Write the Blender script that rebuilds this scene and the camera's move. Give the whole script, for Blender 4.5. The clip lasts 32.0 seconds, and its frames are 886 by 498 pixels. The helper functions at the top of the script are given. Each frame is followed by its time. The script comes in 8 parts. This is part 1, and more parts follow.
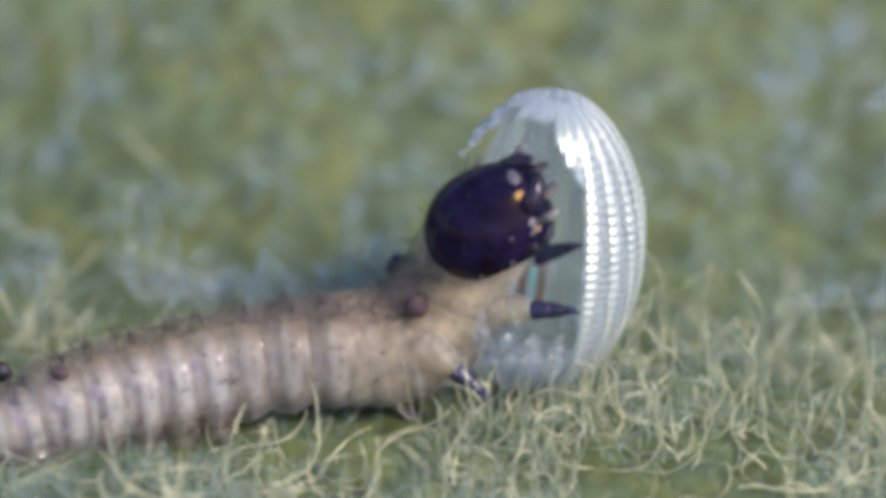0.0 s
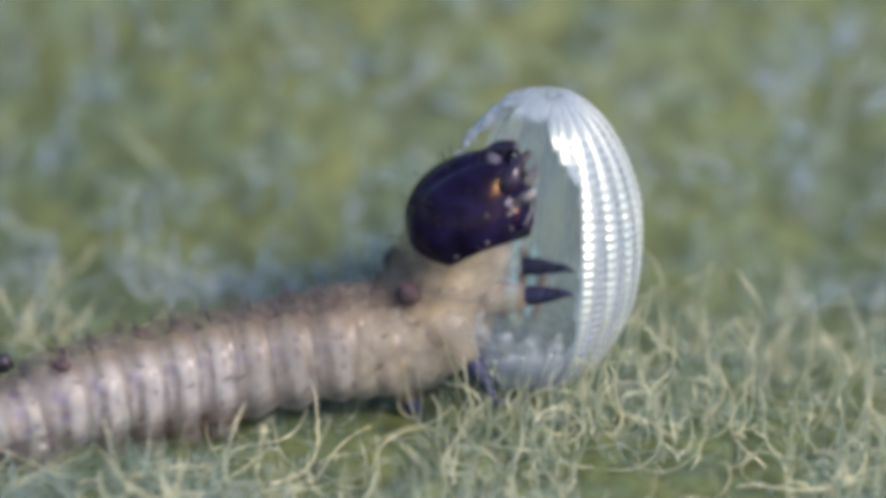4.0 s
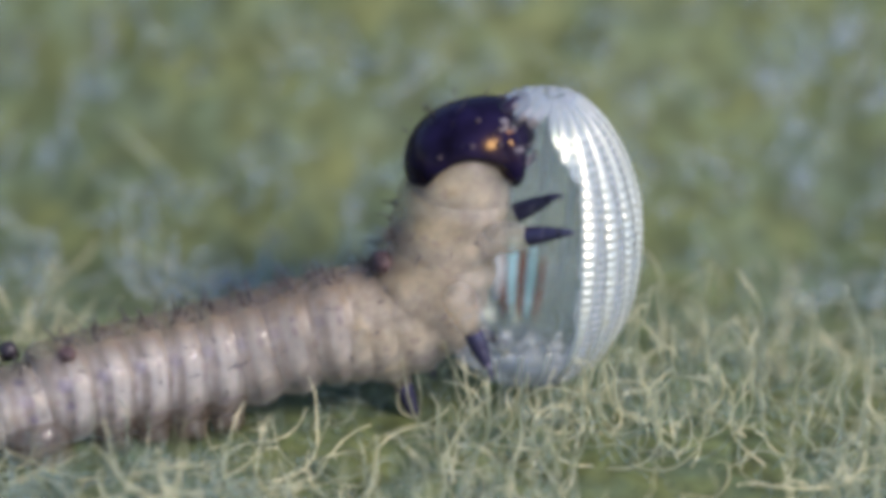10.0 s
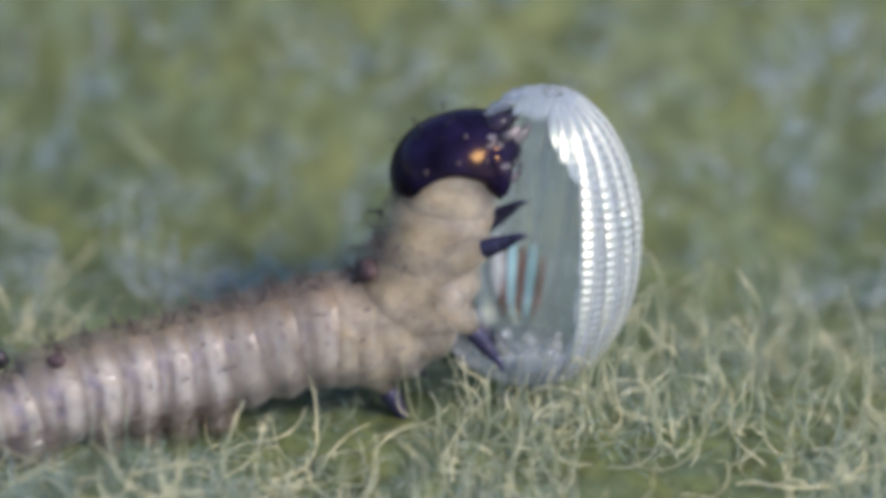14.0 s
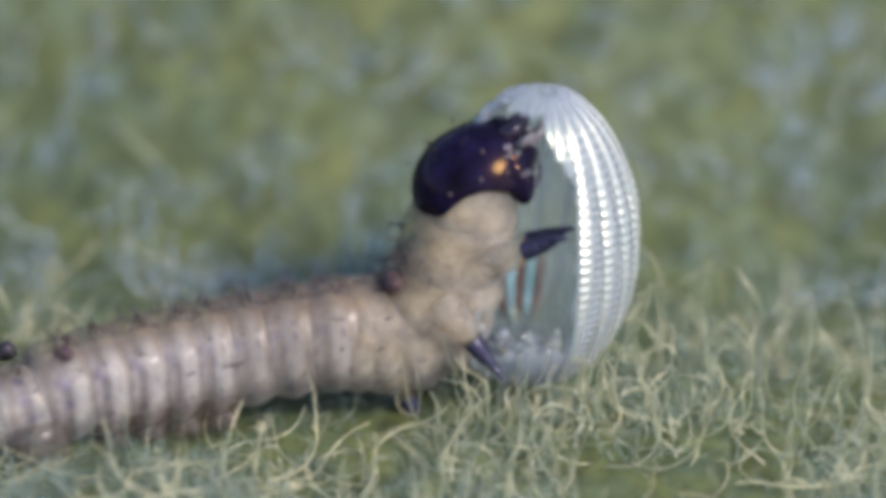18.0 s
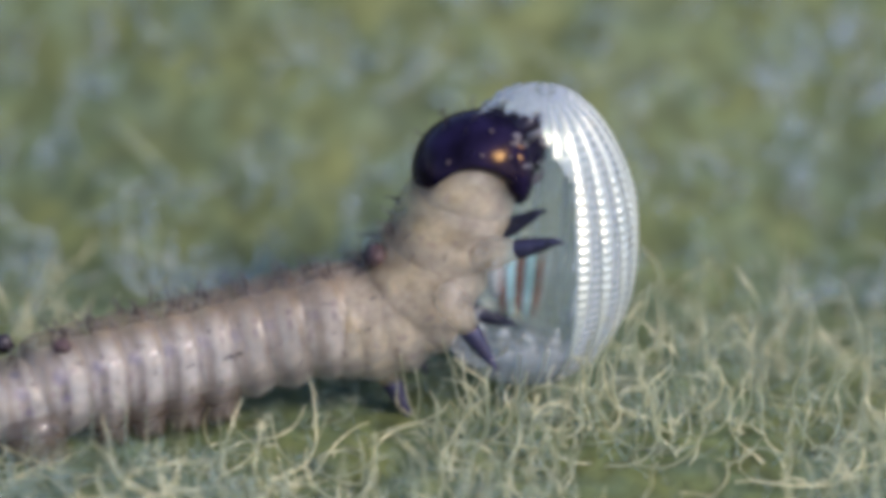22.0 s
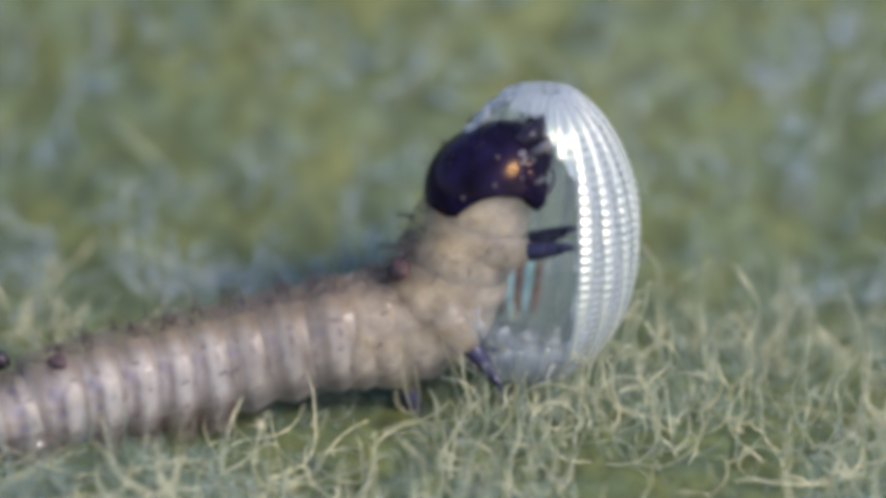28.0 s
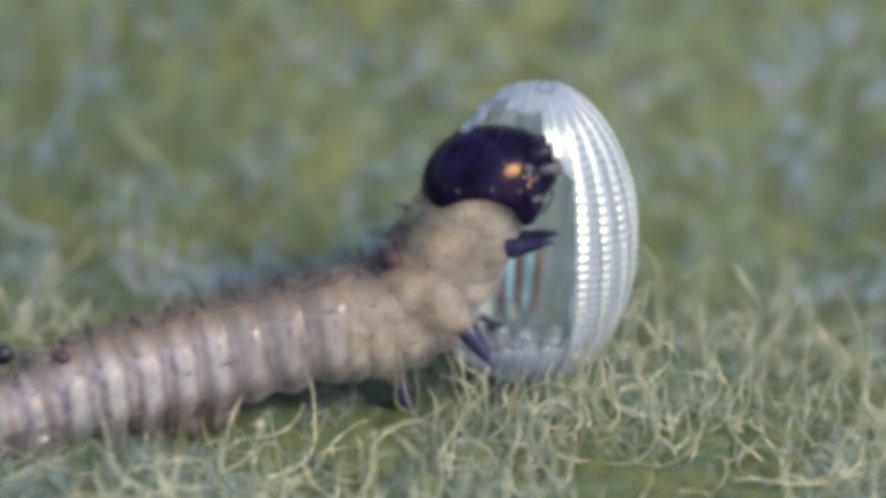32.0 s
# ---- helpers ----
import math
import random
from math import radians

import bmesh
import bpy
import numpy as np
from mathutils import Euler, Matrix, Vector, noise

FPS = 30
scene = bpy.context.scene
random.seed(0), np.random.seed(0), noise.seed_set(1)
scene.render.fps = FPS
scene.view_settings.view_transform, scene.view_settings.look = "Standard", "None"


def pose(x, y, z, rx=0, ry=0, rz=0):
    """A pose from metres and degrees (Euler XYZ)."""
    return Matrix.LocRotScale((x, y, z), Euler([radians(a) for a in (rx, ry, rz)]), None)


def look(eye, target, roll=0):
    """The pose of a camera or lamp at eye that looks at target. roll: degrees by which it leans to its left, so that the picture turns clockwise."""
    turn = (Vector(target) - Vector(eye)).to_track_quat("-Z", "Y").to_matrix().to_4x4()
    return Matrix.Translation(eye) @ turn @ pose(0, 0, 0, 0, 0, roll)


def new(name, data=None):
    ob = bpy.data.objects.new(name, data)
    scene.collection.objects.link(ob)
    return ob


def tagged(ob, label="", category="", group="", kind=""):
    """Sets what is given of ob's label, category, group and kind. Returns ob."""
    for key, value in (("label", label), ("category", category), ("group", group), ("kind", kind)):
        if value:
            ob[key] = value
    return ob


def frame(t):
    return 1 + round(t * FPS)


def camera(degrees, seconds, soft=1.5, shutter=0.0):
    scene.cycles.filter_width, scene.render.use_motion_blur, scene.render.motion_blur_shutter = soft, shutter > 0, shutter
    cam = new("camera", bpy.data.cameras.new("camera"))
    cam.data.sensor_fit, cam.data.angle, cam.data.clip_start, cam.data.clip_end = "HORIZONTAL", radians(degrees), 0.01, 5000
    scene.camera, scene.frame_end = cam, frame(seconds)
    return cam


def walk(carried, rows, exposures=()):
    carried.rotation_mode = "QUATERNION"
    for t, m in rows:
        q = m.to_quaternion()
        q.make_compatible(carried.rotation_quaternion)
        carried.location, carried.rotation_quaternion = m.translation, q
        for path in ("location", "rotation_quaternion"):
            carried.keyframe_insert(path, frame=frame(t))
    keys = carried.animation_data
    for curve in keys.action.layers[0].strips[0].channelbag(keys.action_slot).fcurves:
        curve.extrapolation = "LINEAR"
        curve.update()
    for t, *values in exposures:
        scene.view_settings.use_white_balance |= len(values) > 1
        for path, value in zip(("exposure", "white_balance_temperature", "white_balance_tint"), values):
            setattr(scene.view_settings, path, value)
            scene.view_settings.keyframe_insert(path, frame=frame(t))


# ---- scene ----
MM = 0.001
PITCH = radians(28)
AIM = Vector((0, 0, 0.613 * MM))
BACK = Vector((0, -math.cos(PITCH), math.sin(PITCH)))
UP = Vector((0, math.sin(PITCH), math.cos(PITCH)))
EYE = AIM + 40 * MM * BACK
DRIFT = (Vector((1, 0, 0)) * 0.0141 - UP * 0.0272) * MM

# ---- camera: a macro lens that slips a few hundredths of a millimetre ----
cam = camera(4.880, 32.0, soft=5.4)
cam.data.dof.use_dof = True
cam.data.dof.focus_distance = 39.80 * MM
cam.data.dof.aperture_fstop = cam.data.lens / 2.5
walk(cam, [(0, look(EYE, AIM)), (32, look(EYE + DRIFT, AIM + DRIFT))], [(0, 0.57, 5840, 19), (7, 0.55, 5840, 19), (9.5, 0.46, 5840, 19), (17, 0.44, 5840, 19), (32, 0.46, 5840, 19)])

# ---- light ----
SUN_FROM = Vector((0.60, -0.50, 0.70))
world = bpy.data.worlds.new("sky")
scene.world = world
world.use_nodes = True
sky = world.node_tree.nodes.new("ShaderNodeTexSky")
sky.sky_type = "NISHITA"
sky.sun_disc = False
sky.sun_elevation = math.asin(SUN_FROM.normalized().z)
sky.sun_rotation = math.atan2(SUN_FROM.x, SUN_FROM.y)
world.node_tree.links.new(sky.outputs[0], world.node_tree.nodes["Background"].inputs[0])
world.node_tree.nodes["Background"].inputs[1].default_value = 0.15
sun = new("sun", bpy.data.lights.new("sun", "SUN"))
sun.data.energy = 3.7
sun.data.angle = radians(15)
sun.data.color = (1.0, 0.87, 0.69)
sun.matrix_world = look(SUN_FROM, (0, 0, 0))


# ---- materials ----
class Mat:
    """A node material with a few shorthand calls."""

    def __init__(self, name):
        self.m = bpy.data.materials.new(name)
        self.m.use_nodes = True
        self.t = self.m.node_tree
        self.p = self.t.nodes["Principled BSDF"]

    def n(self, kind, **inputs):
        node = self.t.nodes.new("ShaderNode" + kind)
        for key, value in inputs.items():
            sock = node.inputs[key.replace("_", " ")]
            if isinstance(value, bpy.types.NodeSocket):
                self.t.links.new(value, sock)
            else:
                sock.default_value = value
        return node

    def noise(self, scale, detail=3.0, coord=None, rough=0.5):
        coord = coord or self.t.nodes.new("ShaderNodeTexCoord").outputs["Object"]
        return self.n("TexNoise", Vector=coord, Scale=scale, Detail=detail, Roughness=rough).outputs["Fac"]

    def ramp(self, fac, *stops):
        node = self.n("ValToRGB", Fac=fac)
        el = node.color_ramp.elements
        while len(el) < len(stops):
            el.new(0.5)
        for e, (at_, colour) in zip(el, stops):
            e.position = at_
            e.color = (*colour, 1) if not isinstance(colour, (int, float)) else (colour, colour, colour, 1)
        return node.outputs["Color"]

    def mix(self, fac, a, b, blend="MIX"):
        node = self.t.nodes.new("ShaderNodeMix")
        node.data_type, node.blend_type = "RGBA", blend
        for sock, value in ((node.inputs["Factor"], fac), (node.inputs["A"], a), (node.inputs["B"], b)):
            sock = sock if sock.name == "Factor" else [s for s in node.inputs if s.name == sock.name and s.type == "RGBA"][0]
            if isinstance(value, bpy.types.NodeSocket):
                self.t.links.new(value, sock)
            else:
                sock.default_value = (*value, 1) if isinstance(value, tuple) else value
        return [s for s in node.outputs if s.type == "RGBA"][0]

    def put(self, **inputs):
        for key, value in inputs.items():
            sock = self.p.inputs[key.replace("_", " ")]
            if isinstance(value, bpy.types.NodeSocket):
                self.t.links.new(value, sock)
            elif isinstance(value, tuple):
                sock.default_value = (*value, 1) if sock.type == "RGBA" else value
            else:
                sock.default_value = value
        return self

    def bump(self, height, strength=0.3, distance=0.01):
        node = self.n("Bump", Height=height, Strength=strength, Distance=distance * MM)
        self.t.links.new(node.outputs[0], self.p.inputs["Normal"])
        return self

    def object_axis(self, axis):
        coord = self.t.nodes.new("ShaderNodeTexCoord").outputs["Object"]
        return self.n("SeparateXYZ", Vector=coord).outputs[axis]

    def scaled(self, value, k, add=0.0):
        node = self.t.nodes.new("ShaderNodeMath")
        node.operation = "MULTIPLY_ADD"
        self.t.links.new(value, node.inputs[0])
        node.inputs[1].default_value, node.inputs[2].default_value = k, add
        return node.outputs[0]


def leaf_material():
    m = Mat("leaf_green")
    big, small = m.noise(900, 4), m.noise(9000, 3)
    base = m.ramp(big, (0.3, (0.064, 0.086, 0.038)), (0.5, (0.086, 0.109, 0.045)), (0.72, (0.106, 0.126, 0.050)))
    fine = m.ramp(small, (0.3, 0.55), (0.7, 1.25))
    patches = m.ramp(m.noise(4200, 3), (0.36, (0.92, 0.99, 1.30)), (0.5, (1.0, 1.0, 1.0)), (0.64, (1.09, 1.01, 0.86)))
    base = m.mix(1.0, base, patches, "MULTIPLY")
    m.put(Base_Color=m.mix(1.0, base, fine, "MULTIPLY"), Roughness=0.6, Specular_IOR_Level=0.22)
    return m.bump(small, 0.5, 0.05).m


def hair_material(name, dull, pale, clear, shine):
    """A clear hair that glows where the sun shines into it."""
    m = Mat(name)
    tone = m.ramp(m.noise(2500, 2), (0.35, dull), (0.65, pale))
    m.put(Base_Color=tone, Roughness=0.4, Specular_IOR_Level=0.5)
    glow = m.n("BsdfTranslucent", Color=tone)
    see = m.n("BsdfTransparent", Color=(0.95, 0.97, 0.95, 1))
    gloss = m.n("BsdfAnisotropic", Color=(1.0, 0.89, 0.60, 1), Roughness=0.38)
    one, two, three = m.n("MixShader", Fac=0.4), m.n("MixShader", Fac=clear), m.n("MixShader", Fac=shine)
    m.t.links.new(m.p.outputs[0], one.inputs[1])
    m.t.links.new(glow.outputs[0], one.inputs[2])
    m.t.links.new(one.outputs[0], two.inputs[1])
    m.t.links.new(see.outputs[0], two.inputs[2])
    m.t.links.new(two.outputs[0], three.inputs[1])
    m.t.links.new(gloss.outputs[0], three.inputs[2])
    m.t.links.new(three.outputs[0], m.t.nodes["Material Output"].inputs[0])
    return m.m


def skin_material(name, banded, vivid=1.0, solid=0.48):
    """Milky, see-through skin; banded skin has a pale crescent and violet dots on each ring."""
    m = Mat(name)
    colour = m.ramp(m.noise(6000, 4), (0.3, (0.235, 0.210, 0.182)), (0.7, (0.345, 0.315, 0.282)))
    warm = m.ramp(m.noise(2600, 2), (0.35, (0.96, 0.95, 1.02)), (0.65, (1.06, 0.99, 0.82)))
    colour = m.mix(1.0, colour, warm, "MULTIPLY")
    if not banded:
        colour = m.mix(1.0, colour, (1.33, 1.36, 1.34), "MULTIPLY")
        violet = m.ramp(m.noise(8200, 3), (0.60, 0.0), (0.72, 0.4))
        colour = m.mix(violet, colour, (0.25, 0.20, 0.22))
    else:
        bent = m.n("Math")
        bent.operation = "MULTIPLY_ADD"
        m.t.links.new(m.noise(6500, 2), bent.inputs[0])
        bent.inputs[1].default_value = 1.5
        m.t.links.new(m.scaled(m.object_axis("X"), 2 * math.pi / (0.155 * MM), 0.2), bent.inputs[2])

        def stripes(phase, times, lo, hi):
            wave = m.n("Math")
            wave.operation = "SINE"
            m.t.links.new(m.scaled(bent.outputs[0], times, phase), wave.inputs[0])
            return m.ramp(m.scaled(wave.outputs[0], 0.5, 0.5), (lo, 0.0), (hi, 1.0))

        side = m.ramp(m.scaled(m.object_axis("Z"), 1.7 / MM, 0.5), (0.18, 0.25), (0.36, 1.0), (0.60, 0.9), (0.76, 0.0))
        thin = m.mix(1.0, stripes(0.8, 3.0, 0.35, 0.98), side, "MULTIPLY")
        broad = m.mix(1.0, stripes(0.0, 1.0, 0.45, 0.95), side, "MULTIPLY")
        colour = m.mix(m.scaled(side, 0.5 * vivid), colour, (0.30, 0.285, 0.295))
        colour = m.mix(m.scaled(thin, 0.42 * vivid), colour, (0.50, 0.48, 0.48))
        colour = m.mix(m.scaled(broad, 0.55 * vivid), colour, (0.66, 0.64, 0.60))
        violet = m.ramp(m.noise(8200, 3), (0.58, 0.0), (0.70, 0.5))
        colour = m.mix(violet, colour, (0.26, 0.21, 0.28))
        # a violet spot and smaller ones in front of each pale band, brown saddles on the back
        for x, y, z, size, depth, tint in ((-0.045, -0.19, 0.015, 0.042, 0.75, (0.16, 0.145, 0.24)), (-0.03, -0.175, -0.065, 0.032, 0.75, (0.16, 0.14, 0.25)),
                                           (-0.05, -0.15, 0.10, 0.032, 0.75, (0.16, 0.14, 0.22)), (0.035, -0.16, -0.10, 0.018, 0.7, (0.12, 0.11, 0.22)),
                                           (-0.02, -0.07, 0.19, 0.050, 0.7, (0.15, 0.10, 0.085))):
            far = m.n("VectorMath", Vector=m.t.nodes.new("ShaderNodeTexCoord").outputs["Object"])
            far.operation = "DISTANCE"
            far.inputs[1].default_value = (x * MM, y * MM, z * MM)
            edge = m.n("Math")
            edge.operation = "MULTIPLY_ADD"
            m.t.links.new(m.noise(15000, 2), edge.inputs[0])
            edge.inputs[1].default_value = 0.8
            m.t.links.new(m.scaled(far.outputs["Value"], 1 / (size * MM), -0.4), edge.inputs[2])
            colour = m.mix(m.ramp(edge.outputs[0], (0.45, depth), (1.0, 0.0)), colour, tint)
    top = m.ramp(m.scaled(m.object_axis("Z"), 1.7 / MM, 0.5), (0.58, (1.0, 1.0, 1.0)), (0.82, (0.66, 0.58, 0.48)))
    colour = m.mix(1.0, colour, top, "MULTIPLY")
    specks = m.ramp(m.noise(17000, 1), (0.66, 0.0), (0.72, 0.4))
    colour = m.mix(specks, colour, (0.20, 0.15, 0.18))
    cloudy = m.ramp(m.noise(12000, 4, rough=0.65), (0.32, 0.78 if banded else 0.72), (0.5, 1.0), (0.68, 1.22 if banded else 1.28))
    colour = m.mix(1.0, colour, cloudy, "MULTIPLY")
    m.put(Base_Color=colour, Roughness=m.ramp(m.noise(7000, 2), (0.4, 0.3), (0.6, 0.55)), Specular_IOR_Level=0.3, Subsurface_Weight=1.0,
          Subsurface_Radius=(1.0, 0.88, 0.75), Subsurface_Scale=(0.20 if banded else 0.36) * MM, Sheen_Weight=0.15, Sheen_Roughness=0.5, Sheen_Tint=(1.0, 0.95, 0.9))
    wet = m.n("Bump", Height=m.noise(9500, 2), Strength=1.0, Distance=0.05 * MM)
    m.t.links.new(wet.outputs[0], m.p.inputs["Coat Normal"])
    m.put(Coat_Weight=m.ramp(m.noise(5000, 2), (0.45, 0.0), (0.62, 0.45 if banded else 0.7)), Coat_IOR=1.7, Coat_Roughness=0.15, Coat_Tint=(1.0, 0.88, 0.66),
          Alpha=m.ramp(m.scaled(m.object_axis("Z"), 1.7 / MM, 0.5), (0.60, solid), (0.88, solid * 0.65)))
    return m.bump(m.noise(13000, 5, rough=0.6), 0.35, 0.02).m


def plain_material(name, colour, rough, spec=0.5, grain=9000, spread=0.35, coat=0.0):
    m = Mat(name)
    low, high = tuple(c * (1 - spread) for c in colour), tuple(min(1, c * (1 + spread)) for c in colour)
    m.put(Base_Color=m.ramp(m.noise(grain), (0.3, low), (0.7, high)), Roughness=rough, Specular_IOR_Level=spec, Coat_Weight=coat)
    m.p.inputs["Coat Roughness"].default_value = 0.06
    return m.bump(m.noise(grain * 1.7), 0.15, 0.01).m


def shell_material(name, dull, pale, clear, milk, tint, shine=0.0, rough=0.2):
    m = Mat(name)
    tone = m.ramp(m.noise(5000, 3), (0.3, dull), (0.7, pale))
    m.put(Base_Color=tone, Roughness=0.28, Specular_IOR_Level=1.0, Thin_Film_Thickness=420.0, Coat_Weight=1.0, Coat_Roughness=0.15)
    m.bump(m.noise(12000, 2), 0.3, 0.01)
    see = m.n("BsdfTransparent", Color=(*tint, 1))
    glow = m.n("BsdfTranslucent", Color=tone)
    one, two = m.n("MixShader", Fac=milk), m.n("MixShader", Fac=clear)
    m.t.links.new(m.p.outputs[0], one.inputs[1])
    m.t.links.new(glow.outputs[0], one.inputs[2])
    m.t.links.new(one.outputs[0], two.inputs[1])
    m.t.links.new(see.outputs[0], two.inputs[2])
    gloss = m.n("BsdfAnisotropic", Color=(1.0, 0.92, 0.74, 1), Roughness=rough)
    three = m.n("MixShader", Fac=shine)
    m.t.links.new(two.outputs[0], three.inputs[1])
    m.t.links.new(gloss.outputs[0], three.inputs[2])
    m.t.links.new(three.outputs[0], m.t.nodes["Material Output"].inputs[0])
    return m.m


LEAF = leaf_material()
HAIR = hair_material("leaf_hair_clear", (0.20, 0.30, 0.26), (0.92, 0.86, 0.56), 0.67, 0.13)
FINE = hair_material("leaf_hair_fine", (0.34, 0.46, 0.45), (0.52, 0.62, 0.60), 0.84, 0.03)
# same hair further back, with the sky's blue glint put into its colour
HAIR_SKYLIT = hair_material("leaf_hair_skylit", (0.34, 0.45, 0.47), (0.60, 0.71, 0.84), 0.80, 0.03)
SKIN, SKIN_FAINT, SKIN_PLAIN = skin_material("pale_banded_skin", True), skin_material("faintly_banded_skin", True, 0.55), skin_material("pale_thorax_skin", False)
SKIN_CLEAR = skin_material("clear_joint_skin", False, solid=0.28)
BLACK = plain_material("black_head_shell", (0.0065, 0.005, 0.020), 0.20, 0.16, spread=0.6)
BLACK.node_tree.nodes["Principled BSDF"].inputs["Specular Tint"].default_value = (1.0, 0.62, 0.22, 1)
BRISTLE = plain_material("dark_bristle", (0.035, 0.025, 0.03), 0.45)
# brown foot skin, darkened further by belly shade put into the colour
FOOT = plain_material("brown_shaded_foot_skin", (0.10, 0.078, 0.062), 0.3, 0.5, 20000, 0.5, coat=0.6)
FOOT.node_tree.nodes["Principled BSDF"].inputs["Alpha"].default_value = 0.45
SPOT = plain_material("brown_wart", (0.055, 0.034, 0.035), 0.65, 0.3, 26000, 0.6)
# far wart of each pair: its dark silhouette is put into the colour
SPOT_SILHOUETTE = plain_material("silhouette_wart", (0.02, 0.014, 0.02), 0.5)
LEG = plain_material("dark_leg_shell", (0.022, 0.021, 0.046), 0.24, 0.4)
MOUTH = plain_material("pale_mouthpart", (0.19, 0.165, 0.16), 0.25, 0.6)
EYELET = plain_material("grey_eyelet", (0.06, 0.045, 0.05), 0.45, 0.2)
LIP = plain_material("grey_lip_plate", (0.09, 0.08, 0.095), 0.35, 0.5)
RUSTY = plain_material("rusty_mouth_plate", (0.26, 0.13, 0.06), 0.4, 0.4)
MOUTH_DARK = plain_material("plum_mouthpart", (0.018, 0.012, 0.024), 0.25, 0.4)
SHELL = shell_material("clear_eggshell", (0.74, 0.78, 0.88), (0.88, 0.92, 0.94), 0.73, 0.5, (0.95, 0.97, 0.98), 0.03)
RIB = shell_material("milky_eggshell_rib", (0.70, 0.80, 0.82), (0.92, 0.94, 0.90), 0.56, 0.40, (0.94, 0.97, 0.98), 0.26, 0.34)
FILM = shell_material("crumpled_film", (0.80, 0.86, 0.90), (0.95, 0.96, 0.96), 0.80, 0.4, (0.96, 0.97, 0.98), 0.05)
# colours of the light streaks refracted in the shell, painted on strips
CREAM_GLINT = plain_material("cream_glint", (0.92, 0.88, 0.74), 0.12, 1.0, coat=0.8)
RUST_GLINT = plain_material("rust_glint", (0.30, 0.10, 0.05), 0.2, 0.8)
TEAL_GLINT = plain_material("teal_glint", (0.50, 0.86, 0.78), 0.12, 1.0, coat=0.8)


# ---- building helpers; meshes are drawn in millimetres ----
def data_of(name, bm, material, smooth=True):
    data = bpy.data.meshes.new(name)
    bmesh.ops.scale(bm, vec=(MM, MM, MM), verts=bm.verts)
    bmesh.ops.recalc_face_normals(bm, faces=bm.faces)
    for f in bm.faces:
        f.smooth = smooth
    bm.to_mesh(data)
    bm.free()
    data.materials.append(material)
    return data


def part(name, bm, material, parent=None, label="", smooth=True):
    ob = new(name, data_of(name, bm, material, smooth))
    ob.parent = parent
    return tagged(ob, label)


def at(x, y, z, rx=0, ry=0, rz=0):
    return pose(x * MM, y * MM, z * MM, rx, ry, rz)


def tube(bm, points, radii, sides=8):
    """A round tube along points, closed at both ends."""
    points = [Vector(p) for p in points]
    rings = []
    side = None
    for i, p in enumerate(points):
        along = (points[min(i + 1, len(points) - 1)] - points[max(i - 1, 0)]).normalized()
        side = (side or along.orthogonal())
        side = (side - along * side.dot(along)).normalized()
        other = along.cross(side)
        rings.append([bm.verts.new(p + (side * math.cos(a) + other * math.sin(a)) * radii[i])
                      for a in (2 * math.pi * k / sides for k in range(sides))])
    for a, b in zip(rings, rings[1:]):
        for k in range(sides):
            bm.faces.new((a[k], a[(k + 1) % sides], b[(k + 1) % sides], b[k]))
    bm.faces.new(rings[0][::-1])
    bm.faces.new(rings[-1])
    return bm


def ball(bm, centre, radii, m=None, u=20, v=12):
    """An ellipsoid."""
    verts = bmesh.ops.create_uvsphere(bm, u_segments=u, v_segments=v, radius=1.0)["verts"]
    turn = (m or Matrix()).to_3x3()
    for w in verts:
        w.co = turn @ Vector((w.co.x * radii[0], w.co.y * radii[1], w.co.z * radii[2])) + Vector(centre)
    return verts


# ---- the leaf ----
def leaf_height(x, y):
    """Leaf surface in millimetres: soft swells and small bumps, bending up behind the egg."""
    p = Vector((x * 0.8, y * 0.8, 0.3))
    h = 0.10 * (noise.noise(p) - noise.noise(Vector((0, 0, 0.3)))) + 0.035 * noise.noise(Vector((x * 4.2, y * 4.2, 2.0)))
    rise = max(0.0, y - 0.75)
    h += 3.0 * math.tanh(1.1 * rise * rise / (rise + 0.8) / 3.0)
    return h + 0.0010 * (x * x + y * y) * noise.noise(Vector((x * 0.05, y * 0.05, 7.0)))


def leaf_sheet():
    """One blade, 70 mm broad and 130 mm long, finely meshed where the egg stands."""
    def ticks(lo, hi, fine_lo, fine_hi, n):
        far_lo = [lo + (fine_lo - lo) * (1 - (1 - i / 14) ** 2) for i in range(14)]
        far_hi = [fine_hi + (hi - fine_hi) * (i / 14) ** 2 for i in range(1, 15)]
        return far_lo + list(np.linspace(fine_lo, fine_hi, n)) + far_hi
    xs, ys = ticks(-65, 65, -2.6, 2.6, 110), ticks(-30, 40, -2.0, 5.0, 140)
    verts, faces = [], []
    for y in ys:
        for x in xs:
            width = max(0.02, 1 - (x / 66.0) ** 2) ** 0.6
            yy = y if abs(x) < 4 else 5 + (y - 5) * width
            verts.append((x * MM, yy * MM, leaf_height(x, yy) * MM))
    n = len(xs)
    for j in range(len(ys) - 1):
        for i in range(n - 1):
            a = j * n + i
            faces.append((a, a + 1, a + n + 1, a + n))
    data = bpy.data.meshes.new("leaf")
    data.from_pydata(verts, [], faces)
    for f in data.polygons:
        f.use_smooth = True
    data.materials.append(LEAF)
    ob = new("leaf", data)
    solid = ob.modifiers.new("thickness", "SOLIDIFY")
    solid.thickness, solid.offset = 0.35 * MM, -1
    return tagged(ob, "broad green milkweed leaf with a felted hairy surface", "leaf", kind="structure")


leaf = leaf_sheet()


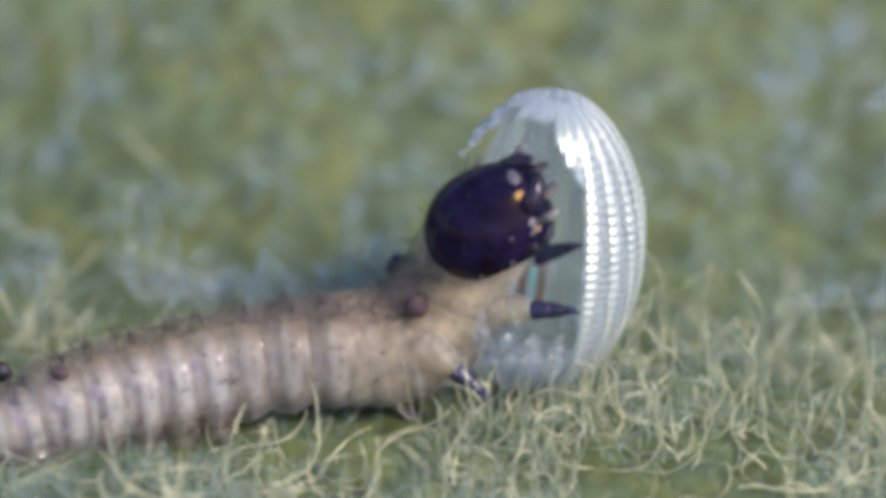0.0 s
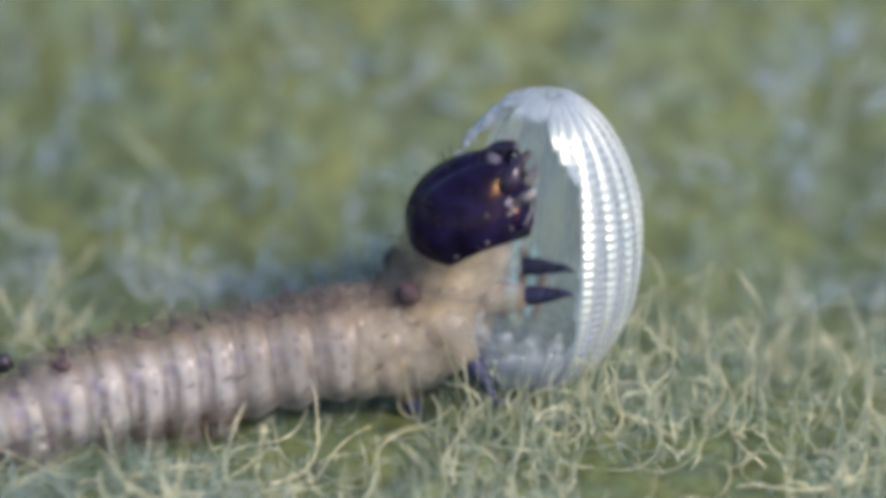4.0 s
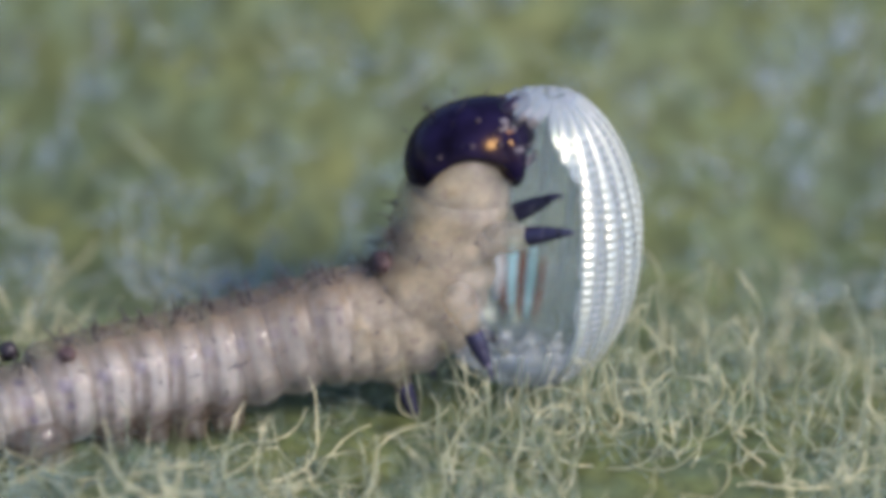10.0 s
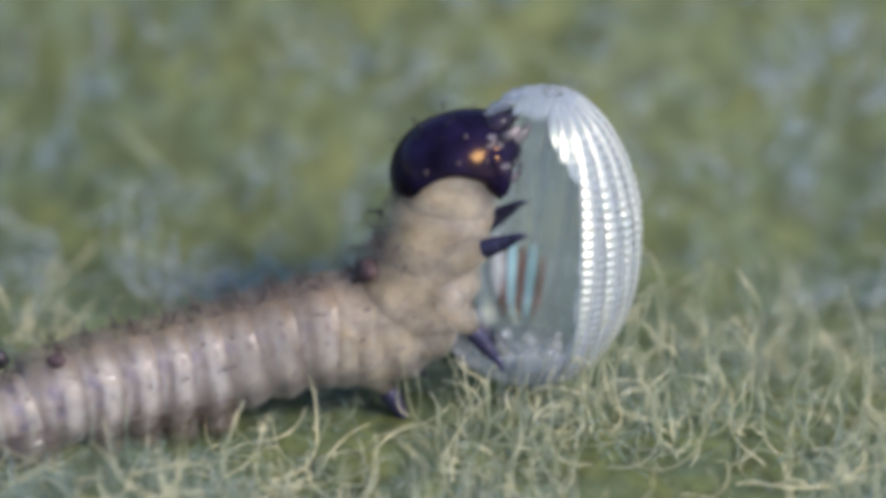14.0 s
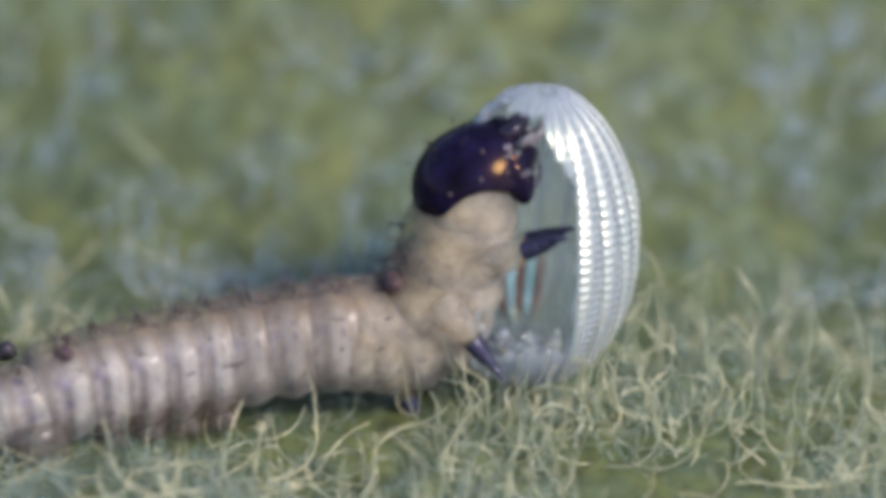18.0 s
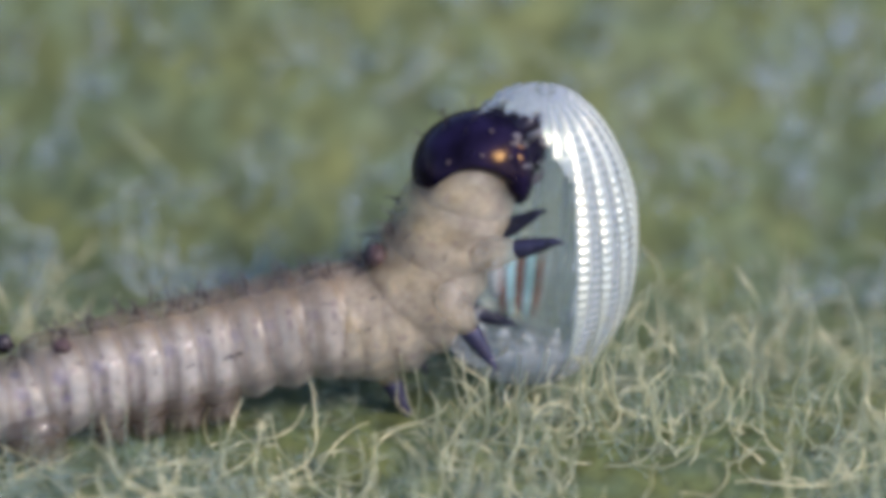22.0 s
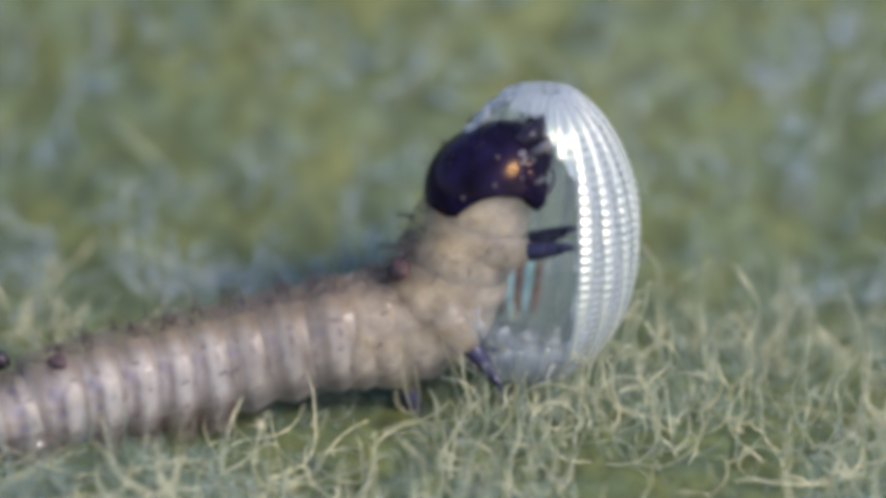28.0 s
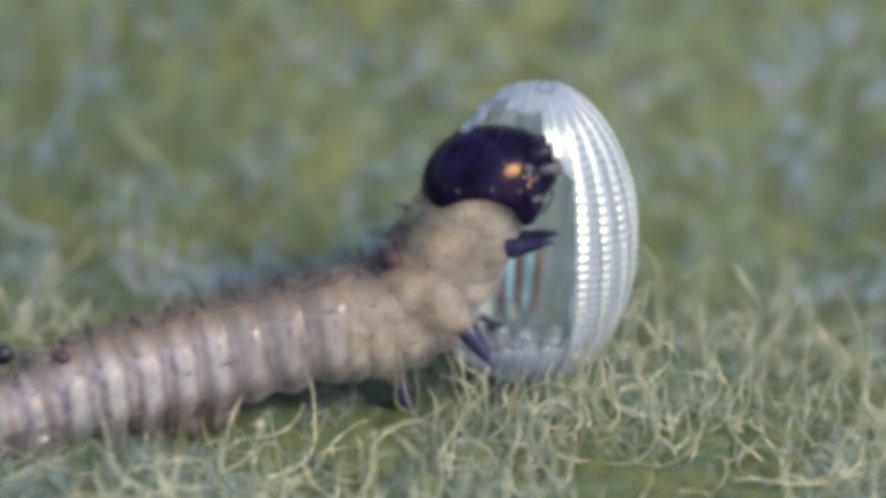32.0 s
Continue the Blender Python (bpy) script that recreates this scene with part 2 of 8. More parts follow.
def wind(rng, base, length, lift, bend, steps, floor):
    """The line of one curly hair: it rises, arches over and winds in smooth bows."""
    heading, climb = rng.uniform(0, 2 * math.pi), lift
    turn, dip = rng.gauss(0, bend), rng.uniform(0.26, 0.60) * 14 / steps
    want_turn, want_dip = turn, dip
    p, points = Vector(base), [Vector(base)]
    for i in range(steps):
        d = Vector((math.cos(heading) * math.cos(climb), math.sin(heading) * math.cos(climb), math.sin(climb)))
        p = p + d * (length / steps)
        low = floor(p) + 0.012
        if p.z < low:
            p.z, climb, want_dip = low, max(climb, 0.05), -abs(want_dip) * 0.5
        points.append(p.copy())
        turn += (want_turn - turn) * 0.35
        dip += (want_dip - dip) * 0.35
        heading, climb = heading + turn, climb - dip
        if rng.random() < 0.16:
            want_turn, want_dip = rng.gauss(0, bend), rng.choice((-0.6, 1.0, 1.0)) * want_dip
            heading += rng.gauss(0, 0.35)
    return points


def curl(rng, base, length, lift, bend):
    return wind(rng, base, length, lift, bend, 16, lambda p: leaf_height(p.x, p.y))


def hair_field(name, rng, spots, radius, label, sides=4, material=None):
    """Many curly hairs in one mesh."""
    verts, faces = [], []
    for (x, y, length, lift, bend) in spots:
        points = curl(rng, (x, y, leaf_height(x, y) - 0.01), length, lift, bend)
        thick = radius * rng.uniform(0.7, 1.3)
        side = None
        for i, p in enumerate(points):
            along = (points[min(i + 1, len(points) - 1)] - points[max(i - 1, 0)]).normalized()
            side = along.orthogonal() if side is None else side
            side = (side - along * side.dot(along)).normalized()
            other = along.cross(side)
            r = thick * (1 - 0.6 * i / len(points))
            for k in range(sides):
                a = 2 * math.pi * k / sides
                verts.append((p + (side * math.cos(a) + other * math.sin(a)) * r) * MM)
            if i:
                o = len(verts) - 2 * sides
                for k in range(sides):
                    faces.append((o + k, o + (k + 1) % sides, o + sides + (k + 1) % sides, o + sides + k))
    data = bpy.data.meshes.new(name)
    data.from_pydata(verts, [], faces)
    for f in data.polygons:
        f.use_smooth = True
    data.materials.append(material or HAIR)
    return tagged(new(name, data), label, "leaf hair", kind="stuff")


def under_body(x, y):
    """How far a spot lies under the caterpillar: its shade keeps the hairs there low."""
    line = -0.03 + (x + 0.1) * 0.22 if x < -0.1 else -0.03
    return x < 0.12 and abs(y - line) < 0.26


def hair_spots(rng, count, x0, x1, y0, y1, lengths, lift, patch=1.5, bare=-0.08):
    out = []
    while len(out) < count:
        x, y = rng.uniform(x0, x1), rng.uniform(y0, y1)
        if noise.noise(Vector((x * patch, y * patch, 5.0))) + rng.uniform(-0.3, 0.3) < bare:
            continue
        length, rise = rng.uniform(*lengths), rng.uniform(*lift)
        if x < -0.15 and y < -0.2:
            rise = min(rise, 0.4)
        if x < 0.0 and -0.78 < y < -0.2:
            if rng.random() < 0.35:
                continue
            length, rise = length * 0.6, 0.2
        if x < -0.8 and 0.0 < y < 1.0 and rng.random() < 0.55:
            continue
        if 0.5 < x < 1.4 and y < -0.62 and rng.random() < 0.85:
            continue
        if under_body(x, y):
            if rng.random() < 0.25:
                continue
            length, rise = length * 0.6, 0.35
        if (x - 0.30) ** 2 + y * y < 0.25 ** 2:
            continue
        out.append((x, y, length, rise, 0.36))
    return out


def hair_piece(rng, name, low):
    """One hair standing at its own origin, for the hairs that can be told apart; a low one trails over the leaf."""
    bm = bmesh.new()
    lift = rng.uniform(0.05, 0.3) if low else rng.uniform(0.6, 1.25)
    points = wind(rng, (0, 0, -0.01), rng.uniform(0.28, 0.62), lift, 0.24, 22, lambda p: 0.0)
    thick = rng.uniform(0.0050, 0.0084)
    tube(bm, points, [thick * (1 - 0.5 * k / len(points)) for k in range(len(points))], 5)
    return data_of(name, bm, HAIR)


def bare(x, y):
    """Spots where no long hair stands: under the caterpillar, round the egg's foot and on the open strip in front."""
    return (under_body(x, y) or (0.5 < x < 1.4 and y < -0.62) or (x < -1.15 and y < -0.2) or (x < -0.04 and -0.54 < y < -0.2) or (x < -0.2 and -0.64 < y < -0.2)
            or (x - 0.30) ** 2 + y * y < 0.27 ** 2)


def hair_pieces(rng, count):
    tall, low = [hair_piece(rng, "hair", False) for _ in range(50)], [hair_piece(rng, "hair", True) for _ in range(20)]
    made = 0
    while made < count:
        x, y = rng.uniform(-1.75, 1.75), rng.uniform(-1.25, 0.35)
        if bare(x, y) or noise.noise(Vector((x * 1.5, y * 1.5, 5.0))) + rng.uniform(-0.3, 0.3) < -0.28:
            continue
        ob = new("hair", rng.choice(low if x < -0.2 else tall))
        ob.parent = leaf
        ob.matrix_basis = at(x, y, leaf_height(x, y), rng.uniform(-12, 12), rng.uniform(-12, 12), rng.uniform(0, 360))
        made += 1


rng = random.Random(4)
hair_pieces(rng, 250)
hair_field("leaf_hairs", rng, hair_spots(rng, 380, -2.2, 2.2, -1.7, 0.7, (0.25, 0.60), (0.2, 1.0), 1.5, -0.25), 0.0062,
           "curly white felt of fine hairs on the green leaf")
hair_field("leaf_underfur", rng, hair_spots(rng, 1500, -2.0, 2.0, -1.5, 0.6, (0.16, 0.45), (0.3, 1.2), 1.5, -0.2), 0.0048,
           "fine short teal-grey hairs close to the leaf", material=FINE)
hair_field("leaf_hairs", rng, hair_spots(rng, 130, -2.2, 0.1, 0.45, 0.9, (0.25, 0.5), (0.4, 1.2), 2.5, 0.0) + hair_spots(rng, 330, -2.3, 2.3, 0.7, 1.9, (0.15, 0.4), (0.05, 0.6), 4.6, 0.10), 0.0150,
           "felt of hairs on the leaf behind the egg, sky glint in its pale colour", material=HAIR_SKYLIT)


# ---- the egg ----
EGG_H, EGG_R, RIBS = 1.25, 0.40, 22


def egg_radius(s):
    u = 2 * s - 1
    return EGG_R * math.sqrt(max(0.0, 1 - abs(u) ** 2.15)) * (1 - 0.125 * u)


def egg_point(angle, s, out=0.0):
    """angle: degrees from the front towards the right; s: height from 0 to 1."""
    a = radians(angle)
    r = egg_radius(s) + out
    return Vector((r * math.sin(a), -r * math.cos(a), s * EGG_H))


def eaten(angle, s):
    """True where the caterpillar has eaten the shell away."""
    a = (angle + 180) % 360 - 180
    rag = 5 * noise.noise(Vector((s * 8, 1.0, 0.0))) + 2 * noise.noise(Vector((s * 25, 2.0, 0.0)))
    right = 24 + rag if s < 0.80 else 24 + rag - (s - 0.80) * 190
    left = -142 + rag
    low = 0.11 + 0.13 * max(0.0, math.cos(radians(a - 15))) ** 2 + 0.06 * noise.noise(Vector((a * 0.05, 4.0, 0.0))) + 0.03 * noise.noise(Vector((a * 0.2, 4.0, 0.0)))
    high = (0.955 if a > -95 else 0.80) + 0.025 * noise.noise(Vector((a * 0.06, 8.0, 0.0)))
    return left < a < right and low < s < high


def build_egg():
    egg_ = new("egg")
    bm = bmesh.new()
    n, rows = 352, 120
    grid = []
    for j in range(rows + 1):
        s = 0.004 + 0.992 * (0.5 - 0.5 * math.cos(math.pi * j / rows))
        grid.append([bm.verts.new(egg_point(360 * i / n, s, 0.004 * math.cos(2 * math.pi * RIBS * i / n))) for i in range(n)])
    for j in range(rows):
        s = (grid[j][0].co.z + grid[j + 1][0].co.z) / (2 * EGG_H)
        for i in range(n):
            if not eaten(360 * (i + 0.5) / n, s):
                k = (i + 1) % n
                bm.faces.new((grid[j][i], grid[j][k], grid[j + 1][k], grid[j + 1][i]))
    bmesh.ops.delete(bm, geom=[v for v in bm.verts if not v.link_faces], context="VERTS")
    shell = part("shell", bm, SHELL, egg_, "clear thin shell with an eaten-out side")
    solid = shell.modifiers.new("thickness", "SOLIDIFY")
    solid.thickness, solid.offset = 0.006 * MM, -1
    for r in range(RIBS):
        angle = 360 * r / RIBS + 12.6
        run = []
        for j in range(321):
            s = 0.03 + 0.955 * j / 320
            if eaten(angle, s):
                if len(run) > 40:
                    rib(egg_, angle, run)
                run = []
            else:
                run.append(s)
        if len(run) > 40:
            rib(egg_, angle, run)
    # crumpled film left at the top of the bite and in the foot of the shell
    film_flap(egg_, -150, -88, 0.72, 0.955, 0.0, -1)
    film_flap(egg_, -45, 50, 0.06, 0.36, -0.04, 1)
    # added strips on the back wall beside the bite: iridescent glints painted as colour
    for angle, s0, s1, r, material in ((-160, 0.15, 0.34, 0.034, CREAM_GLINT), (-165, 0.10, 0.30, 0.016, RUST_GLINT), (-170, 0.10, 0.33, 0.026, TEAL_GLINT),
                                       (-177, 0.10, 0.30, 0.016, RUST_GLINT), (-183, 0.10, 0.31, 0.020, TEAL_GLINT), (-190, 0.10, 0.28, 0.013, RUST_GLINT)):
        bm = bmesh.new()
        steps = [s0 + (s1 - s0) * k / 8 for k in range(9)]
        tube(bm, [egg_point(angle, s, -0.022) for s in steps], [r * math.sin(math.pi * (0.08 + 0.84 * k / 8)) for k in range(9)], 8)
        part("glint_strip", bm, material, egg_, "shiny coloured strip standing in for a glint of the eggshell")
    bm = bmesh.new()
    ball(bm, (0, 0, EGG_H * 0.9945), (0.026, 0.026, 0.003))
    part("crown", bm, SHELL, egg_, "milky knob where the ribs meet")
    tagged(egg_, "hollow ribbed eggshell, clear and white, half eaten, on a leaf", "egg")
    return egg_


def film_flap(egg_, a0, a1, s0, s1, inward, ragged):
    """A crumpled sheet of film between two angles and two heights; ragged: 1 for a torn upper edge, -1 for a lower one."""
    bm = bmesh.new()
    cols, rows = int(abs(a1 - a0) / 1.3), 32
    grid = []
    for j in range(rows + 1):
        s = s0 + (s1 - s0) * j / rows
        row = []
        for i in range(cols + 1):
            q = Vector((i * 0.23, j * 0.25, 3.0 + s0 * 10))
            out = inward + 0.036 * noise.noise(q) + 0.022 * noise.noise(q * 2.7) + 0.012 * noise.noise(q * 6.0)
            row.append(bm.verts.new(egg_point(a0 + (a1 - a0) * i / cols, s + 0.012 * noise.noise(q * 1.7), out)))
        grid.append(row)
    for j in range(rows):
        for i in range(cols):
            depth = (rows - j if ragged > 0 else j) + 10 * noise.noise(Vector((i * 0.16, s0, 9.0))) + 3 * noise.noise(Vector((i * 0.5, s0, 4.0)))
            if depth > 8:
                bm.faces.new((grid[j][i], grid[j][i + 1], grid[j + 1][i + 1], grid[j + 1][i]))
    bmesh.ops.delete(bm, geom=[v for v in bm.verts if not v.link_faces], context="VERTS")
    flap = part("film_flap", bm, FILM, egg_, "crumpled clear film at the torn edge")
    solid = flap.modifiers.new("thickness", "SOLIDIFY")
    solid.thickness, solid.offset = 0.004 * MM, -1


def rib(egg_, angle, run):
    """One broad beaded ridge, like a ladder of rungs, from the foot of the shell towards its crown."""
    bm = bmesh.new()
    behind = 0.5 if math.cos(radians(angle)) < -0.1 else 1.0
    rings = []
    for s in run:
        fade = (0.5 if run[-1] < 0.5 else 1.0) * behind * min(1.0, (1 - s) / 0.42 + 0.22) * min(1.0, s / 0.7 + 0.12)
        bead = 0.66 + min(1.0, (1 - s) / 0.4 + 0.15) * (0.28 + 0.10 * noise.noise(Vector((s * 9, angle, 3)))) * math.cos(2 * math.pi * s * 33 + angle)
        wide = 5.2 * fade * (0.90 + 0.10 * bead + 0.10 * noise.noise(Vector((s * 14, angle, 0))))
        rings.append([bm.verts.new(egg_point(angle + wide * math.cos(2 * math.pi * k / 12), s, 0.002 + 0.017 * fade * bead * math.copysign(abs(math.sin(2 * math.pi * k / 12)) ** 0.5, math.sin(2 * math.pi * k / 12)))) for k in range(12)])
    for a, b in zip(rings, rings[1:]):
        for k in range(12):
            bm.faces.new((a[k], a[(k + 1) % 12], b[(k + 1) % 12], b[k]))
    bm.faces.new(rings[0][::-1])
    bm.faces.new(rings[-1])
    part("rib", bm, RIB, egg_)
    # the fine cross threads to the next ridge
    bm = bmesh.new()
    step = 360 / RIBS
    for k, s in enumerate(run):
        if k % 9 == 0 and run[-1] > 0.5 and s < 0.93 and not eaten(angle + step * 0.5, s) and not eaten(angle + step, s):
            tube(bm, [egg_point(angle + step * f, s, -0.001) for f in (0.05, 0.35, 0.65, 0.95)], [0.0028] * 4, 4)
    if bm.verts:
        part("cross_threads", bm, RIB, egg_)
    else:
        bm.free()


egg = build_egg()

# ---- the caterpillar ----
caterpillar = tagged(new("caterpillar"), "newly hatched pale caterpillar with a black head eating its eggshell", "caterpillar")
caterpillar.location = Vector((-0.6, -0.2, 0)) * MM
# the rings of the body from the neck to the tail: name, girth, half length, bristles
RINGS = [("neck", 0.200, 0.20, 0), ("front_thorax", 0.222, 0.30, 1), ("middle_thorax", 0.242, 0.29, 1), ("hind_thorax", 0.240, 0.30, 0),
         ("hind_thorax_fold", 0.231, 0.25, 1), ("thorax_fold", 0.222, 0.22, 0)]
RINGS += [("abdomen_ring", g, 0.148 if g > 0.20 else 0.165, 1) for g in (0.224, 0.222, 0.221, 0.220, 0.218, 0.215, 0.211, 0.202, 0.170, 0.12)]


def bristles(rng, girth, dots):
    """Short dark bristles on a segment, and the list of their roots."""
    bm = bmesh.new()
    for a in dots:
        x = rng.uniform(-0.05, 0.05)
        d = Vector((0, math.sin(radians(a)), math.cos(radians(a))))
        p = Vector((x, 0, 0)) + d * girth * 0.97
        length = rng.uniform(0.040, 0.068) * (1.2 if abs(a) < 50 else 0.6)
        tip = p + d * length + Vector((rng.uniform(-0.05, 0.02), 0, 0))
        ball(bm, p, (0.009, 0.009, 0.007), u=8, v=6)
        tube(bm, [p, p.lerp(tip, 0.5) + Vector((0.004, 0, 0)), tip], [0.0042, 0.0030, 0.0012], 5)
    return bm


def body_ring(i, rng):
    name, girth, half, haired = RINGS[i]
    thorax = i < 6
    bm = bmesh.new()
    n, rings = 44, 27
    rows = []
    for j in range(rings):
        x = -half + 2 * half * j / (rings - 1)
        edge = math.sqrt(max(0.0, 1 - abs(x / half) ** (2.7 if thorax else 4.5)))
        row = []
        for k in range(n):
            a = 2 * math.pi * k / n
            around = Vector((math.sin(a) * 1.7, math.cos(a) * 1.7 + i * 3, x * 11))
            fold = 0.0 if thorax else 0.0055 * math.cos(2 * math.pi * (x + 0.008 * noise.noise(around)) / 0.0517)
            lump = (0.026 if thorax else 0.016) * noise.noise(around) + (0.016 if thorax else 0.008) * noise.noise(around * 3.1)
            foot = 0.04 * max(0.0, -math.cos(a)) * math.cos(math.pi * x / 0.0775)
            r = girth * max(0.03, edge) * (1 + 0.006 * math.cos(math.pi * x / 0.0775) + fold + lump + foot)
            row.append(bm.verts.new((x, r * math.sin(a), r * math.cos(a))))
        rows.append(row)
    for a, b in zip(rows, rows[1:]):
        for k in range(n):
            bm.faces.new((a[k], a[(k + 1) % n], b[(k + 1) % n], b[k]))
    bm.faces.new(rows[0])
    bm.faces.new(rows[-1][::-1])
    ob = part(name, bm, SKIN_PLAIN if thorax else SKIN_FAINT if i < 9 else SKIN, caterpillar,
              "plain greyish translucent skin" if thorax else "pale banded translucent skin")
    if haired:
        dots = (-18, 16, -28, 5, -34, -44, 42, -75, 78, 105, -104, 130, -128)
        part("bristles", bristles(rng, girth, dots + ((-62, -92) if thorax else ())), BRISTLE, ob, "short dark bristles")
    if i in (2, 13):
        for side in (-1, 1):
            a = radians(40 if i == 2 else 50 if side < 0 else 26)
            d = Vector((0, side * math.sin(a), math.cos(a)))
            bm = bmesh.new()
            p = Vector((0.05 if i == 2 else 0.0 if side < 0 else -0.15, 0, 0)) + d * girth * (1.0 if i == 2 else 0.955 if side < 0 else 1.05)
            tube(bm, [p - d * 0.03, p + d * 0.010, p + d * 0.024, p + d * 0.030], [w * (1.0 if i == 2 else 0.75) for w in (0.050, 0.046, 0.038, 0.018)], 14)
            part("wart", bm, SPOT if side < 0 else SPOT_SILHOUETTE, ob, "dark stub of a feeler")
    if i in (9, 10, 11, 12, 14):
        for side in (-1, 1):
            bm = bmesh.new()
            base = Vector((0, side * girth * 0.26, -girth * 0.72))
            big = 1.5 if i == 14 else 1.0
            steps = ((-0.02, 0.094), (0.02, 0.092), (0.06, 0.080), (0.09, 0.066), (0.115, 0.064), (0.13, 0.052), (0.138, 0.028))
            tube(bm, [base + Vector((0, side * 0.10 * d, -d * big)) for d, w in steps], [w * big for d, w in steps], 16)
            for v in bm.verts:
                v.co *= 1 + 0.07 * noise.noise(v.co * 25)
            part("proleg", bm, FOOT, ob, "stubby greyish leg")
    return ob


rng = random.Random(11)
segments = [body_ring(i, rng) for i in range(len(RINGS))]


def build_head():
    """A glossy black capsule, open below where the neck enters; the mouth points up and forward."""
    bm = bmesh.new()
    for v in ball(bm, (0, 0, 0), (0.250, 0.222, 0.226), u=64, v=40):
        p = v.co
        floor = -0.012 - 0.115 * min(1.0, (p.x / 0.2) ** 2)
        if p.z < floor:
            p.z = floor + (p.z - floor) * 0.16
        if p.x > 0:
            p.x = min(p.x, 0.135 + 0.52 * (p.z + 0.15) + 0.15 * (p.x - 0.135))
        p.x += 0.045 * max(0.0, (p.x + p.z) / 0.36) ** 3
        p.z += 0.03 * max(0.0, (p.x + p.z) / 0.36) ** 3
        p.z -= 0.012 * math.exp(-(p.y / 0.03) ** 2) * (p.z > 0)
    head_ = part("head", bm, BLACK, caterpillar, "glossy black head capsule")

    def on(x, y, z):
        d = Vector((x / 0.262, y / 0.235, z / 0.25)).normalized()
        return Vector((d.x * 0.262, d.y * 0.235, d.z * 0.25)), d

    def bead(name, x, y, z, radii, material, label, sink=0.3):
        p, d = on(x, y, z)
        b = bmesh.new()
        ball(b, p * (1 - sink * 0.05), radii, d.to_track_quat("Z", "Y").to_matrix().to_4x4(), 14, 10)
        return part(name, b, material, head_, label)

    for side in (-1, 1):
        for x, z in ((0.06, 0.125), (0.13, 0.02), (0.15, 0.085), (0.02, 0.02), (-0.10, 0.0)):
            bead("eyelet", x, side * 0.2, z, (0.010, 0.010, 0.007), EYELET, "small round eye")
        # jaws, feelers and lips round the mouth
        b = bmesh.new()
        tube(b, [(0.09, side * 0.12, 0.05), (0.145, side * 0.115, 0.02), (0.165, side * 0.10, -0.05), (0.165, side * 0.095, -0.105), (0.158, side * 0.095, -0.125)], [0.06, 0.075, 0.062, 0.036, 0.012], 14)
        part("cheek", b, BLACK, head_, "black pointed cheek lobe")
        b = bmesh.new()
        tube(b, [(0.15, side * 0.10, 0.14), (0.205, side * 0.09, 0.165), (0.245, side * 0.05, 0.19), (0.262, side * 0.015, 0.195)], [0.042, 0.038, 0.028, 0.010], 12)
        part("jaw", b, MOUTH_DARK, head_, "dark plum jaw")
        b = bmesh.new()
        tube(b, [(0.20, side * 0.15, 0.10), (0.235, side * 0.17, 0.115), (0.265, side * 0.175, 0.135)], [0.020, 0.018, 0.010], 10)
        part("feeler", b, MOUTH, head_, "pale stubby feeler")
        b = bmesh.new()
        tube(b, [(0.22, side * 0.05, 0.08), (0.27, side * 0.06, 0.105), (0.30, side * 0.05, 0.13), (0.31, side * 0.045, 0.15)], [0.028, 0.022, 0.014, 0.006], 10)
        part("palp", b, MOUTH, head_, "pale jointed palp")
    rng_ = random.Random(7)
    for k in range(52):
        large = k % 4 == 0
        x, y, z = rng_.uniform(0.13, 0.25), rng_.uniform(-0.20, 0.05), rng_.uniform(-0.04, 0.20)
        w = rng_.uniform(0.024, 0.040) if large else rng_.uniform(0.008, 0.018)
        bead("mouth_facet", x, y, z, (w, w * rng_.uniform(0.35, 0.75), 0.007), LIP if large else rng_.choice((MOUTH, MOUTH, LIP, RUSTY)), "small shiny plate by the mouth")
    b = bmesh.new()
    rng_ = random.Random(3)
    for k in range(34):
        p, d = on(rng_.uniform(-0.24, 0.12), rng_.uniform(-0.2, 0.2), rng_.uniform(0.02, 0.22))
        tip = p + d * rng_.uniform(0.03, 0.055) + Vector((0.02, 0, 0))
        tube(b, [p * 0.99, p.lerp(tip, 0.5), tip], [0.0030, 0.0022, 0.0010], 4)
    part("head_bristles", b, BRISTLE, head_, "fine short dark bristles")
    b = bmesh.new()
    ball(b, (0.165, 0, 0.200), (0.032, 0.045, 0.020), pose(0, 0, 0, 0, 38, 0), 20, 12)
    part("lip", b, LIP, head_, "pale grey upper lip plate")
    return head_


head = build_head()


def build_leg(name):
    """A three-jointed tapering leg with a hooked claw; it points along its own x."""
    bm = bmesh.new()
    tube(bm, [(-0.20, 0, 0), (-0.19, 0, 0), (-0.165, 0, 0), (-0.13, 0, 0), (-0.09, 0, 0), (-0.05, 0, 0), (-0.015, 0, 0), (0.012, 0, 0)], [0.02, 0.046, 0.062, 0.068, 0.064, 0.056, 0.045, 0.036], 20)
    ob = part(name, bm, SKIN_CLEAR, caterpillar, "true leg with a pale base and dark joints")
    for x0, x1, r0, r1 in ((0.0, 0.082, 0.040, 0.033), (0.076, 0.138, 0.032, 0.022)):
        bm = bmesh.new()
        tube(bm, [(x0, 0, 0), (x0 + 0.01, 0, 0), (x1 - 0.008, 0, 0), (x1, 0, 0)], [r0 * 0.93, r0, r1, r1 * 0.93], 12)
        part("joint", bm, LEG, ob, "dark shiny joint")
    bm = bmesh.new()
    tube(bm, [(0.132, 0, 0), (0.165, 0, 0.002), (0.192, 0, -0.004), (0.208, 0, -0.014)], [0.023, 0.015, 0.008, 0.002], 8)
    part("claw", bm, LEG, ob, "pointed dark claw")
    return ob


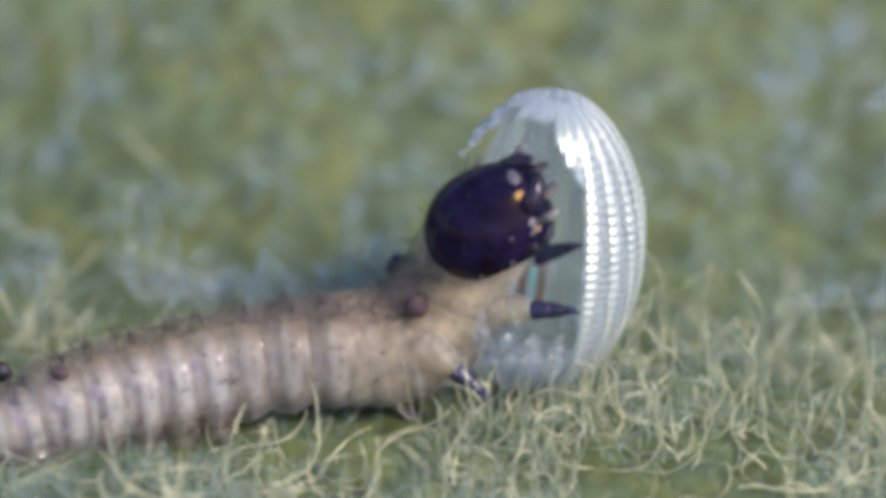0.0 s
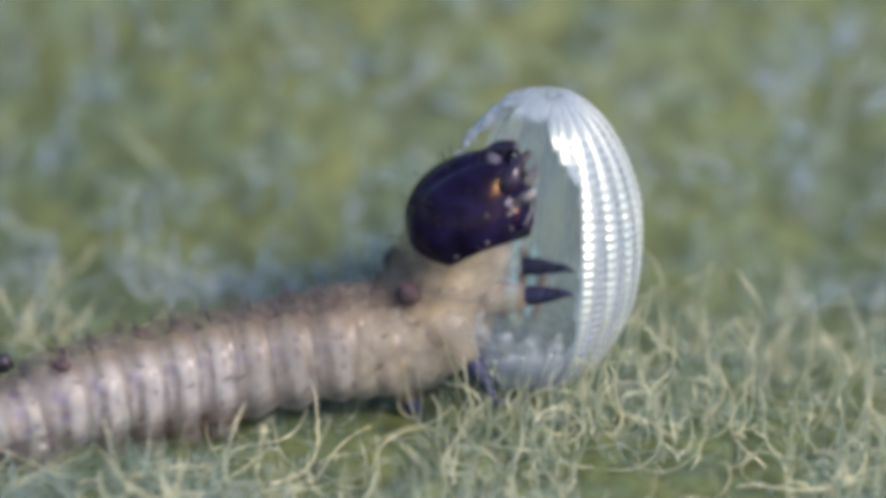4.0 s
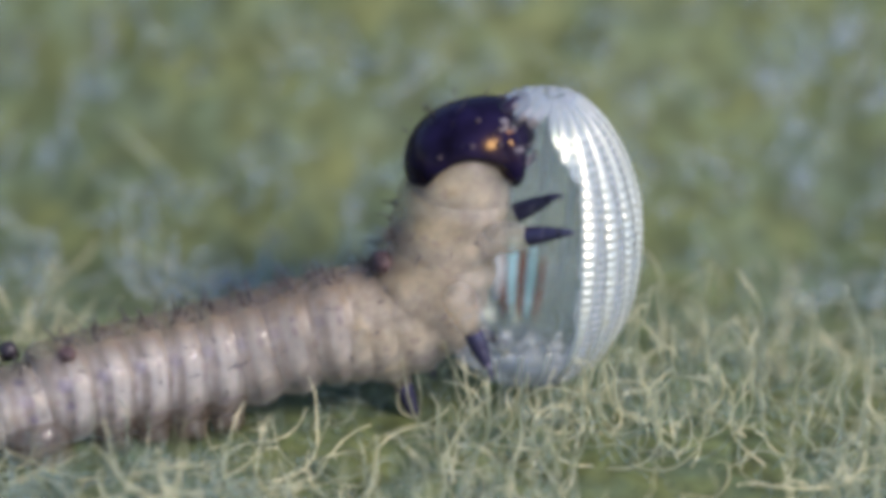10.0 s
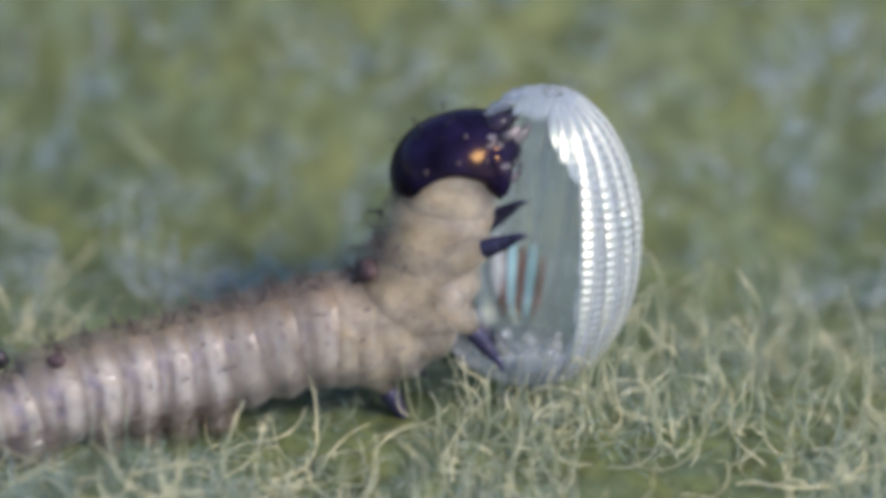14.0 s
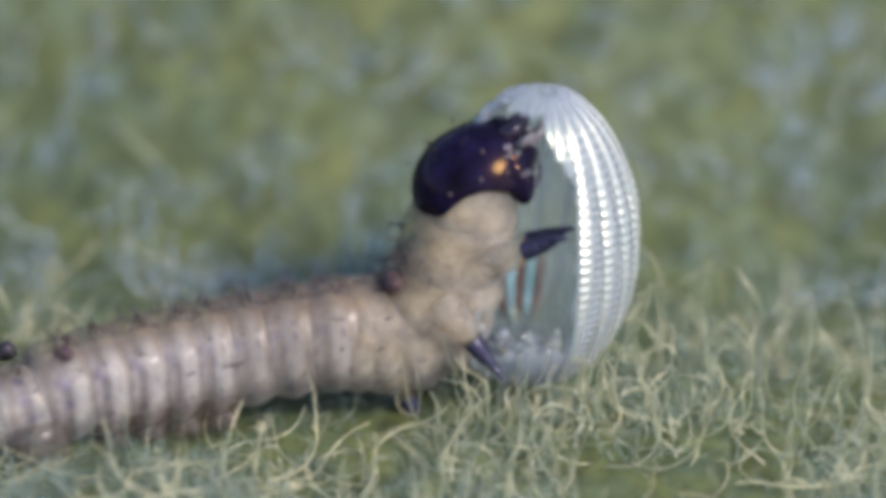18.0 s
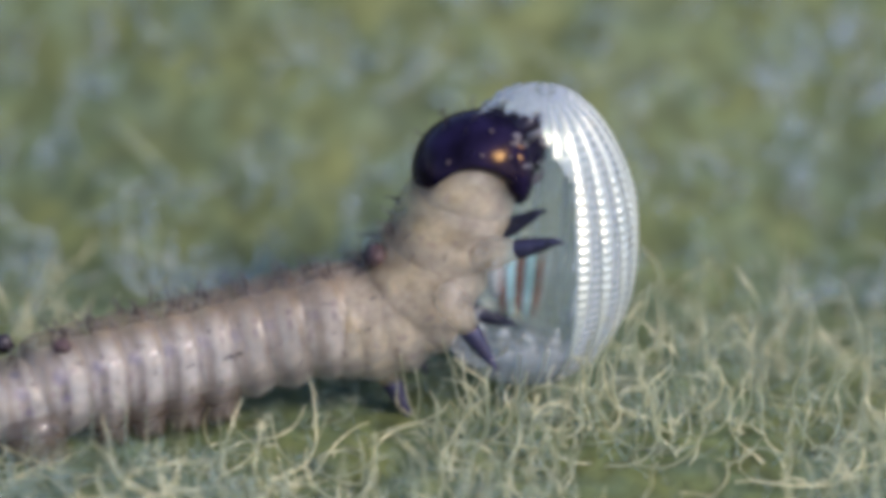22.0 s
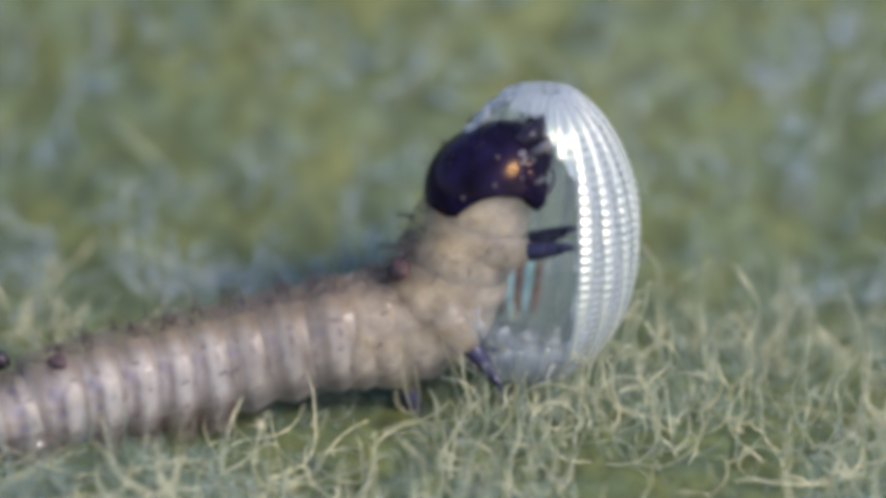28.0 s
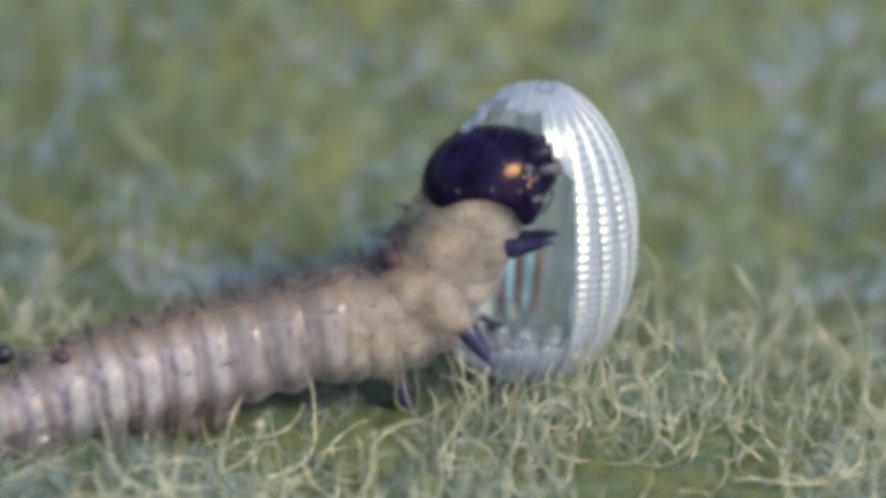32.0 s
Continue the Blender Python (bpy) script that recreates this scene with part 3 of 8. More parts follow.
legs = {key: build_leg("leg") for key in ("leg_front_near", "leg_front_far", "leg_mid_near", "leg_mid_far", "leg_hind_near", "leg_hind_far")}


# ---- what moves ----
def motions():
    walk(egg, [
        (0, at(0.2939, 0, 0.04, 0, 6.98, 0)), (1, at(0.2947, 0, 0.04, 0, 6.79, 0)), (2, at(0.2966, 0, 0.04, 0, 6.37, 0)),
        (3, at(0.2986, 0, 0.04, 0, 5.91, 0)), (3.5, at(0.2995, 0, 0.04, 0, 5.69, 0)), (5.5, at(0.3002, 0, 0.04, 0, 5.53, 0)),
        (6, at(0.2972, 0, 0.04, 0, 6.22, 0)), (7, at(0.2980, 0, 0.04, 0, 6.05, 0)), (8, at(0.2979, 0, 0.04, 0, 6.07, 0)),
        (9, at(0.2957, 0, 0.04, 0, 6.56, 0)), (10, at(0.2986, 0, 0.04, 0, 5.90, 0)), (11, at(0.3035, 0, 0.04, 0, 4.79, 0)),
        (12, at(0.2983, 0, 0.04, 0, 5.96, 0)), (13, at(0.2983, 0, 0.04, 0, 5.98, 0)), (14, at(0.2991, 0, 0.04, 0, 5.78, 0)),
        (14.5, at(0.2981, 0, 0.04, 0, 6.02, 0)), (16.5, at(0.2997, 0, 0.04, 0, 5.64, 0)), (17, at(0.2998, 0, 0.04, 0, 5.63, 0)),
        (18, at(0.3035, 0, 0.04, 0, 4.77, 0)), (19, at(0.3024, 0, 0.04, 0, 5.03, 0)), (20, at(0.3024, 0, 0.04, 0, 5.03, 0)),
        (21, at(0.3023, 0, 0.04, 0, 5.06, 0)), (22, at(0.3060, 0, 0.04, 0, 4.20, 0)), (23, at(0.3060, 0, 0.04, 0, 4.20, 0)),
        (24, at(0.3058, 0, 0.04, 0, 4.25, 0)), (25, at(0.3077, 0, 0.04, 0, 3.81, 0)), (25.5, at(0.3042, 0, 0.04, 0, 4.63, 0)),
        (27.5, at(0.3008, 0, 0.04, 0, 5.40, 0)), (28, at(0.3004, 0, 0.04, 0, 5.50, 0)), (29, at(0.2990, 0, 0.04, 0, 5.81, 0)),
        (30, at(0.3040, 0, 0.04, 0, 4.66, 0)), (31, at(0.2999, 0, 0.04, 0, 5.61, 0)), (32, at(0.3043, 0, 0.04, 0, 4.60, 0)),
    ])
    walk(head, [
        (0, at(0.770, 0.080, 0.783, 24.6, -21.9, 12.3)), (0.5, at(0.731, 0.101, 0.852, 13.8, -18.9, 10.5)), (1, at(0.783, 0.122, 0.860, 2.8, -15.8, 8.7)),
        (1.5, at(0.762, 0.098, 0.824, 15.0, -20.2, 11.3)), (2, at(0.844, 0.075, 0.877, 26.9, -24.5, 14.0)), (2.5, at(0.781, 0.084, 0.851, 22.6, -21.9, 12.3)),
        (3, at(0.790, 0.093, 0.803, 18.2, -19.3, 10.7)), (3.5, at(0.679, 0.101, 0.807, 13.9, -19.0, 10.6)), (5.5, at(0.816, 0.132, 0.820, -3.2, -17.9, 9.9)),
        (6, at(0.792, 0.140, 0.836, -7.5, -17.6, 9.7)), (6.5, at(0.812, 0.138, 0.807, -7.0, -20.2, 11.3)), (7, at(0.755, 0.136, 0.842, -6.6, -22.8, 12.9)),
        (7.5, at(0.657, 0.151, 1.001, -14.2, -21.0, 11.8)), (8, at(0.619, 0.165, 0.983, -21.8, -19.3, 10.7)), (8.5, at(0.627, 0.173, 1.010, -24.9, -14.1, 7.7)),
        (9, at(0.669, 0.180, 0.957, -28.4, -8.8, 4.7)), (9.5, at(0.668, 0.180, 1.017, -30.3, -7.9, 4.3)), (10, at(0.700, 0.180, 1.008, -32.2, -7.1, 3.8)),
        (10.5, at(0.681, 0.180, 1.002, -30.4, -9.3, 5.0)), (11, at(0.705, 0.180, 0.965, -28.6, -11.5, 6.2)), (11.5, at(0.746, 0.171, 1.007, -24.1, -15.4, 8.4)),
        (12, at(0.716, 0.162, 0.954, -19.8, -19.3, 10.7)), (12.5, at(0.669, 0.169, 0.956, -23.1, -15.0, 8.2)), (13, at(0.645, 0.176, 0.985, -26.5, -10.6, 5.7)),
        (13.5, at(0.664, 0.178, 0.980, -27.3, -7.9, 4.3)), (14, at(0.647, 0.180, 0.952, -28.1, -5.3, 2.8)), (14.5, at(0.697, 0.179, 0.953, -27.6, -5.6, 3.0)),
        (16.5, at(0.676, 0.175, 0.960, -25.7, -6.8, 3.6)), (17, at(0.738, 0.175, 0.918, -25.2, -7.1, 3.8)), (17.5, at(0.731, 0.173, 0.916, -24.5, -10.6, 5.7)),
        (18, at(0.730, 0.171, 0.899, -23.9, -14.1, 7.7)), (18.5, at(0.762, 0.175, 0.931, -26.0, -10.6, 5.7)), (19, at(0.721, 0.180, 0.948, -28.2, -7.1, 3.8)),
        (19.5, at(0.710, 0.180, 0.932, -29.2, -6.2, 3.3)), (20, at(0.718, 0.180, 0.954, -30.1, -5.3, 2.8)), (20.5, at(0.735, 0.180, 0.923, -33.0, -0.9, 0.5)),
        (21, at(0.722, 0.180, 0.968, -36.1, 3.5, -1.9)), (21.5, at(0.736, 0.180, 0.937, -35.0, 1.8, -0.9)), (22, at(0.736, 0.180, 0.952, -34.0, -0.0, 0.0)),
        (22.5, at(0.742, 0.180, 0.935, -35.0, 1.8, -0.9)), (23, at(0.712, 0.180, 0.973, -36.1, 3.5, -1.9)), (23.5, at(0.667, 0.180, 0.958, -32.0, 0.4, -0.2)),
        (24, at(0.667, 0.180, 0.972, -28.0, -2.6, 1.4)), (24.5, at(0.640, 0.153, 1.081, -13.1, 4.0, -2.1)), (25, at(0.663, 0.125, 1.055, 1.5, 10.6, -5.7)),
        (25.5, at(0.761, 0.125, 0.793, -0.6, 22.8, -12.9)), (27.5, at(0.791, 0.157, 0.859, -15.7, -4.6, 2.4)), (28, at(0.784, 0.165, 0.883, -20.6, -11.5, 6.2)),
        (28.5, at(0.841, 0.165, 0.828, -20.6, -11.5, 6.2)), (29, at(0.785, 0.165, 0.852, -20.6, -11.5, 6.2)), (29.5, at(0.750, 0.135, 0.879, -3.7, -12.3, 6.7)),
        (30, at(0.822, 0.104, 0.901, 13.2, -13.2, 7.2)), (30.5, at(0.657, 0.104, 0.988, 13.3, -12.3, 6.7)), (31, at(0.775, 0.104, 0.878, 13.4, -11.5, 6.2)),
        (31.5, at(0.745, 0.133, 0.870, -2.0, -3.1, 1.6)), (32, at(0.779, 0.162, 0.881, -18.1, 5.3, -2.8)),
    ])
    walk(segments[0], [
        (0, at(0.732, 0.108, 0.699, 67.7, -61.8, -43.9)), (0.5, at(0.693, 0.119, 0.768, 51.5, -64.0, -34.8)), (1, at(0.742, 0.130, 0.777, 31.7, -65.0, -22.7)),
        (1.5, at(0.727, 0.117, 0.741, 59.5, -65.2, -40.5)), (2, at(0.808, 0.105, 0.793, 73.5, -61.4, -47.4)), (2.5, at(0.745, 0.110, 0.770, 68.1, -62.0, -45.4)),
        (3, at(0.754, 0.115, 0.722, 61.6, -63.2, -41.9)), (3.5, at(0.651, 0.119, 0.729, 81.5, -69.6, -57.8)), (5.5, at(0.778, 0.134, 0.737, 23.7, -65.8, -18.1)),
        (6, at(0.755, 0.138, 0.758, 17.8, -65.8, -15.2)), (6.5, at(0.771, 0.137, 0.730, 11.8, -58.2, -12.7)), (7, at(0.725, 0.136, 0.760, 27.0, -69.5, -20.9)),
        (7.5, at(0.634, 0.143, 0.915, 27.0, -80.5, -20.1)), (8, at(0.596, 0.151, 0.899, 0.3, -82.7, 1.9)), (8.5, at(0.598, 0.155, 0.928, -14.9, -79.9, 13.0)),
        (9, at(0.636, 0.159, 0.879, -27.9, -78.7, 23.0)), (9.5, at(0.631, 0.159, 0.939, -24.2, -74.9, 15.8)), (10, at(0.664, 0.159, 0.930, -25.9, -76.8, 16.9)),
        (10.5, at(0.643, 0.159, 0.921, -22.7, -74.0, 13.8)), (11, at(0.671, 0.159, 0.880, -23.4, -77.8, 17.9)), (11.5, at(0.702, 0.154, 0.923, -12.4, -64.0, 3.5)),
        (12, at(0.687, 0.149, 0.869, 2.2, -75.5, -2.4)), (12.5, at(0.639, 0.153, 0.872, -7.8, -79.2, 6.9)), (13, at(0.611, 0.157, 0.904, -19.2, -77.2, 14.7)),
        (13.5, at(0.627, 0.159, 0.904, -21.5, -73.9, 14.9)), (14, at(0.610, 0.160, 0.877, -25.4, -75.4, 19.0)), (14.5, at(0.660, 0.160, 0.879, -25.7, -76.3, 20.1)),
        (16.5, at(0.641, 0.158, 0.883, -20.9, -78.2, 17.4)), (17, at(0.697, 0.157, 0.846, -17.3, -68.9, 9.8)), (17.5, at(0.692, 0.156, 0.839, -13.9, -71.0, 7.8)),
        (18, at(0.697, 0.154, 0.820, -11.0, -74.6, 7.1)), (18.5, at(0.725, 0.157, 0.853, -17.1, -72.9, 10.9)), (19, at(0.684, 0.160, 0.872, -24.2, -74.1, 17.1)),
        (19.5, at(0.671, 0.160, 0.859, -24.6, -73.4, 16.5)), (20, at(0.677, 0.159, 0.881, -24.2, -71.9, 14.6)), (20.5, at(0.694, 0.159, 0.850, -27.6, -75.5, 17.3)),
        (21, at(0.674, 0.159, 0.900, -25.3, -69.6, 12.3)), (21.5, at(0.693, 0.159, 0.866, -26.9, -75.0, 16.4)), (22, at(0.689, 0.159, 0.882, -25.1, -68.8, 11.8)),
        (22.5, at(0.699, 0.159, 0.868, -27.5, -73.6, 16.5)), (23, at(0.668, 0.159, 0.908, -27.6, -73.1, 16.4)), (23.5, at(0.629, 0.160, 0.886, -34.5, -79.6, 27.1)),
        (24, at(0.630, 0.161, 0.901, -30.0, -77.1, 24.6)), (24.5, at(0.601, 0.148, 1.006, 13.7, -81.7, -6.9)), (25, at(0.619, 0.136, 0.981, 45.8, -77.0, -30.3)),
        (25.5, at(0.705, 0.139, 0.734, 22.2, -65.6, -13.7)), (27.5, at(0.750, 0.149, 0.784, 2.5, -72.5, -2.4)), (28, at(0.746, 0.152, 0.808, -6.7, -69.1, 2.2)),
        (28.5, at(0.798, 0.152, 0.751, -8.0, -65.5, 1.7)), (29, at(0.745, 0.152, 0.776, -6.7, -68.7, 2.0)), (29.5, at(0.714, 0.136, 0.798, 31.1, -72.0, -22.7)),
        (30, at(0.784, 0.121, 0.817, 58.1, -68.7, -38.8)), (30.5, at(0.625, 0.121, 0.903, 79.1, -73.6, -54.7)), (31, at(0.736, 0.121, 0.796, 58.7, -68.6, -39.5)),
        (31.5, at(0.705, 0.137, 0.792, 34.6, -74.1, -24.1)), (32, at(0.729, 0.153, 0.814, -7.4, -66.8, 3.6)),
    ])
    walk(segments[1], [
        (0, at(0.661, 0.151, 0.526, 30.8, -65.4, -11.9)), (0.5, at(0.620, 0.151, 0.593, 20.9, -65.6, -8.3)), (1, at(0.663, 0.151, 0.594, 10.9, -65.6, -4.8)),
        (1.5, at(0.666, 0.151, 0.572, 25.4, -68.6, -10.5)), (2, at(0.742, 0.151, 0.624, 34.7, -65.9, -13.7)), (2.5, at(0.681, 0.151, 0.608, 30.6, -66.0, -12.5)),
        (3, at(0.691, 0.151, 0.561, 26.4, -66.5, -10.9)), (3.5, at(0.619, 0.151, 0.574, 36.2, -76.2, -17.8)), (5.5, at(0.701, 0.150, 0.553, 7.3, -67.1, -3.6)),
        (6, at(0.686, 0.150, 0.594, 3.8, -66.9, -2.8)), (6.5, at(0.680, 0.150, 0.574, 0.8, -59.9, -2.5)), (7, at(0.667, 0.150, 0.585, 9.1, -72.1, -4.4)),
        (7.5, at(0.604, 0.150, 0.720, 8.0, -81.5, -3.0)), (8, at(0.571, 0.150, 0.700, -1.9, -82.8, 2.9)), (8.5, at(0.564, 0.150, 0.729, -7.5, -79.5, 4.4)),
        (9, at(0.599, 0.150, 0.682, -12.2, -78.4, 6.4)), (9.5, at(0.578, 0.150, 0.741, -13.6, -74.0, 4.4)), (10, at(0.617, 0.150, 0.729, -14.2, -75.9, 4.7)),
        (10.5, at(0.585, 0.150, 0.713, -13.4, -73.6, 4.0)), (11, at(0.626, 0.150, 0.658, -11.4, -78.1, 5.3)), (11.5, at(0.605, 0.150, 0.719, -11.1, -64.7, 1.5)),
        (12, at(0.638, 0.150, 0.668, -1.7, -76.6, 0.7)), (12.5, at(0.601, 0.150, 0.664, -5.1, -79.3, 3.1)), (13, at(0.565, 0.150, 0.700, -10.0, -76.7, 4.4)),
        (13.5, at(0.573, 0.150, 0.714, -12.0, -73.3, 4.2)), (14, at(0.560, 0.150, 0.684, -12.8, -74.4, 5.0)), (14.5, at(0.616, 0.150, 0.693, -12.4, -75.4, 5.4)),
        (16.5, at(0.600, 0.150, 0.688, -9.9, -77.1, 4.8)), (17, at(0.631, 0.150, 0.674, -11.9, -68.5, 3.0)), (17.5, at(0.628, 0.150, 0.650, -9.8, -71.0, 2.7)),
        (18, at(0.647, 0.150, 0.631, -7.5, -75.1, 2.8)), (18.5, at(0.668, 0.150, 0.662, -10.5, -73.1, 3.5)), (19, at(0.631, 0.150, 0.683, -12.9, -73.6, 4.7)),
        (19.5, at(0.617, 0.150, 0.674, -13.8, -72.7, 4.5)), (20, at(0.616, 0.150, 0.694, -14.6, -71.1, 4.0)), (20.5, at(0.643, 0.150, 0.655, -15.6, -74.1, 4.6)),
        (21, at(0.602, 0.150, 0.712, -17.5, -67.2, 3.2)), (21.5, at(0.639, 0.150, 0.671, -15.8, -73.0, 4.3)), (22, at(0.615, 0.150, 0.696, -17.5, -67.0, 3.2)),
        (22.5, at(0.646, 0.150, 0.690, -16.5, -71.5, 4.3)), (23, at(0.613, 0.150, 0.734, -16.9, -70.2, 4.1)), (23.5, at(0.594, 0.150, 0.697, -15.0, -77.5, 6.4)),
        (24, at(0.589, 0.150, 0.722, -13.3, -75.6, 6.1)), (24.5, at(0.568, 0.150, 0.816, 1.9, -77.2, 0.4)), (25, at(0.573, 0.150, 0.797, 12.7, -72.1, -4.4)),
        (25.5, at(0.623, 0.150, 0.577, 3.5, -57.6, -2.0)), (27.5, at(0.694, 0.150, 0.609, -2.9, -71.1, 0.5)), (28, at(0.681, 0.150, 0.636, -7.2, -69.3, 1.4)),
        (28.5, at(0.719, 0.150, 0.571, -8.3, -66.4, 1.2)), (29, at(0.677, 0.150, 0.596, -7.2, -69.1, 1.4)), (29.5, at(0.660, 0.150, 0.619, 9.6, -72.1, -4.2)),
        (30, at(0.725, 0.151, 0.631, 23.7, -70.6, -9.3)), (30.5, at(0.590, 0.151, 0.716, 32.0, -76.9, -14.1)), (31, at(0.678, 0.151, 0.617, 23.2, -69.9, -9.2)),
        (31.5, at(0.654, 0.150, 0.611, 10.0, -72.2, -4.0)), (32, at(0.655, 0.150, 0.651, -8.7, -63.4, 1.5)),
    ])
    walk(segments[2], [
        (0, at(0.568, 0.148, 0.351, 6.3, -52.4, 9.3)), (0.5, at(0.524, 0.147, 0.407, 1.0, -54.6, 8.5)), (1, at(0.559, 0.147, 0.391, -4.4, -55.1, 7.3)),
        (1.5, at(0.583, 0.147, 0.392, 1.5, -55.5, 9.3)), (2, at(0.654, 0.148, 0.456, 7.8, -53.0, 9.8)), (2.5, at(0.596, 0.148, 0.444, 5.0, -52.9, 9.7)),
        (3, at(0.605, 0.147, 0.392, 2.6, -53.1, 9.3)), (3.5, at(0.568, 0.147, 0.410, 0.1, -60.9, 12.3)), (5.5, at(0.601, 0.146, 0.343, -7.0, -56.4, 7.1)),
        (6, at(0.594, 0.146, 0.403, -9.7, -56.1, 7.3)), (6.5, at(0.565, 0.146, 0.392, -10.1, -50.6, 6.4)), (7, at(0.592, 0.146, 0.383, -8.1, -60.4, 8.5)),
        (7.5, at(0.559, 0.146, 0.491, -10.9, -70.2, 10.7)), (8, at(0.531, 0.145, 0.464, -14.6, -71.9, 10.6)), (8.5, at(0.508, 0.145, 0.491, -16.1, -69.3, 8.6)),
        (9, at(0.539, 0.145, 0.445, -18.1, -67.7, 7.6)), (9.5, at(0.498, 0.145, 0.504, -19.6, -64.8, 6.7)), (10, at(0.544, 0.145, 0.489, -20.6, -65.8, 7.0)),
        (10.5, at(0.501, 0.145, 0.464, -19.4, -64.6, 6.4)), (11, at(0.558, 0.145, 0.391, -17.5, -68.1, 7.1)), (11.5, at(0.481, 0.145, 0.476, -17.0, -57.9, 5.2)),
        (12, at(0.571, 0.145, 0.430, -13.5, -66.0, 8.0)), (12.5, at(0.543, 0.145, 0.417, -15.0, -68.6, 8.4)), (13, at(0.496, 0.145, 0.455, -17.1, -66.8, 7.3)),
        (13.5, at(0.493, 0.145, 0.486, -18.3, -63.6, 6.6)), (14, at(0.484, 0.145, 0.452, -18.6, -64.4, 6.7)), (14.5, at(0.546, 0.145, 0.470, -18.6, -64.5, 7.0)),
        (16.5, at(0.535, 0.145, 0.455, -17.2, -66.3, 7.5)), (17, at(0.538, 0.145, 0.465, -18.6, -58.4, 6.0)), (17.5, at(0.539, 0.145, 0.423, -17.3, -61.1, 6.3)),
        (18, at(0.575, 0.145, 0.403, -16.4, -64.2, 7.3)), (18.5, at(0.587, 0.145, 0.431, -17.7, -62.8, 6.5)), (19, at(0.552, 0.145, 0.453, -18.9, -63.5, 6.5)),
        (19.5, at(0.536, 0.145, 0.451, -19.7, -62.6, 6.5)), (20, at(0.528, 0.145, 0.470, -20.5, -61.2, 6.1)), (20.5, at(0.563, 0.145, 0.422, -21.7, -63.1, 6.4)),
        (21, at(0.496, 0.145, 0.490, -22.9, -57.8, 5.4)), (21.5, at(0.555, 0.145, 0.439, -21.9, -62.2, 6.2)), (22, at(0.509, 0.145, 0.475, -22.8, -57.9, 5.4)),
        (22.5, at(0.562, 0.145, 0.480, -22.6, -60.3, 6.2)), (23, at(0.525, 0.145, 0.527, -22.8, -59.8, 6.2)), (23.5, at(0.530, 0.145, 0.471, -20.9, -66.1, 7.5)),
        (24, at(0.522, 0.145, 0.506, -18.9, -64.6, 7.1)), (24.5, at(0.504, 0.145, 0.601, -11.3, -65.7, 8.6)), (25, at(0.494, 0.146, 0.602, -4.6, -60.7, 8.5)),
        (25.5, at(0.502, 0.146, 0.416, -7.2, -46.2, 6.1)), (27.5, at(0.610, 0.145, 0.405, -13.8, -59.1, 6.9)), (28, at(0.593, 0.145, 0.431, -16.1, -58.7, 6.5)),
        (28.5, at(0.614, 0.145, 0.356, -16.3, -56.2, 5.7)), (29, at(0.584, 0.145, 0.382, -15.9, -58.6, 6.3)), (29.5, at(0.582, 0.146, 0.417, -7.4, -60.1, 8.2)),
        (30, at(0.642, 0.147, 0.435, 0.9, -58.0, 8.9)), (30.5, at(0.531, 0.147, 0.518, 0.9, -64.4, 11.5)), (31, at(0.595, 0.147, 0.428, 0.6, -57.3, 9.0)),
        (31.5, at(0.575, 0.146, 0.410, -6.9, -59.9, 8.2)), (32, at(0.546, 0.145, 0.462, -16.2, -53.1, 5.6)),
    ])
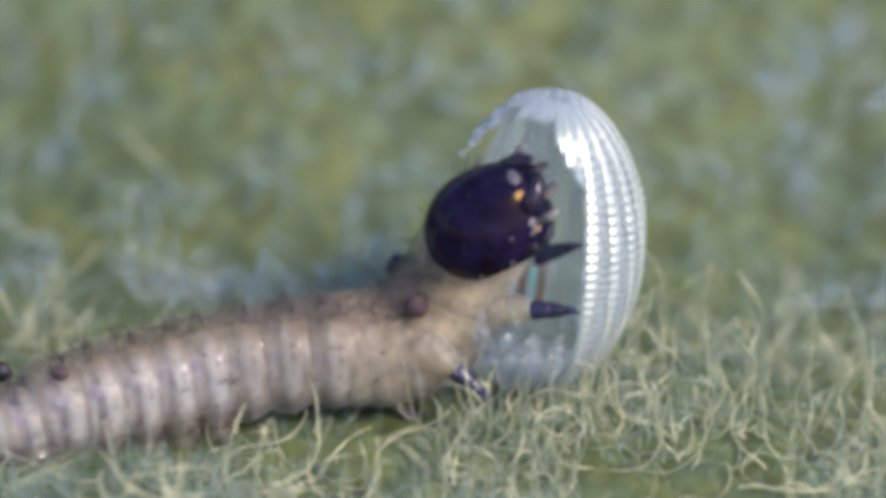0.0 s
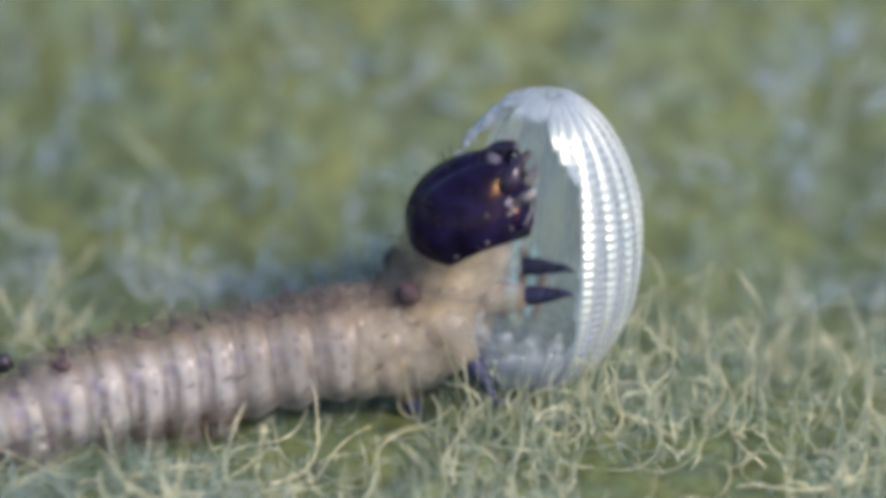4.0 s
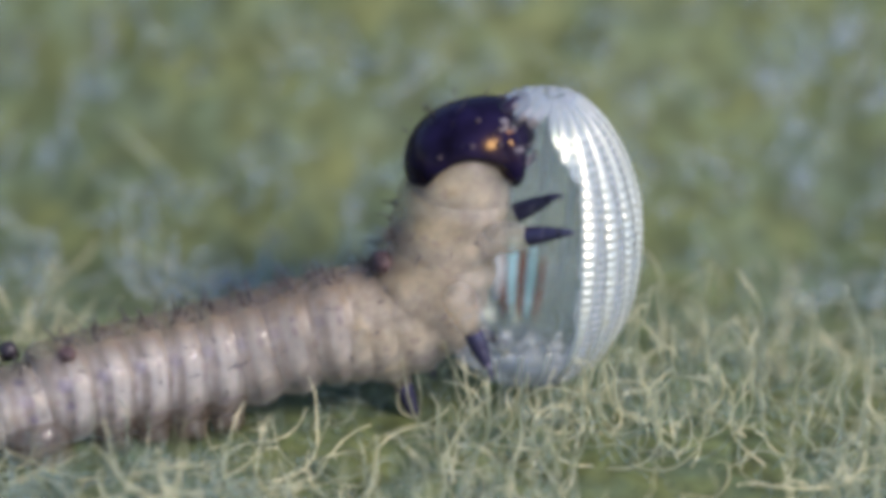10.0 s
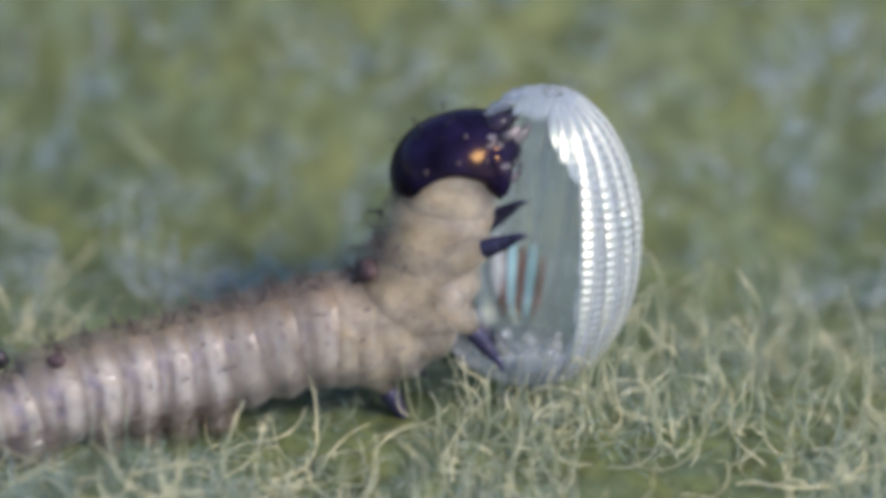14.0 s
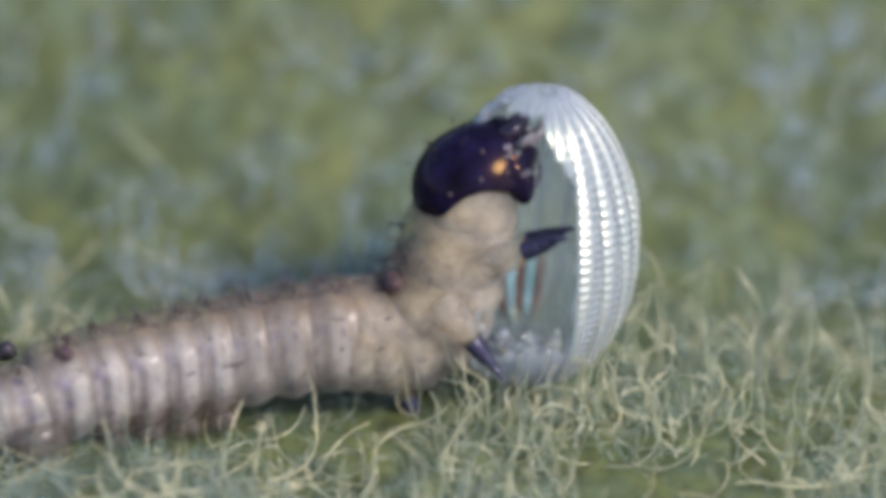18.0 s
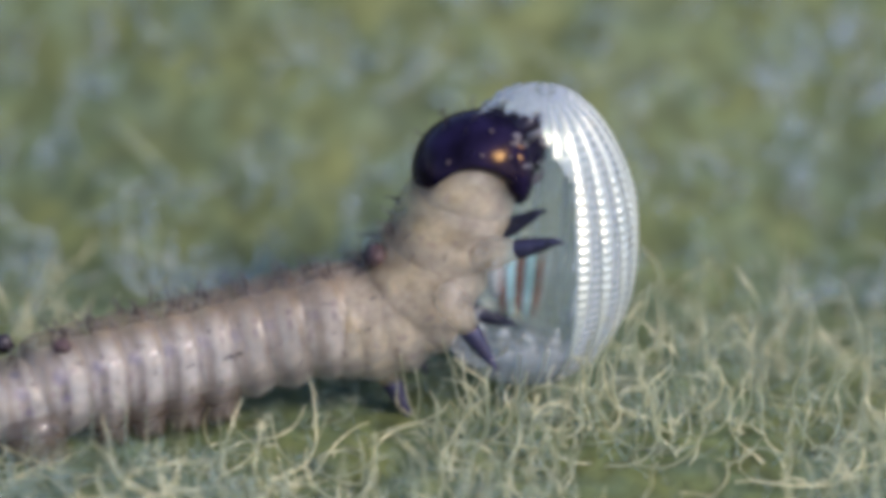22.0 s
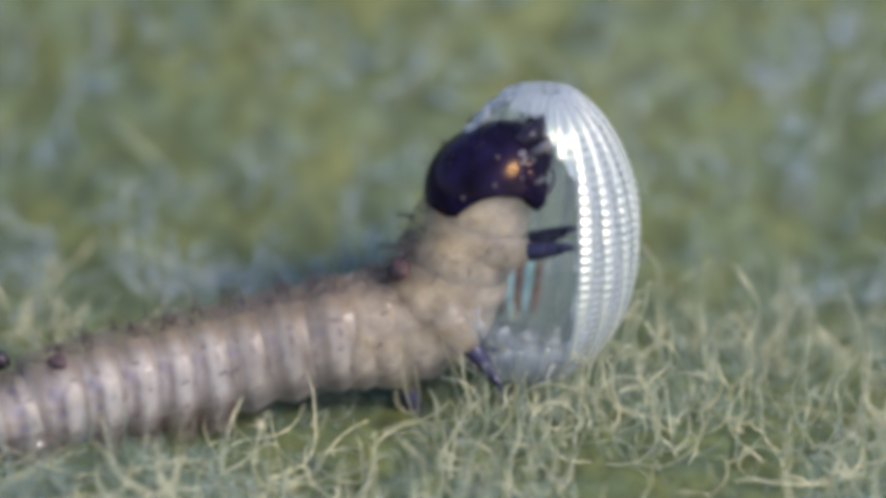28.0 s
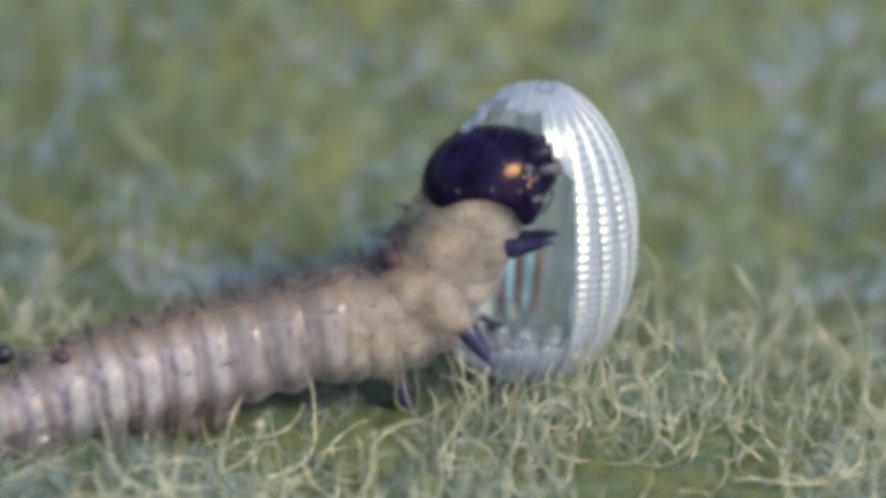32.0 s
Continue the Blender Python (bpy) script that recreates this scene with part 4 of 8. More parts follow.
    walk(segments[3], [
        (0, at(0.459, 0.124, 0.263, -3.3, -13.8, 12.9)), (0.5, at(0.417, 0.125, 0.308, -9.4, -18.6, 13.5)), (1, at(0.448, 0.125, 0.289, -14.8, -15.3, 13.0)),
        (1.5, at(0.477, 0.125, 0.299, -8.3, -15.4, 12.7)), (2, at(0.544, 0.124, 0.360, -2.0, -20.0, 12.4)), (2.5, at(0.489, 0.124, 0.352, -4.5, -18.6, 12.8)),
        (3, at(0.498, 0.125, 0.305, -6.8, -14.2, 12.8)), (3.5, at(0.476, 0.125, 0.320, -9.2, -17.7, 13.3)), (5.5, at(0.489, 0.125, 0.242, -17.2, -12.4, 12.6)),
        (6, at(0.486, 0.125, 0.304, -19.7, -16.3, 12.8)), (6.5, at(0.450, 0.125, 0.297, -19.1, -15.1, 12.9)), (7, at(0.488, 0.125, 0.282, -18.5, -14.5, 12.6)),
        (7.5, at(0.471, 0.126, 0.368, -22.9, -24.1, 13.3)), (8, at(0.446, 0.126, 0.338, -27.0, -24.1, 13.7)), (8.5, at(0.420, 0.126, 0.364, -29.1, -25.3, 14.0)),
        (9, at(0.444, 0.126, 0.321, -30.8, -21.9, 13.3)), (9.5, at(0.404, 0.126, 0.383, -32.3, -22.3, 14.6)), (10, at(0.449, 0.126, 0.367, -32.9, -20.9, 13.8)),
        (10.5, at(0.402, 0.126, 0.339, -32.0, -21.3, 14.0)), (11, at(0.460, 0.126, 0.266, -30.5, -15.9, 13.0)), (11.5, at(0.370, 0.126, 0.351, -28.7, -22.4, 14.3)),
        (12, at(0.471, 0.126, 0.312, -25.5, -17.3, 12.7)), (12.5, at(0.449, 0.126, 0.295, -27.7, -18.7, 13.1)), (13, at(0.402, 0.126, 0.332, -29.9, -20.4, 13.7)),
        (13.5, at(0.396, 0.126, 0.367, -30.5, -21.6, 14.0)), (14, at(0.388, 0.126, 0.335, -31.0, -20.0, 14.2)), (14.5, at(0.450, 0.126, 0.357, -30.5, -18.2, 13.7)),
        (16.5, at(0.442, 0.126, 0.342, -29.6, -16.7, 14.0)), (17, at(0.435, 0.126, 0.362, -29.2, -14.9, 13.8)), (17.5, at(0.437, 0.126, 0.315, -28.5, -13.7, 13.6)),
        (18, at(0.475, 0.126, 0.293, -27.9, -14.2, 13.0)), (18.5, at(0.484, 0.126, 0.317, -29.3, -16.7, 13.0)), (19, at(0.455, 0.126, 0.341, -30.8, -16.8, 14.0)),
        (19.5, at(0.439, 0.126, 0.341, -31.4, -16.8, 14.2)), (20, at(0.429, 0.126, 0.361, -31.8, -15.6, 14.2)), (20.5, at(0.463, 0.126, 0.311, -32.9, -14.5, 13.4)),
        (21, at(0.391, 0.126, 0.382, -33.4, -16.7, 14.4)), (21.5, at(0.453, 0.126, 0.328, -33.0, -15.3, 13.5)), (22, at(0.404, 0.126, 0.364, -33.4, -18.4, 14.2)),
        (22.5, at(0.460, 0.126, 0.372, -33.2, -18.0, 13.5)), (23, at(0.428, 0.126, 0.420, -33.6, -19.9, 14.5)), (23.5, at(0.439, 0.126, 0.357, -32.9, -19.0, 14.1)),
        (24, at(0.429, 0.126, 0.394, -31.1, -20.8, 14.2)), (24.5, at(0.414, 0.126, 0.479, -23.8, -28.3, 14.4)), (25, at(0.400, 0.125, 0.483, -16.5, -32.5, 14.9)),
        (25.5, at(0.391, 0.125, 0.327, -16.4, -19.6, 14.3)), (27.5, at(0.503, 0.126, 0.299, -24.3, -17.0, 12.4)), (28, at(0.485, 0.126, 0.322, -26.5, -18.3, 12.6)),
        (28.5, at(0.497, 0.126, 0.250, -26.1, -13.6, 12.1)), (29, at(0.475, 0.126, 0.275, -26.4, -15.1, 12.6)), (29.5, at(0.478, 0.125, 0.311, -18.2, -17.9, 12.8)),
        (30, at(0.533, 0.125, 0.328, -9.8, -19.8, 12.3)), (30.5, at(0.441, 0.125, 0.408, -10.5, -24.7, 14.0)), (31, at(0.490, 0.125, 0.325, -10.0, -19.7, 12.9)),
        (31.5, at(0.474, 0.125, 0.305, -17.9, -18.7, 13.3)), (32, at(0.436, 0.126, 0.360, -25.8, -19.3, 13.4)),
    ])
    walk(segments[4], [
        (0, at(0.349, 0.100, 0.246, -6.1, 2.4, 11.1)), (0.5, at(0.314, 0.100, 0.284, -11.4, -1.8, 12.1)), (1, at(0.342, 0.100, 0.275, -15.1, 3.7, 12.0)),
        (1.5, at(0.364, 0.100, 0.279, -10.4, 0.5, 10.9)), (2, at(0.428, 0.100, 0.325, -6.0, -7.0, 10.5)), (2.5, at(0.377, 0.100, 0.322, -7.9, -5.0, 10.9)),
        (3, at(0.386, 0.100, 0.286, -9.1, 1.2, 11.1)), (3.5, at(0.363, 0.100, 0.294, -11.4, -2.9, 11.0)), (5.5, at(0.379, 0.100, 0.235, -16.5, 7.6, 11.6)),
        (6, at(0.377, 0.100, 0.285, -19.5, 1.3, 11.8)), (6.5, at(0.344, 0.100, 0.280, -19.0, 2.1, 12.2)), (7, at(0.373, 0.100, 0.269, -18.2, 4.1, 11.1)),
        (7.5, at(0.359, 0.100, 0.338, -22.7, -4.4, 11.5)), (8, at(0.336, 0.100, 0.311, -25.7, -2.7, 12.0)), (8.5, at(0.316, 0.100, 0.335, -27.6, -3.6, 12.7)),
        (9, at(0.336, 0.100, 0.299, -28.6, -0.5, 12.2)), (9.5, at(0.310, 0.100, 0.364, -29.2, 1.6, 14.1)), (10, at(0.347, 0.100, 0.349, -29.8, 2.1, 13.0)),
        (10.5, at(0.303, 0.100, 0.322, -28.9, 3.0, 13.5)), (11, at(0.350, 0.100, 0.262, -26.6, 9.7, 12.0)), (11.5, at(0.280, 0.100, 0.332, -26.5, 1.5, 14.7)),
        (12, at(0.357, 0.100, 0.298, -23.7, 4.3, 11.4)), (12.5, at(0.338, 0.100, 0.281, -25.3, 4.3, 11.8)), (13, at(0.298, 0.100, 0.316, -27.2, 3.1, 12.8)),
        (13.5, at(0.297, 0.100, 0.347, -28.2, 0.5, 13.4)), (14, at(0.290, 0.100, 0.319, -28.0, 3.2, 13.5)), (14.5, at(0.347, 0.100, 0.343, -27.7, 3.9, 12.8)),
        (16.5, at(0.340, 0.100, 0.333, -26.1, 7.2, 13.0)), (17, at(0.336, 0.100, 0.353, -25.9, 7.2, 13.4)), (17.5, at(0.336, 0.100, 0.311, -24.8, 10.1, 13.0)),
        (18, at(0.365, 0.100, 0.287, -25.0, 7.9, 11.9)), (18.5, at(0.376, 0.100, 0.305, -26.6, 5.1, 12.2)), (19, at(0.356, 0.100, 0.332, -27.1, 7.2, 13.4)),
        (19.5, at(0.341, 0.100, 0.331, -27.6, 6.8, 13.7)), (20, at(0.333, 0.100, 0.354, -27.5, 8.8, 13.9)), (20.5, at(0.358, 0.100, 0.305, -28.7, 8.9, 12.7)),
        (21, at(0.300, 0.100, 0.372, -29.1, 7.5, 14.7)), (21.5, at(0.350, 0.100, 0.321, -28.9, 8.2, 12.9)), (22, at(0.311, 0.100, 0.350, -29.8, 4.5, 14.3)),
        (22.5, at(0.358, 0.100, 0.355, -30.1, 2.5, 12.9)), (23, at(0.334, 0.100, 0.401, -30.4, 1.5, 14.3)), (23.5, at(0.338, 0.100, 0.343, -29.5, 3.8, 13.2)),
        (24, at(0.329, 0.100, 0.373, -28.6, 0.5, 13.3)), (24.5, at(0.315, 0.100, 0.440, -24.1, -10.2, 13.2)), (25, at(0.307, 0.100, 0.430, -18.9, -19.1, 13.8)),
        (25.5, at(0.300, 0.100, 0.299, -17.7, -5.1, 14.3)), (27.5, at(0.389, 0.100, 0.279, -23.4, 1.0, 11.5)), (28, at(0.373, 0.100, 0.301, -25.3, -0.2, 11.7)),
        (28.5, at(0.383, 0.100, 0.241, -24.2, 6.1, 11.5)), (29, at(0.364, 0.100, 0.263, -24.4, 5.0, 11.9)), (29.5, at(0.366, 0.100, 0.290, -18.5, -0.0, 11.4)),
        (30, at(0.415, 0.100, 0.299, -12.1, -4.1, 10.6)), (30.5, at(0.337, 0.100, 0.373, -12.8, -7.9, 12.0)), (31, at(0.379, 0.100, 0.297, -12.2, -3.9, 11.2)),
        (31.5, at(0.367, 0.100, 0.283, -18.2, -0.4, 12.0)), (32, at(0.336, 0.100, 0.336, -25.0, -1.9, 13.2)),
    ])
    walk(segments[5], [
        (0, at(0.256, 0.084, 0.239, -10.1, -0.0, 8.5)), (0.5, at(0.228, 0.084, 0.270, -14.5, -4.9, 9.1)), (1, at(0.253, 0.084, 0.269, -17.8, -0.2, 9.0)),
        (1.5, at(0.269, 0.084, 0.269, -13.6, -2.2, 8.3)), (2, at(0.331, 0.084, 0.302, -9.8, -8.9, 8.0)), (2.5, at(0.283, 0.084, 0.302, -11.4, -6.8, 8.4)),
        (3, at(0.293, 0.084, 0.277, -12.5, -0.9, 8.5)), (3.5, at(0.269, 0.084, 0.278, -14.4, -5.0, 8.6)), (5.5, at(0.286, 0.084, 0.235, -19.1, 3.6, 8.7)),
        (6, at(0.285, 0.083, 0.275, -21.2, -2.0, 8.8)), (6.5, at(0.255, 0.083, 0.271, -20.8, -0.9, 9.0)), (7, at(0.277, 0.084, 0.264, -20.3, 0.5, 8.5)),
        (7.5, at(0.266, 0.083, 0.318, -23.8, -8.9, 8.9)), (8, at(0.246, 0.083, 0.294, -26.4, -7.7, 9.2)), (8.5, at(0.230, 0.083, 0.317, -27.9, -8.8, 9.7)),
        (9, at(0.245, 0.083, 0.285, -28.9, -5.5, 9.2)), (9.5, at(0.232, 0.083, 0.353, -29.6, -4.2, 10.6)), (10, at(0.262, 0.083, 0.339, -30.1, -3.5, 9.8)),
        (10.5, at(0.221, 0.083, 0.313, -29.4, -3.0, 10.0)), (11, at(0.257, 0.083, 0.264, -27.8, 3.9, 9.1)), (11.5, at(0.205, 0.083, 0.321, -27.4, -4.8, 10.7)),
        (12, at(0.261, 0.083, 0.293, -25.0, -0.6, 8.7)), (12.5, at(0.245, 0.083, 0.275, -26.4, -0.9, 9.0)), (13, at(0.212, 0.083, 0.307, -28.0, -2.5, 9.6)),
        (13.5, at(0.215, 0.083, 0.334, -28.6, -4.7, 10.0)), (14, at(0.208, 0.083, 0.311, -28.6, -2.1, 10.1)), (14.5, at(0.260, 0.083, 0.336, -28.3, -0.8, 9.7)),
        (16.5, at(0.255, 0.083, 0.332, -27.2, 2.1, 9.8)), (17, at(0.253, 0.083, 0.352, -27.0, 2.9, 9.9)), (17.5, at(0.251, 0.083, 0.314, -26.2, 5.2, 9.7)),
        (18, at(0.272, 0.083, 0.287, -26.2, 3.2, 9.0)), (18.5, at(0.285, 0.083, 0.300, -27.4, 0.3, 9.1)), (19, at(0.274, 0.083, 0.329, -28.1, 2.1, 10.1)),
        (19.5, at(0.260, 0.083, 0.328, -28.4, 1.9, 10.2)), (20, at(0.253, 0.083, 0.354, -28.5, 3.8, 10.3)), (20.5, at(0.271, 0.083, 0.306, -29.4, 3.9, 9.5)),
        (21, at(0.224, 0.083, 0.370, -29.7, 2.3, 10.8)), (21.5, at(0.265, 0.083, 0.321, -29.5, 3.2, 9.6)), (22, at(0.233, 0.083, 0.343, -30.2, -0.7, 10.5)),
        (22.5, at(0.272, 0.083, 0.346, -30.2, -1.7, 9.6)), (23, at(0.257, 0.083, 0.391, -30.4, -2.8, 10.6)), (23.5, at(0.254, 0.083, 0.335, -29.8, -1.1, 9.9)),
        (24, at(0.246, 0.083, 0.362, -28.9, -4.0, 10.0)), (24.5, at(0.232, 0.083, 0.412, -24.6, -14.5, 10.0)), (25, at(0.230, 0.084, 0.391, -19.8, -22.3, 10.4)),
        (25.5, at(0.225, 0.083, 0.281, -19.3, -7.3, 10.5)), (27.5, at(0.293, 0.083, 0.269, -24.5, -2.5, 8.6)), (28, at(0.279, 0.083, 0.288, -26.1, -4.0, 8.8)),
        (28.5, at(0.287, 0.083, 0.238, -25.4, 2.0, 8.5)), (29, at(0.271, 0.083, 0.259, -25.5, 0.8, 8.8)), (29.5, at(0.272, 0.084, 0.278, -20.4, -3.6, 8.6)),
        (30, at(0.317, 0.084, 0.279, -15.0, -7.1, 8.1)), (30.5, at(0.250, 0.084, 0.348, -15.4, -11.5, 9.3)), (31, at(0.285, 0.084, 0.279, -15.0, -6.8, 8.5)),
        (31.5, at(0.278, 0.083, 0.270, -20.2, -4.1, 9.1)), (32, at(0.252, 0.083, 0.321, -25.6, -5.2, 9.7)),
    ])
    walk(segments[6], [
        (0, at(0.165, 0.072, 0.245, -14.1, -2.8, 6.7)), (0.5, at(0.142, 0.072, 0.269, -17.4, -8.0, 7.1)), (1, at(0.164, 0.072, 0.274, -20.2, -4.1, 6.9)),
        (1.5, at(0.175, 0.072, 0.272, -16.8, -5.0, 6.6)), (2, at(0.236, 0.072, 0.294, -13.6, -10.8, 6.4)), (2.5, at(0.191, 0.072, 0.299, -14.9, -8.8, 6.7)),
        (3, at(0.201, 0.072, 0.283, -16.0, -3.5, 6.7)), (3.5, at(0.180, 0.072, 0.277, -17.3, -7.4, 6.9)), (5.5, at(0.194, 0.071, 0.246, -21.4, -0.7, 6.7)),
        (6, at(0.195, 0.071, 0.278, -22.8, -5.4, 6.8)), (6.5, at(0.166, 0.071, 0.276, -22.5, -4.1, 6.9)), (7, at(0.184, 0.071, 0.270, -22.2, -3.3, 6.6)),
        (7.5, at(0.176, 0.071, 0.308, -24.6, -13.5, 7.0)), (8, at(0.159, 0.071, 0.286, -26.8, -12.8, 7.2)), (8.5, at(0.147, 0.071, 0.308, -27.9, -14.0, 7.5)),
        (9, at(0.157, 0.071, 0.281, -28.8, -10.5, 7.1)), (9.5, at(0.155, 0.071, 0.351, -29.5, -9.9, 8.0)), (10, at(0.179, 0.071, 0.338, -29.8, -9.0, 7.4)),
        (10.5, at(0.140, 0.071, 0.313, -29.4, -8.9, 7.6)), (11, at(0.168, 0.071, 0.274, -28.4, -2.5, 6.9)), (11.5, at(0.128, 0.071, 0.319, -27.6, -10.5, 7.9)),
        (12, at(0.169, 0.071, 0.296, -26.0, -5.6, 6.7)), (12.5, at(0.156, 0.071, 0.278, -27.1, -6.4, 6.9)), (13, at(0.128, 0.071, 0.308, -28.2, -8.2, 7.4)),
        (13.5, at(0.133, 0.071, 0.332, -28.6, -9.8, 7.6)), (14, at(0.128, 0.071, 0.313, -28.8, -7.5, 7.7)), (14.5, at(0.176, 0.071, 0.340, -28.5, -5.8, 7.4)),
        (16.5, at(0.173, 0.071, 0.339, -27.9, -3.4, 7.5)), (17, at(0.171, 0.071, 0.361, -27.6, -1.9, 7.5)), (17.5, at(0.167, 0.071, 0.326, -27.2, -0.3, 7.3)),
        (18, at(0.182, 0.071, 0.296, -27.0, -1.8, 6.9)), (18.5, at(0.196, 0.071, 0.305, -27.9, -4.7, 6.9)), (19, at(0.193, 0.071, 0.337, -28.5, -3.5, 7.6)),
        (19.5, at(0.181, 0.071, 0.336, -28.8, -3.5, 7.7)), (20, at(0.174, 0.071, 0.364, -28.9, -1.8, 7.7)), (20.5, at(0.185, 0.071, 0.317, -29.6, -1.5, 7.2)),
        (21, at(0.148, 0.071, 0.378, -29.8, -3.2, 8.0)), (21.5, at(0.180, 0.071, 0.330, -29.7, -2.2, 7.3)), (22, at(0.155, 0.071, 0.348, -30.0, -5.9, 7.8)),
        (22.5, at(0.187, 0.071, 0.349, -30.0, -6.1, 7.3)), (23, at(0.180, 0.071, 0.393, -30.1, -7.4, 7.9)), (23.5, at(0.173, 0.071, 0.339, -29.8, -6.3, 7.6)),
        (24, at(0.165, 0.071, 0.361, -28.8, -8.8, 7.6)), (24.5, at(0.152, 0.071, 0.397, -25.0, -18.4, 7.7)), (25, at(0.153, 0.071, 0.366, -20.9, -24.8, 8.0)),
        (25.5, at(0.147, 0.071, 0.278, -21.1, -9.4, 7.8)), (27.5, at(0.199, 0.071, 0.270, -25.4, -6.3, 6.6)), (28, at(0.186, 0.071, 0.287, -26.6, -7.7, 6.7)),
        (28.5, at(0.191, 0.071, 0.247, -26.2, -2.3, 6.4)), (29, at(0.179, 0.071, 0.266, -26.4, -3.5, 6.7)), (29.5, at(0.180, 0.071, 0.278, -22.1, -7.3, 6.7)),
        (30, at(0.220, 0.072, 0.273, -17.7, -10.0, 6.4)), (30.5, at(0.166, 0.072, 0.337, -18.0, -14.8, 7.4)), (31, at(0.194, 0.072, 0.274, -17.8, -9.7, 6.7)),
        (31.5, at(0.190, 0.071, 0.269, -21.9, -7.8, 7.0)), (32, at(0.168, 0.071, 0.320, -26.2, -8.5, 7.2)),
    ])
    walk(segments[7], [
        (0, at(-0.011, 0.053, 0.231, -22.0, -5.9, 6.6)), (0.5, at(-0.026, 0.053, 0.240, -23.5, -10.3, 6.8)), (1, at(-0.009, 0.053, 0.254, -24.8, -7.4, 6.5)),
        (1.5, at(-0.003, 0.053, 0.251, -23.2, -7.5, 6.5)), (2, at(0.053, 0.053, 0.255, -21.7, -12.2, 6.4)), (2.5, at(0.014, 0.053, 0.267, -22.3, -10.7, 6.6)),
        (3, at(0.024, 0.053, 0.266, -22.8, -6.3, 6.5)), (3.5, at(0.010, 0.053, 0.251, -23.5, -9.2, 6.8)), (5.5, at(0.015, 0.053, 0.236, -25.3, -5.2, 6.3)),
        (6, at(0.020, 0.053, 0.255, -26.0, -8.5, 6.4)), (6.5, at(-0.009, 0.053, 0.257, -25.8, -7.4, 6.4)), (7, at(0.005, 0.053, 0.252, -25.7, -7.1, 6.3)),
        (7.5, at(0.009, 0.053, 0.260, -26.7, -17.0, 6.7)), (8, at(-0.003, 0.053, 0.240, -27.7, -17.1, 6.8)), (8.5, at(-0.011, 0.052, 0.260, -28.2, -18.1, 6.9)),
        (9, at(-0.010, 0.052, 0.240, -28.7, -15.0, 6.5)), (9.5, at(0.004, 0.052, 0.316, -29.0, -14.5, 7.1)), (10, at(0.018, 0.052, 0.304, -29.2, -13.5, 6.7)),
        (10.5, at(-0.019, 0.052, 0.278, -29.0, -14.1, 6.8)), (11, at(-0.003, 0.052, 0.253, -28.6, -9.7, 6.4)), (11.5, at(-0.028, 0.053, 0.281, -28.1, -14.6, 6.8)),
        (12, at(-0.007, 0.053, 0.268, -27.4, -10.6, 6.3)), (12.5, at(-0.014, 0.053, 0.248, -28.0, -12.1, 6.5)), (13, at(-0.034, 0.052, 0.274, -28.5, -13.2, 6.7)),
        (13.5, at(-0.024, 0.052, 0.297, -28.6, -13.8, 6.8)), (14, at(-0.029, 0.052, 0.283, -28.8, -12.4, 6.9)), (14.5, at(0.014, 0.052, 0.314, -28.6, -10.7, 6.7)),
        (16.5, at(0.014, 0.052, 0.319, -28.4, -9.3, 6.8)), (17, at(0.009, 0.052, 0.346, -28.3, -7.2, 6.7)), (17.5, at(0.003, 0.052, 0.314, -28.1, -6.4, 6.6)),
        (18, at(0.010, 0.053, 0.281, -28.0, -7.1, 6.4)), (18.5, at(0.024, 0.052, 0.281, -28.3, -9.7, 6.3)), (19, at(0.035, 0.052, 0.317, -28.7, -9.3, 6.8)),
        (19.5, at(0.025, 0.052, 0.316, -28.8, -9.2, 6.8)), (20, at(0.018, 0.052, 0.348, -28.9, -8.1, 6.9)), (20.5, at(0.019, 0.052, 0.302, -29.2, -7.4, 6.5)),
        (21, at(-0.005, 0.052, 0.360, -29.3, -8.9, 6.9)), (21.5, at(0.015, 0.052, 0.313, -29.2, -8.1, 6.6)), (22, at(-0.001, 0.052, 0.323, -29.3, -10.4, 6.8)),
        (22.5, at(0.023, 0.052, 0.323, -29.3, -10.3, 6.6)), (23, at(0.028, 0.052, 0.365, -29.4, -11.7, 7.0)), (23.5, at(0.016, 0.052, 0.312, -29.2, -11.4, 6.9)),
        (24, at(0.009, 0.052, 0.329, -28.8, -13.0, 6.9)), (24.5, at(-0.002, 0.053, 0.340, -26.8, -20.5, 7.1)), (25, at(0.003, 0.053, 0.294, -24.9, -24.1, 7.4)),
        (25.5, at(-0.009, 0.053, 0.250, -25.2, -9.9, 7.0)), (27.5, at(0.019, 0.053, 0.243, -27.1, -9.8, 6.1)), (28, at(0.008, 0.053, 0.256, -27.7, -11.0, 6.2)),
        (28.5, at(0.006, 0.053, 0.230, -27.5, -6.8, 5.9)), (29, at(0.002, 0.053, 0.246, -27.6, -7.9, 6.2)), (29.5, at(0.004, 0.053, 0.249, -25.7, -10.3, 6.4)),
        (30, at(0.035, 0.053, 0.235, -23.6, -12.6, 6.2)), (30.5, at(0.007, 0.053, 0.290, -23.7, -16.5, 7.1)), (31, at(0.018, 0.053, 0.239, -23.7, -11.9, 6.5)),
        (31.5, at(0.021, 0.053, 0.239, -25.6, -10.8, 6.6)), (32, at(0.001, 0.053, 0.289, -27.5, -11.2, 6.5)),
    ])
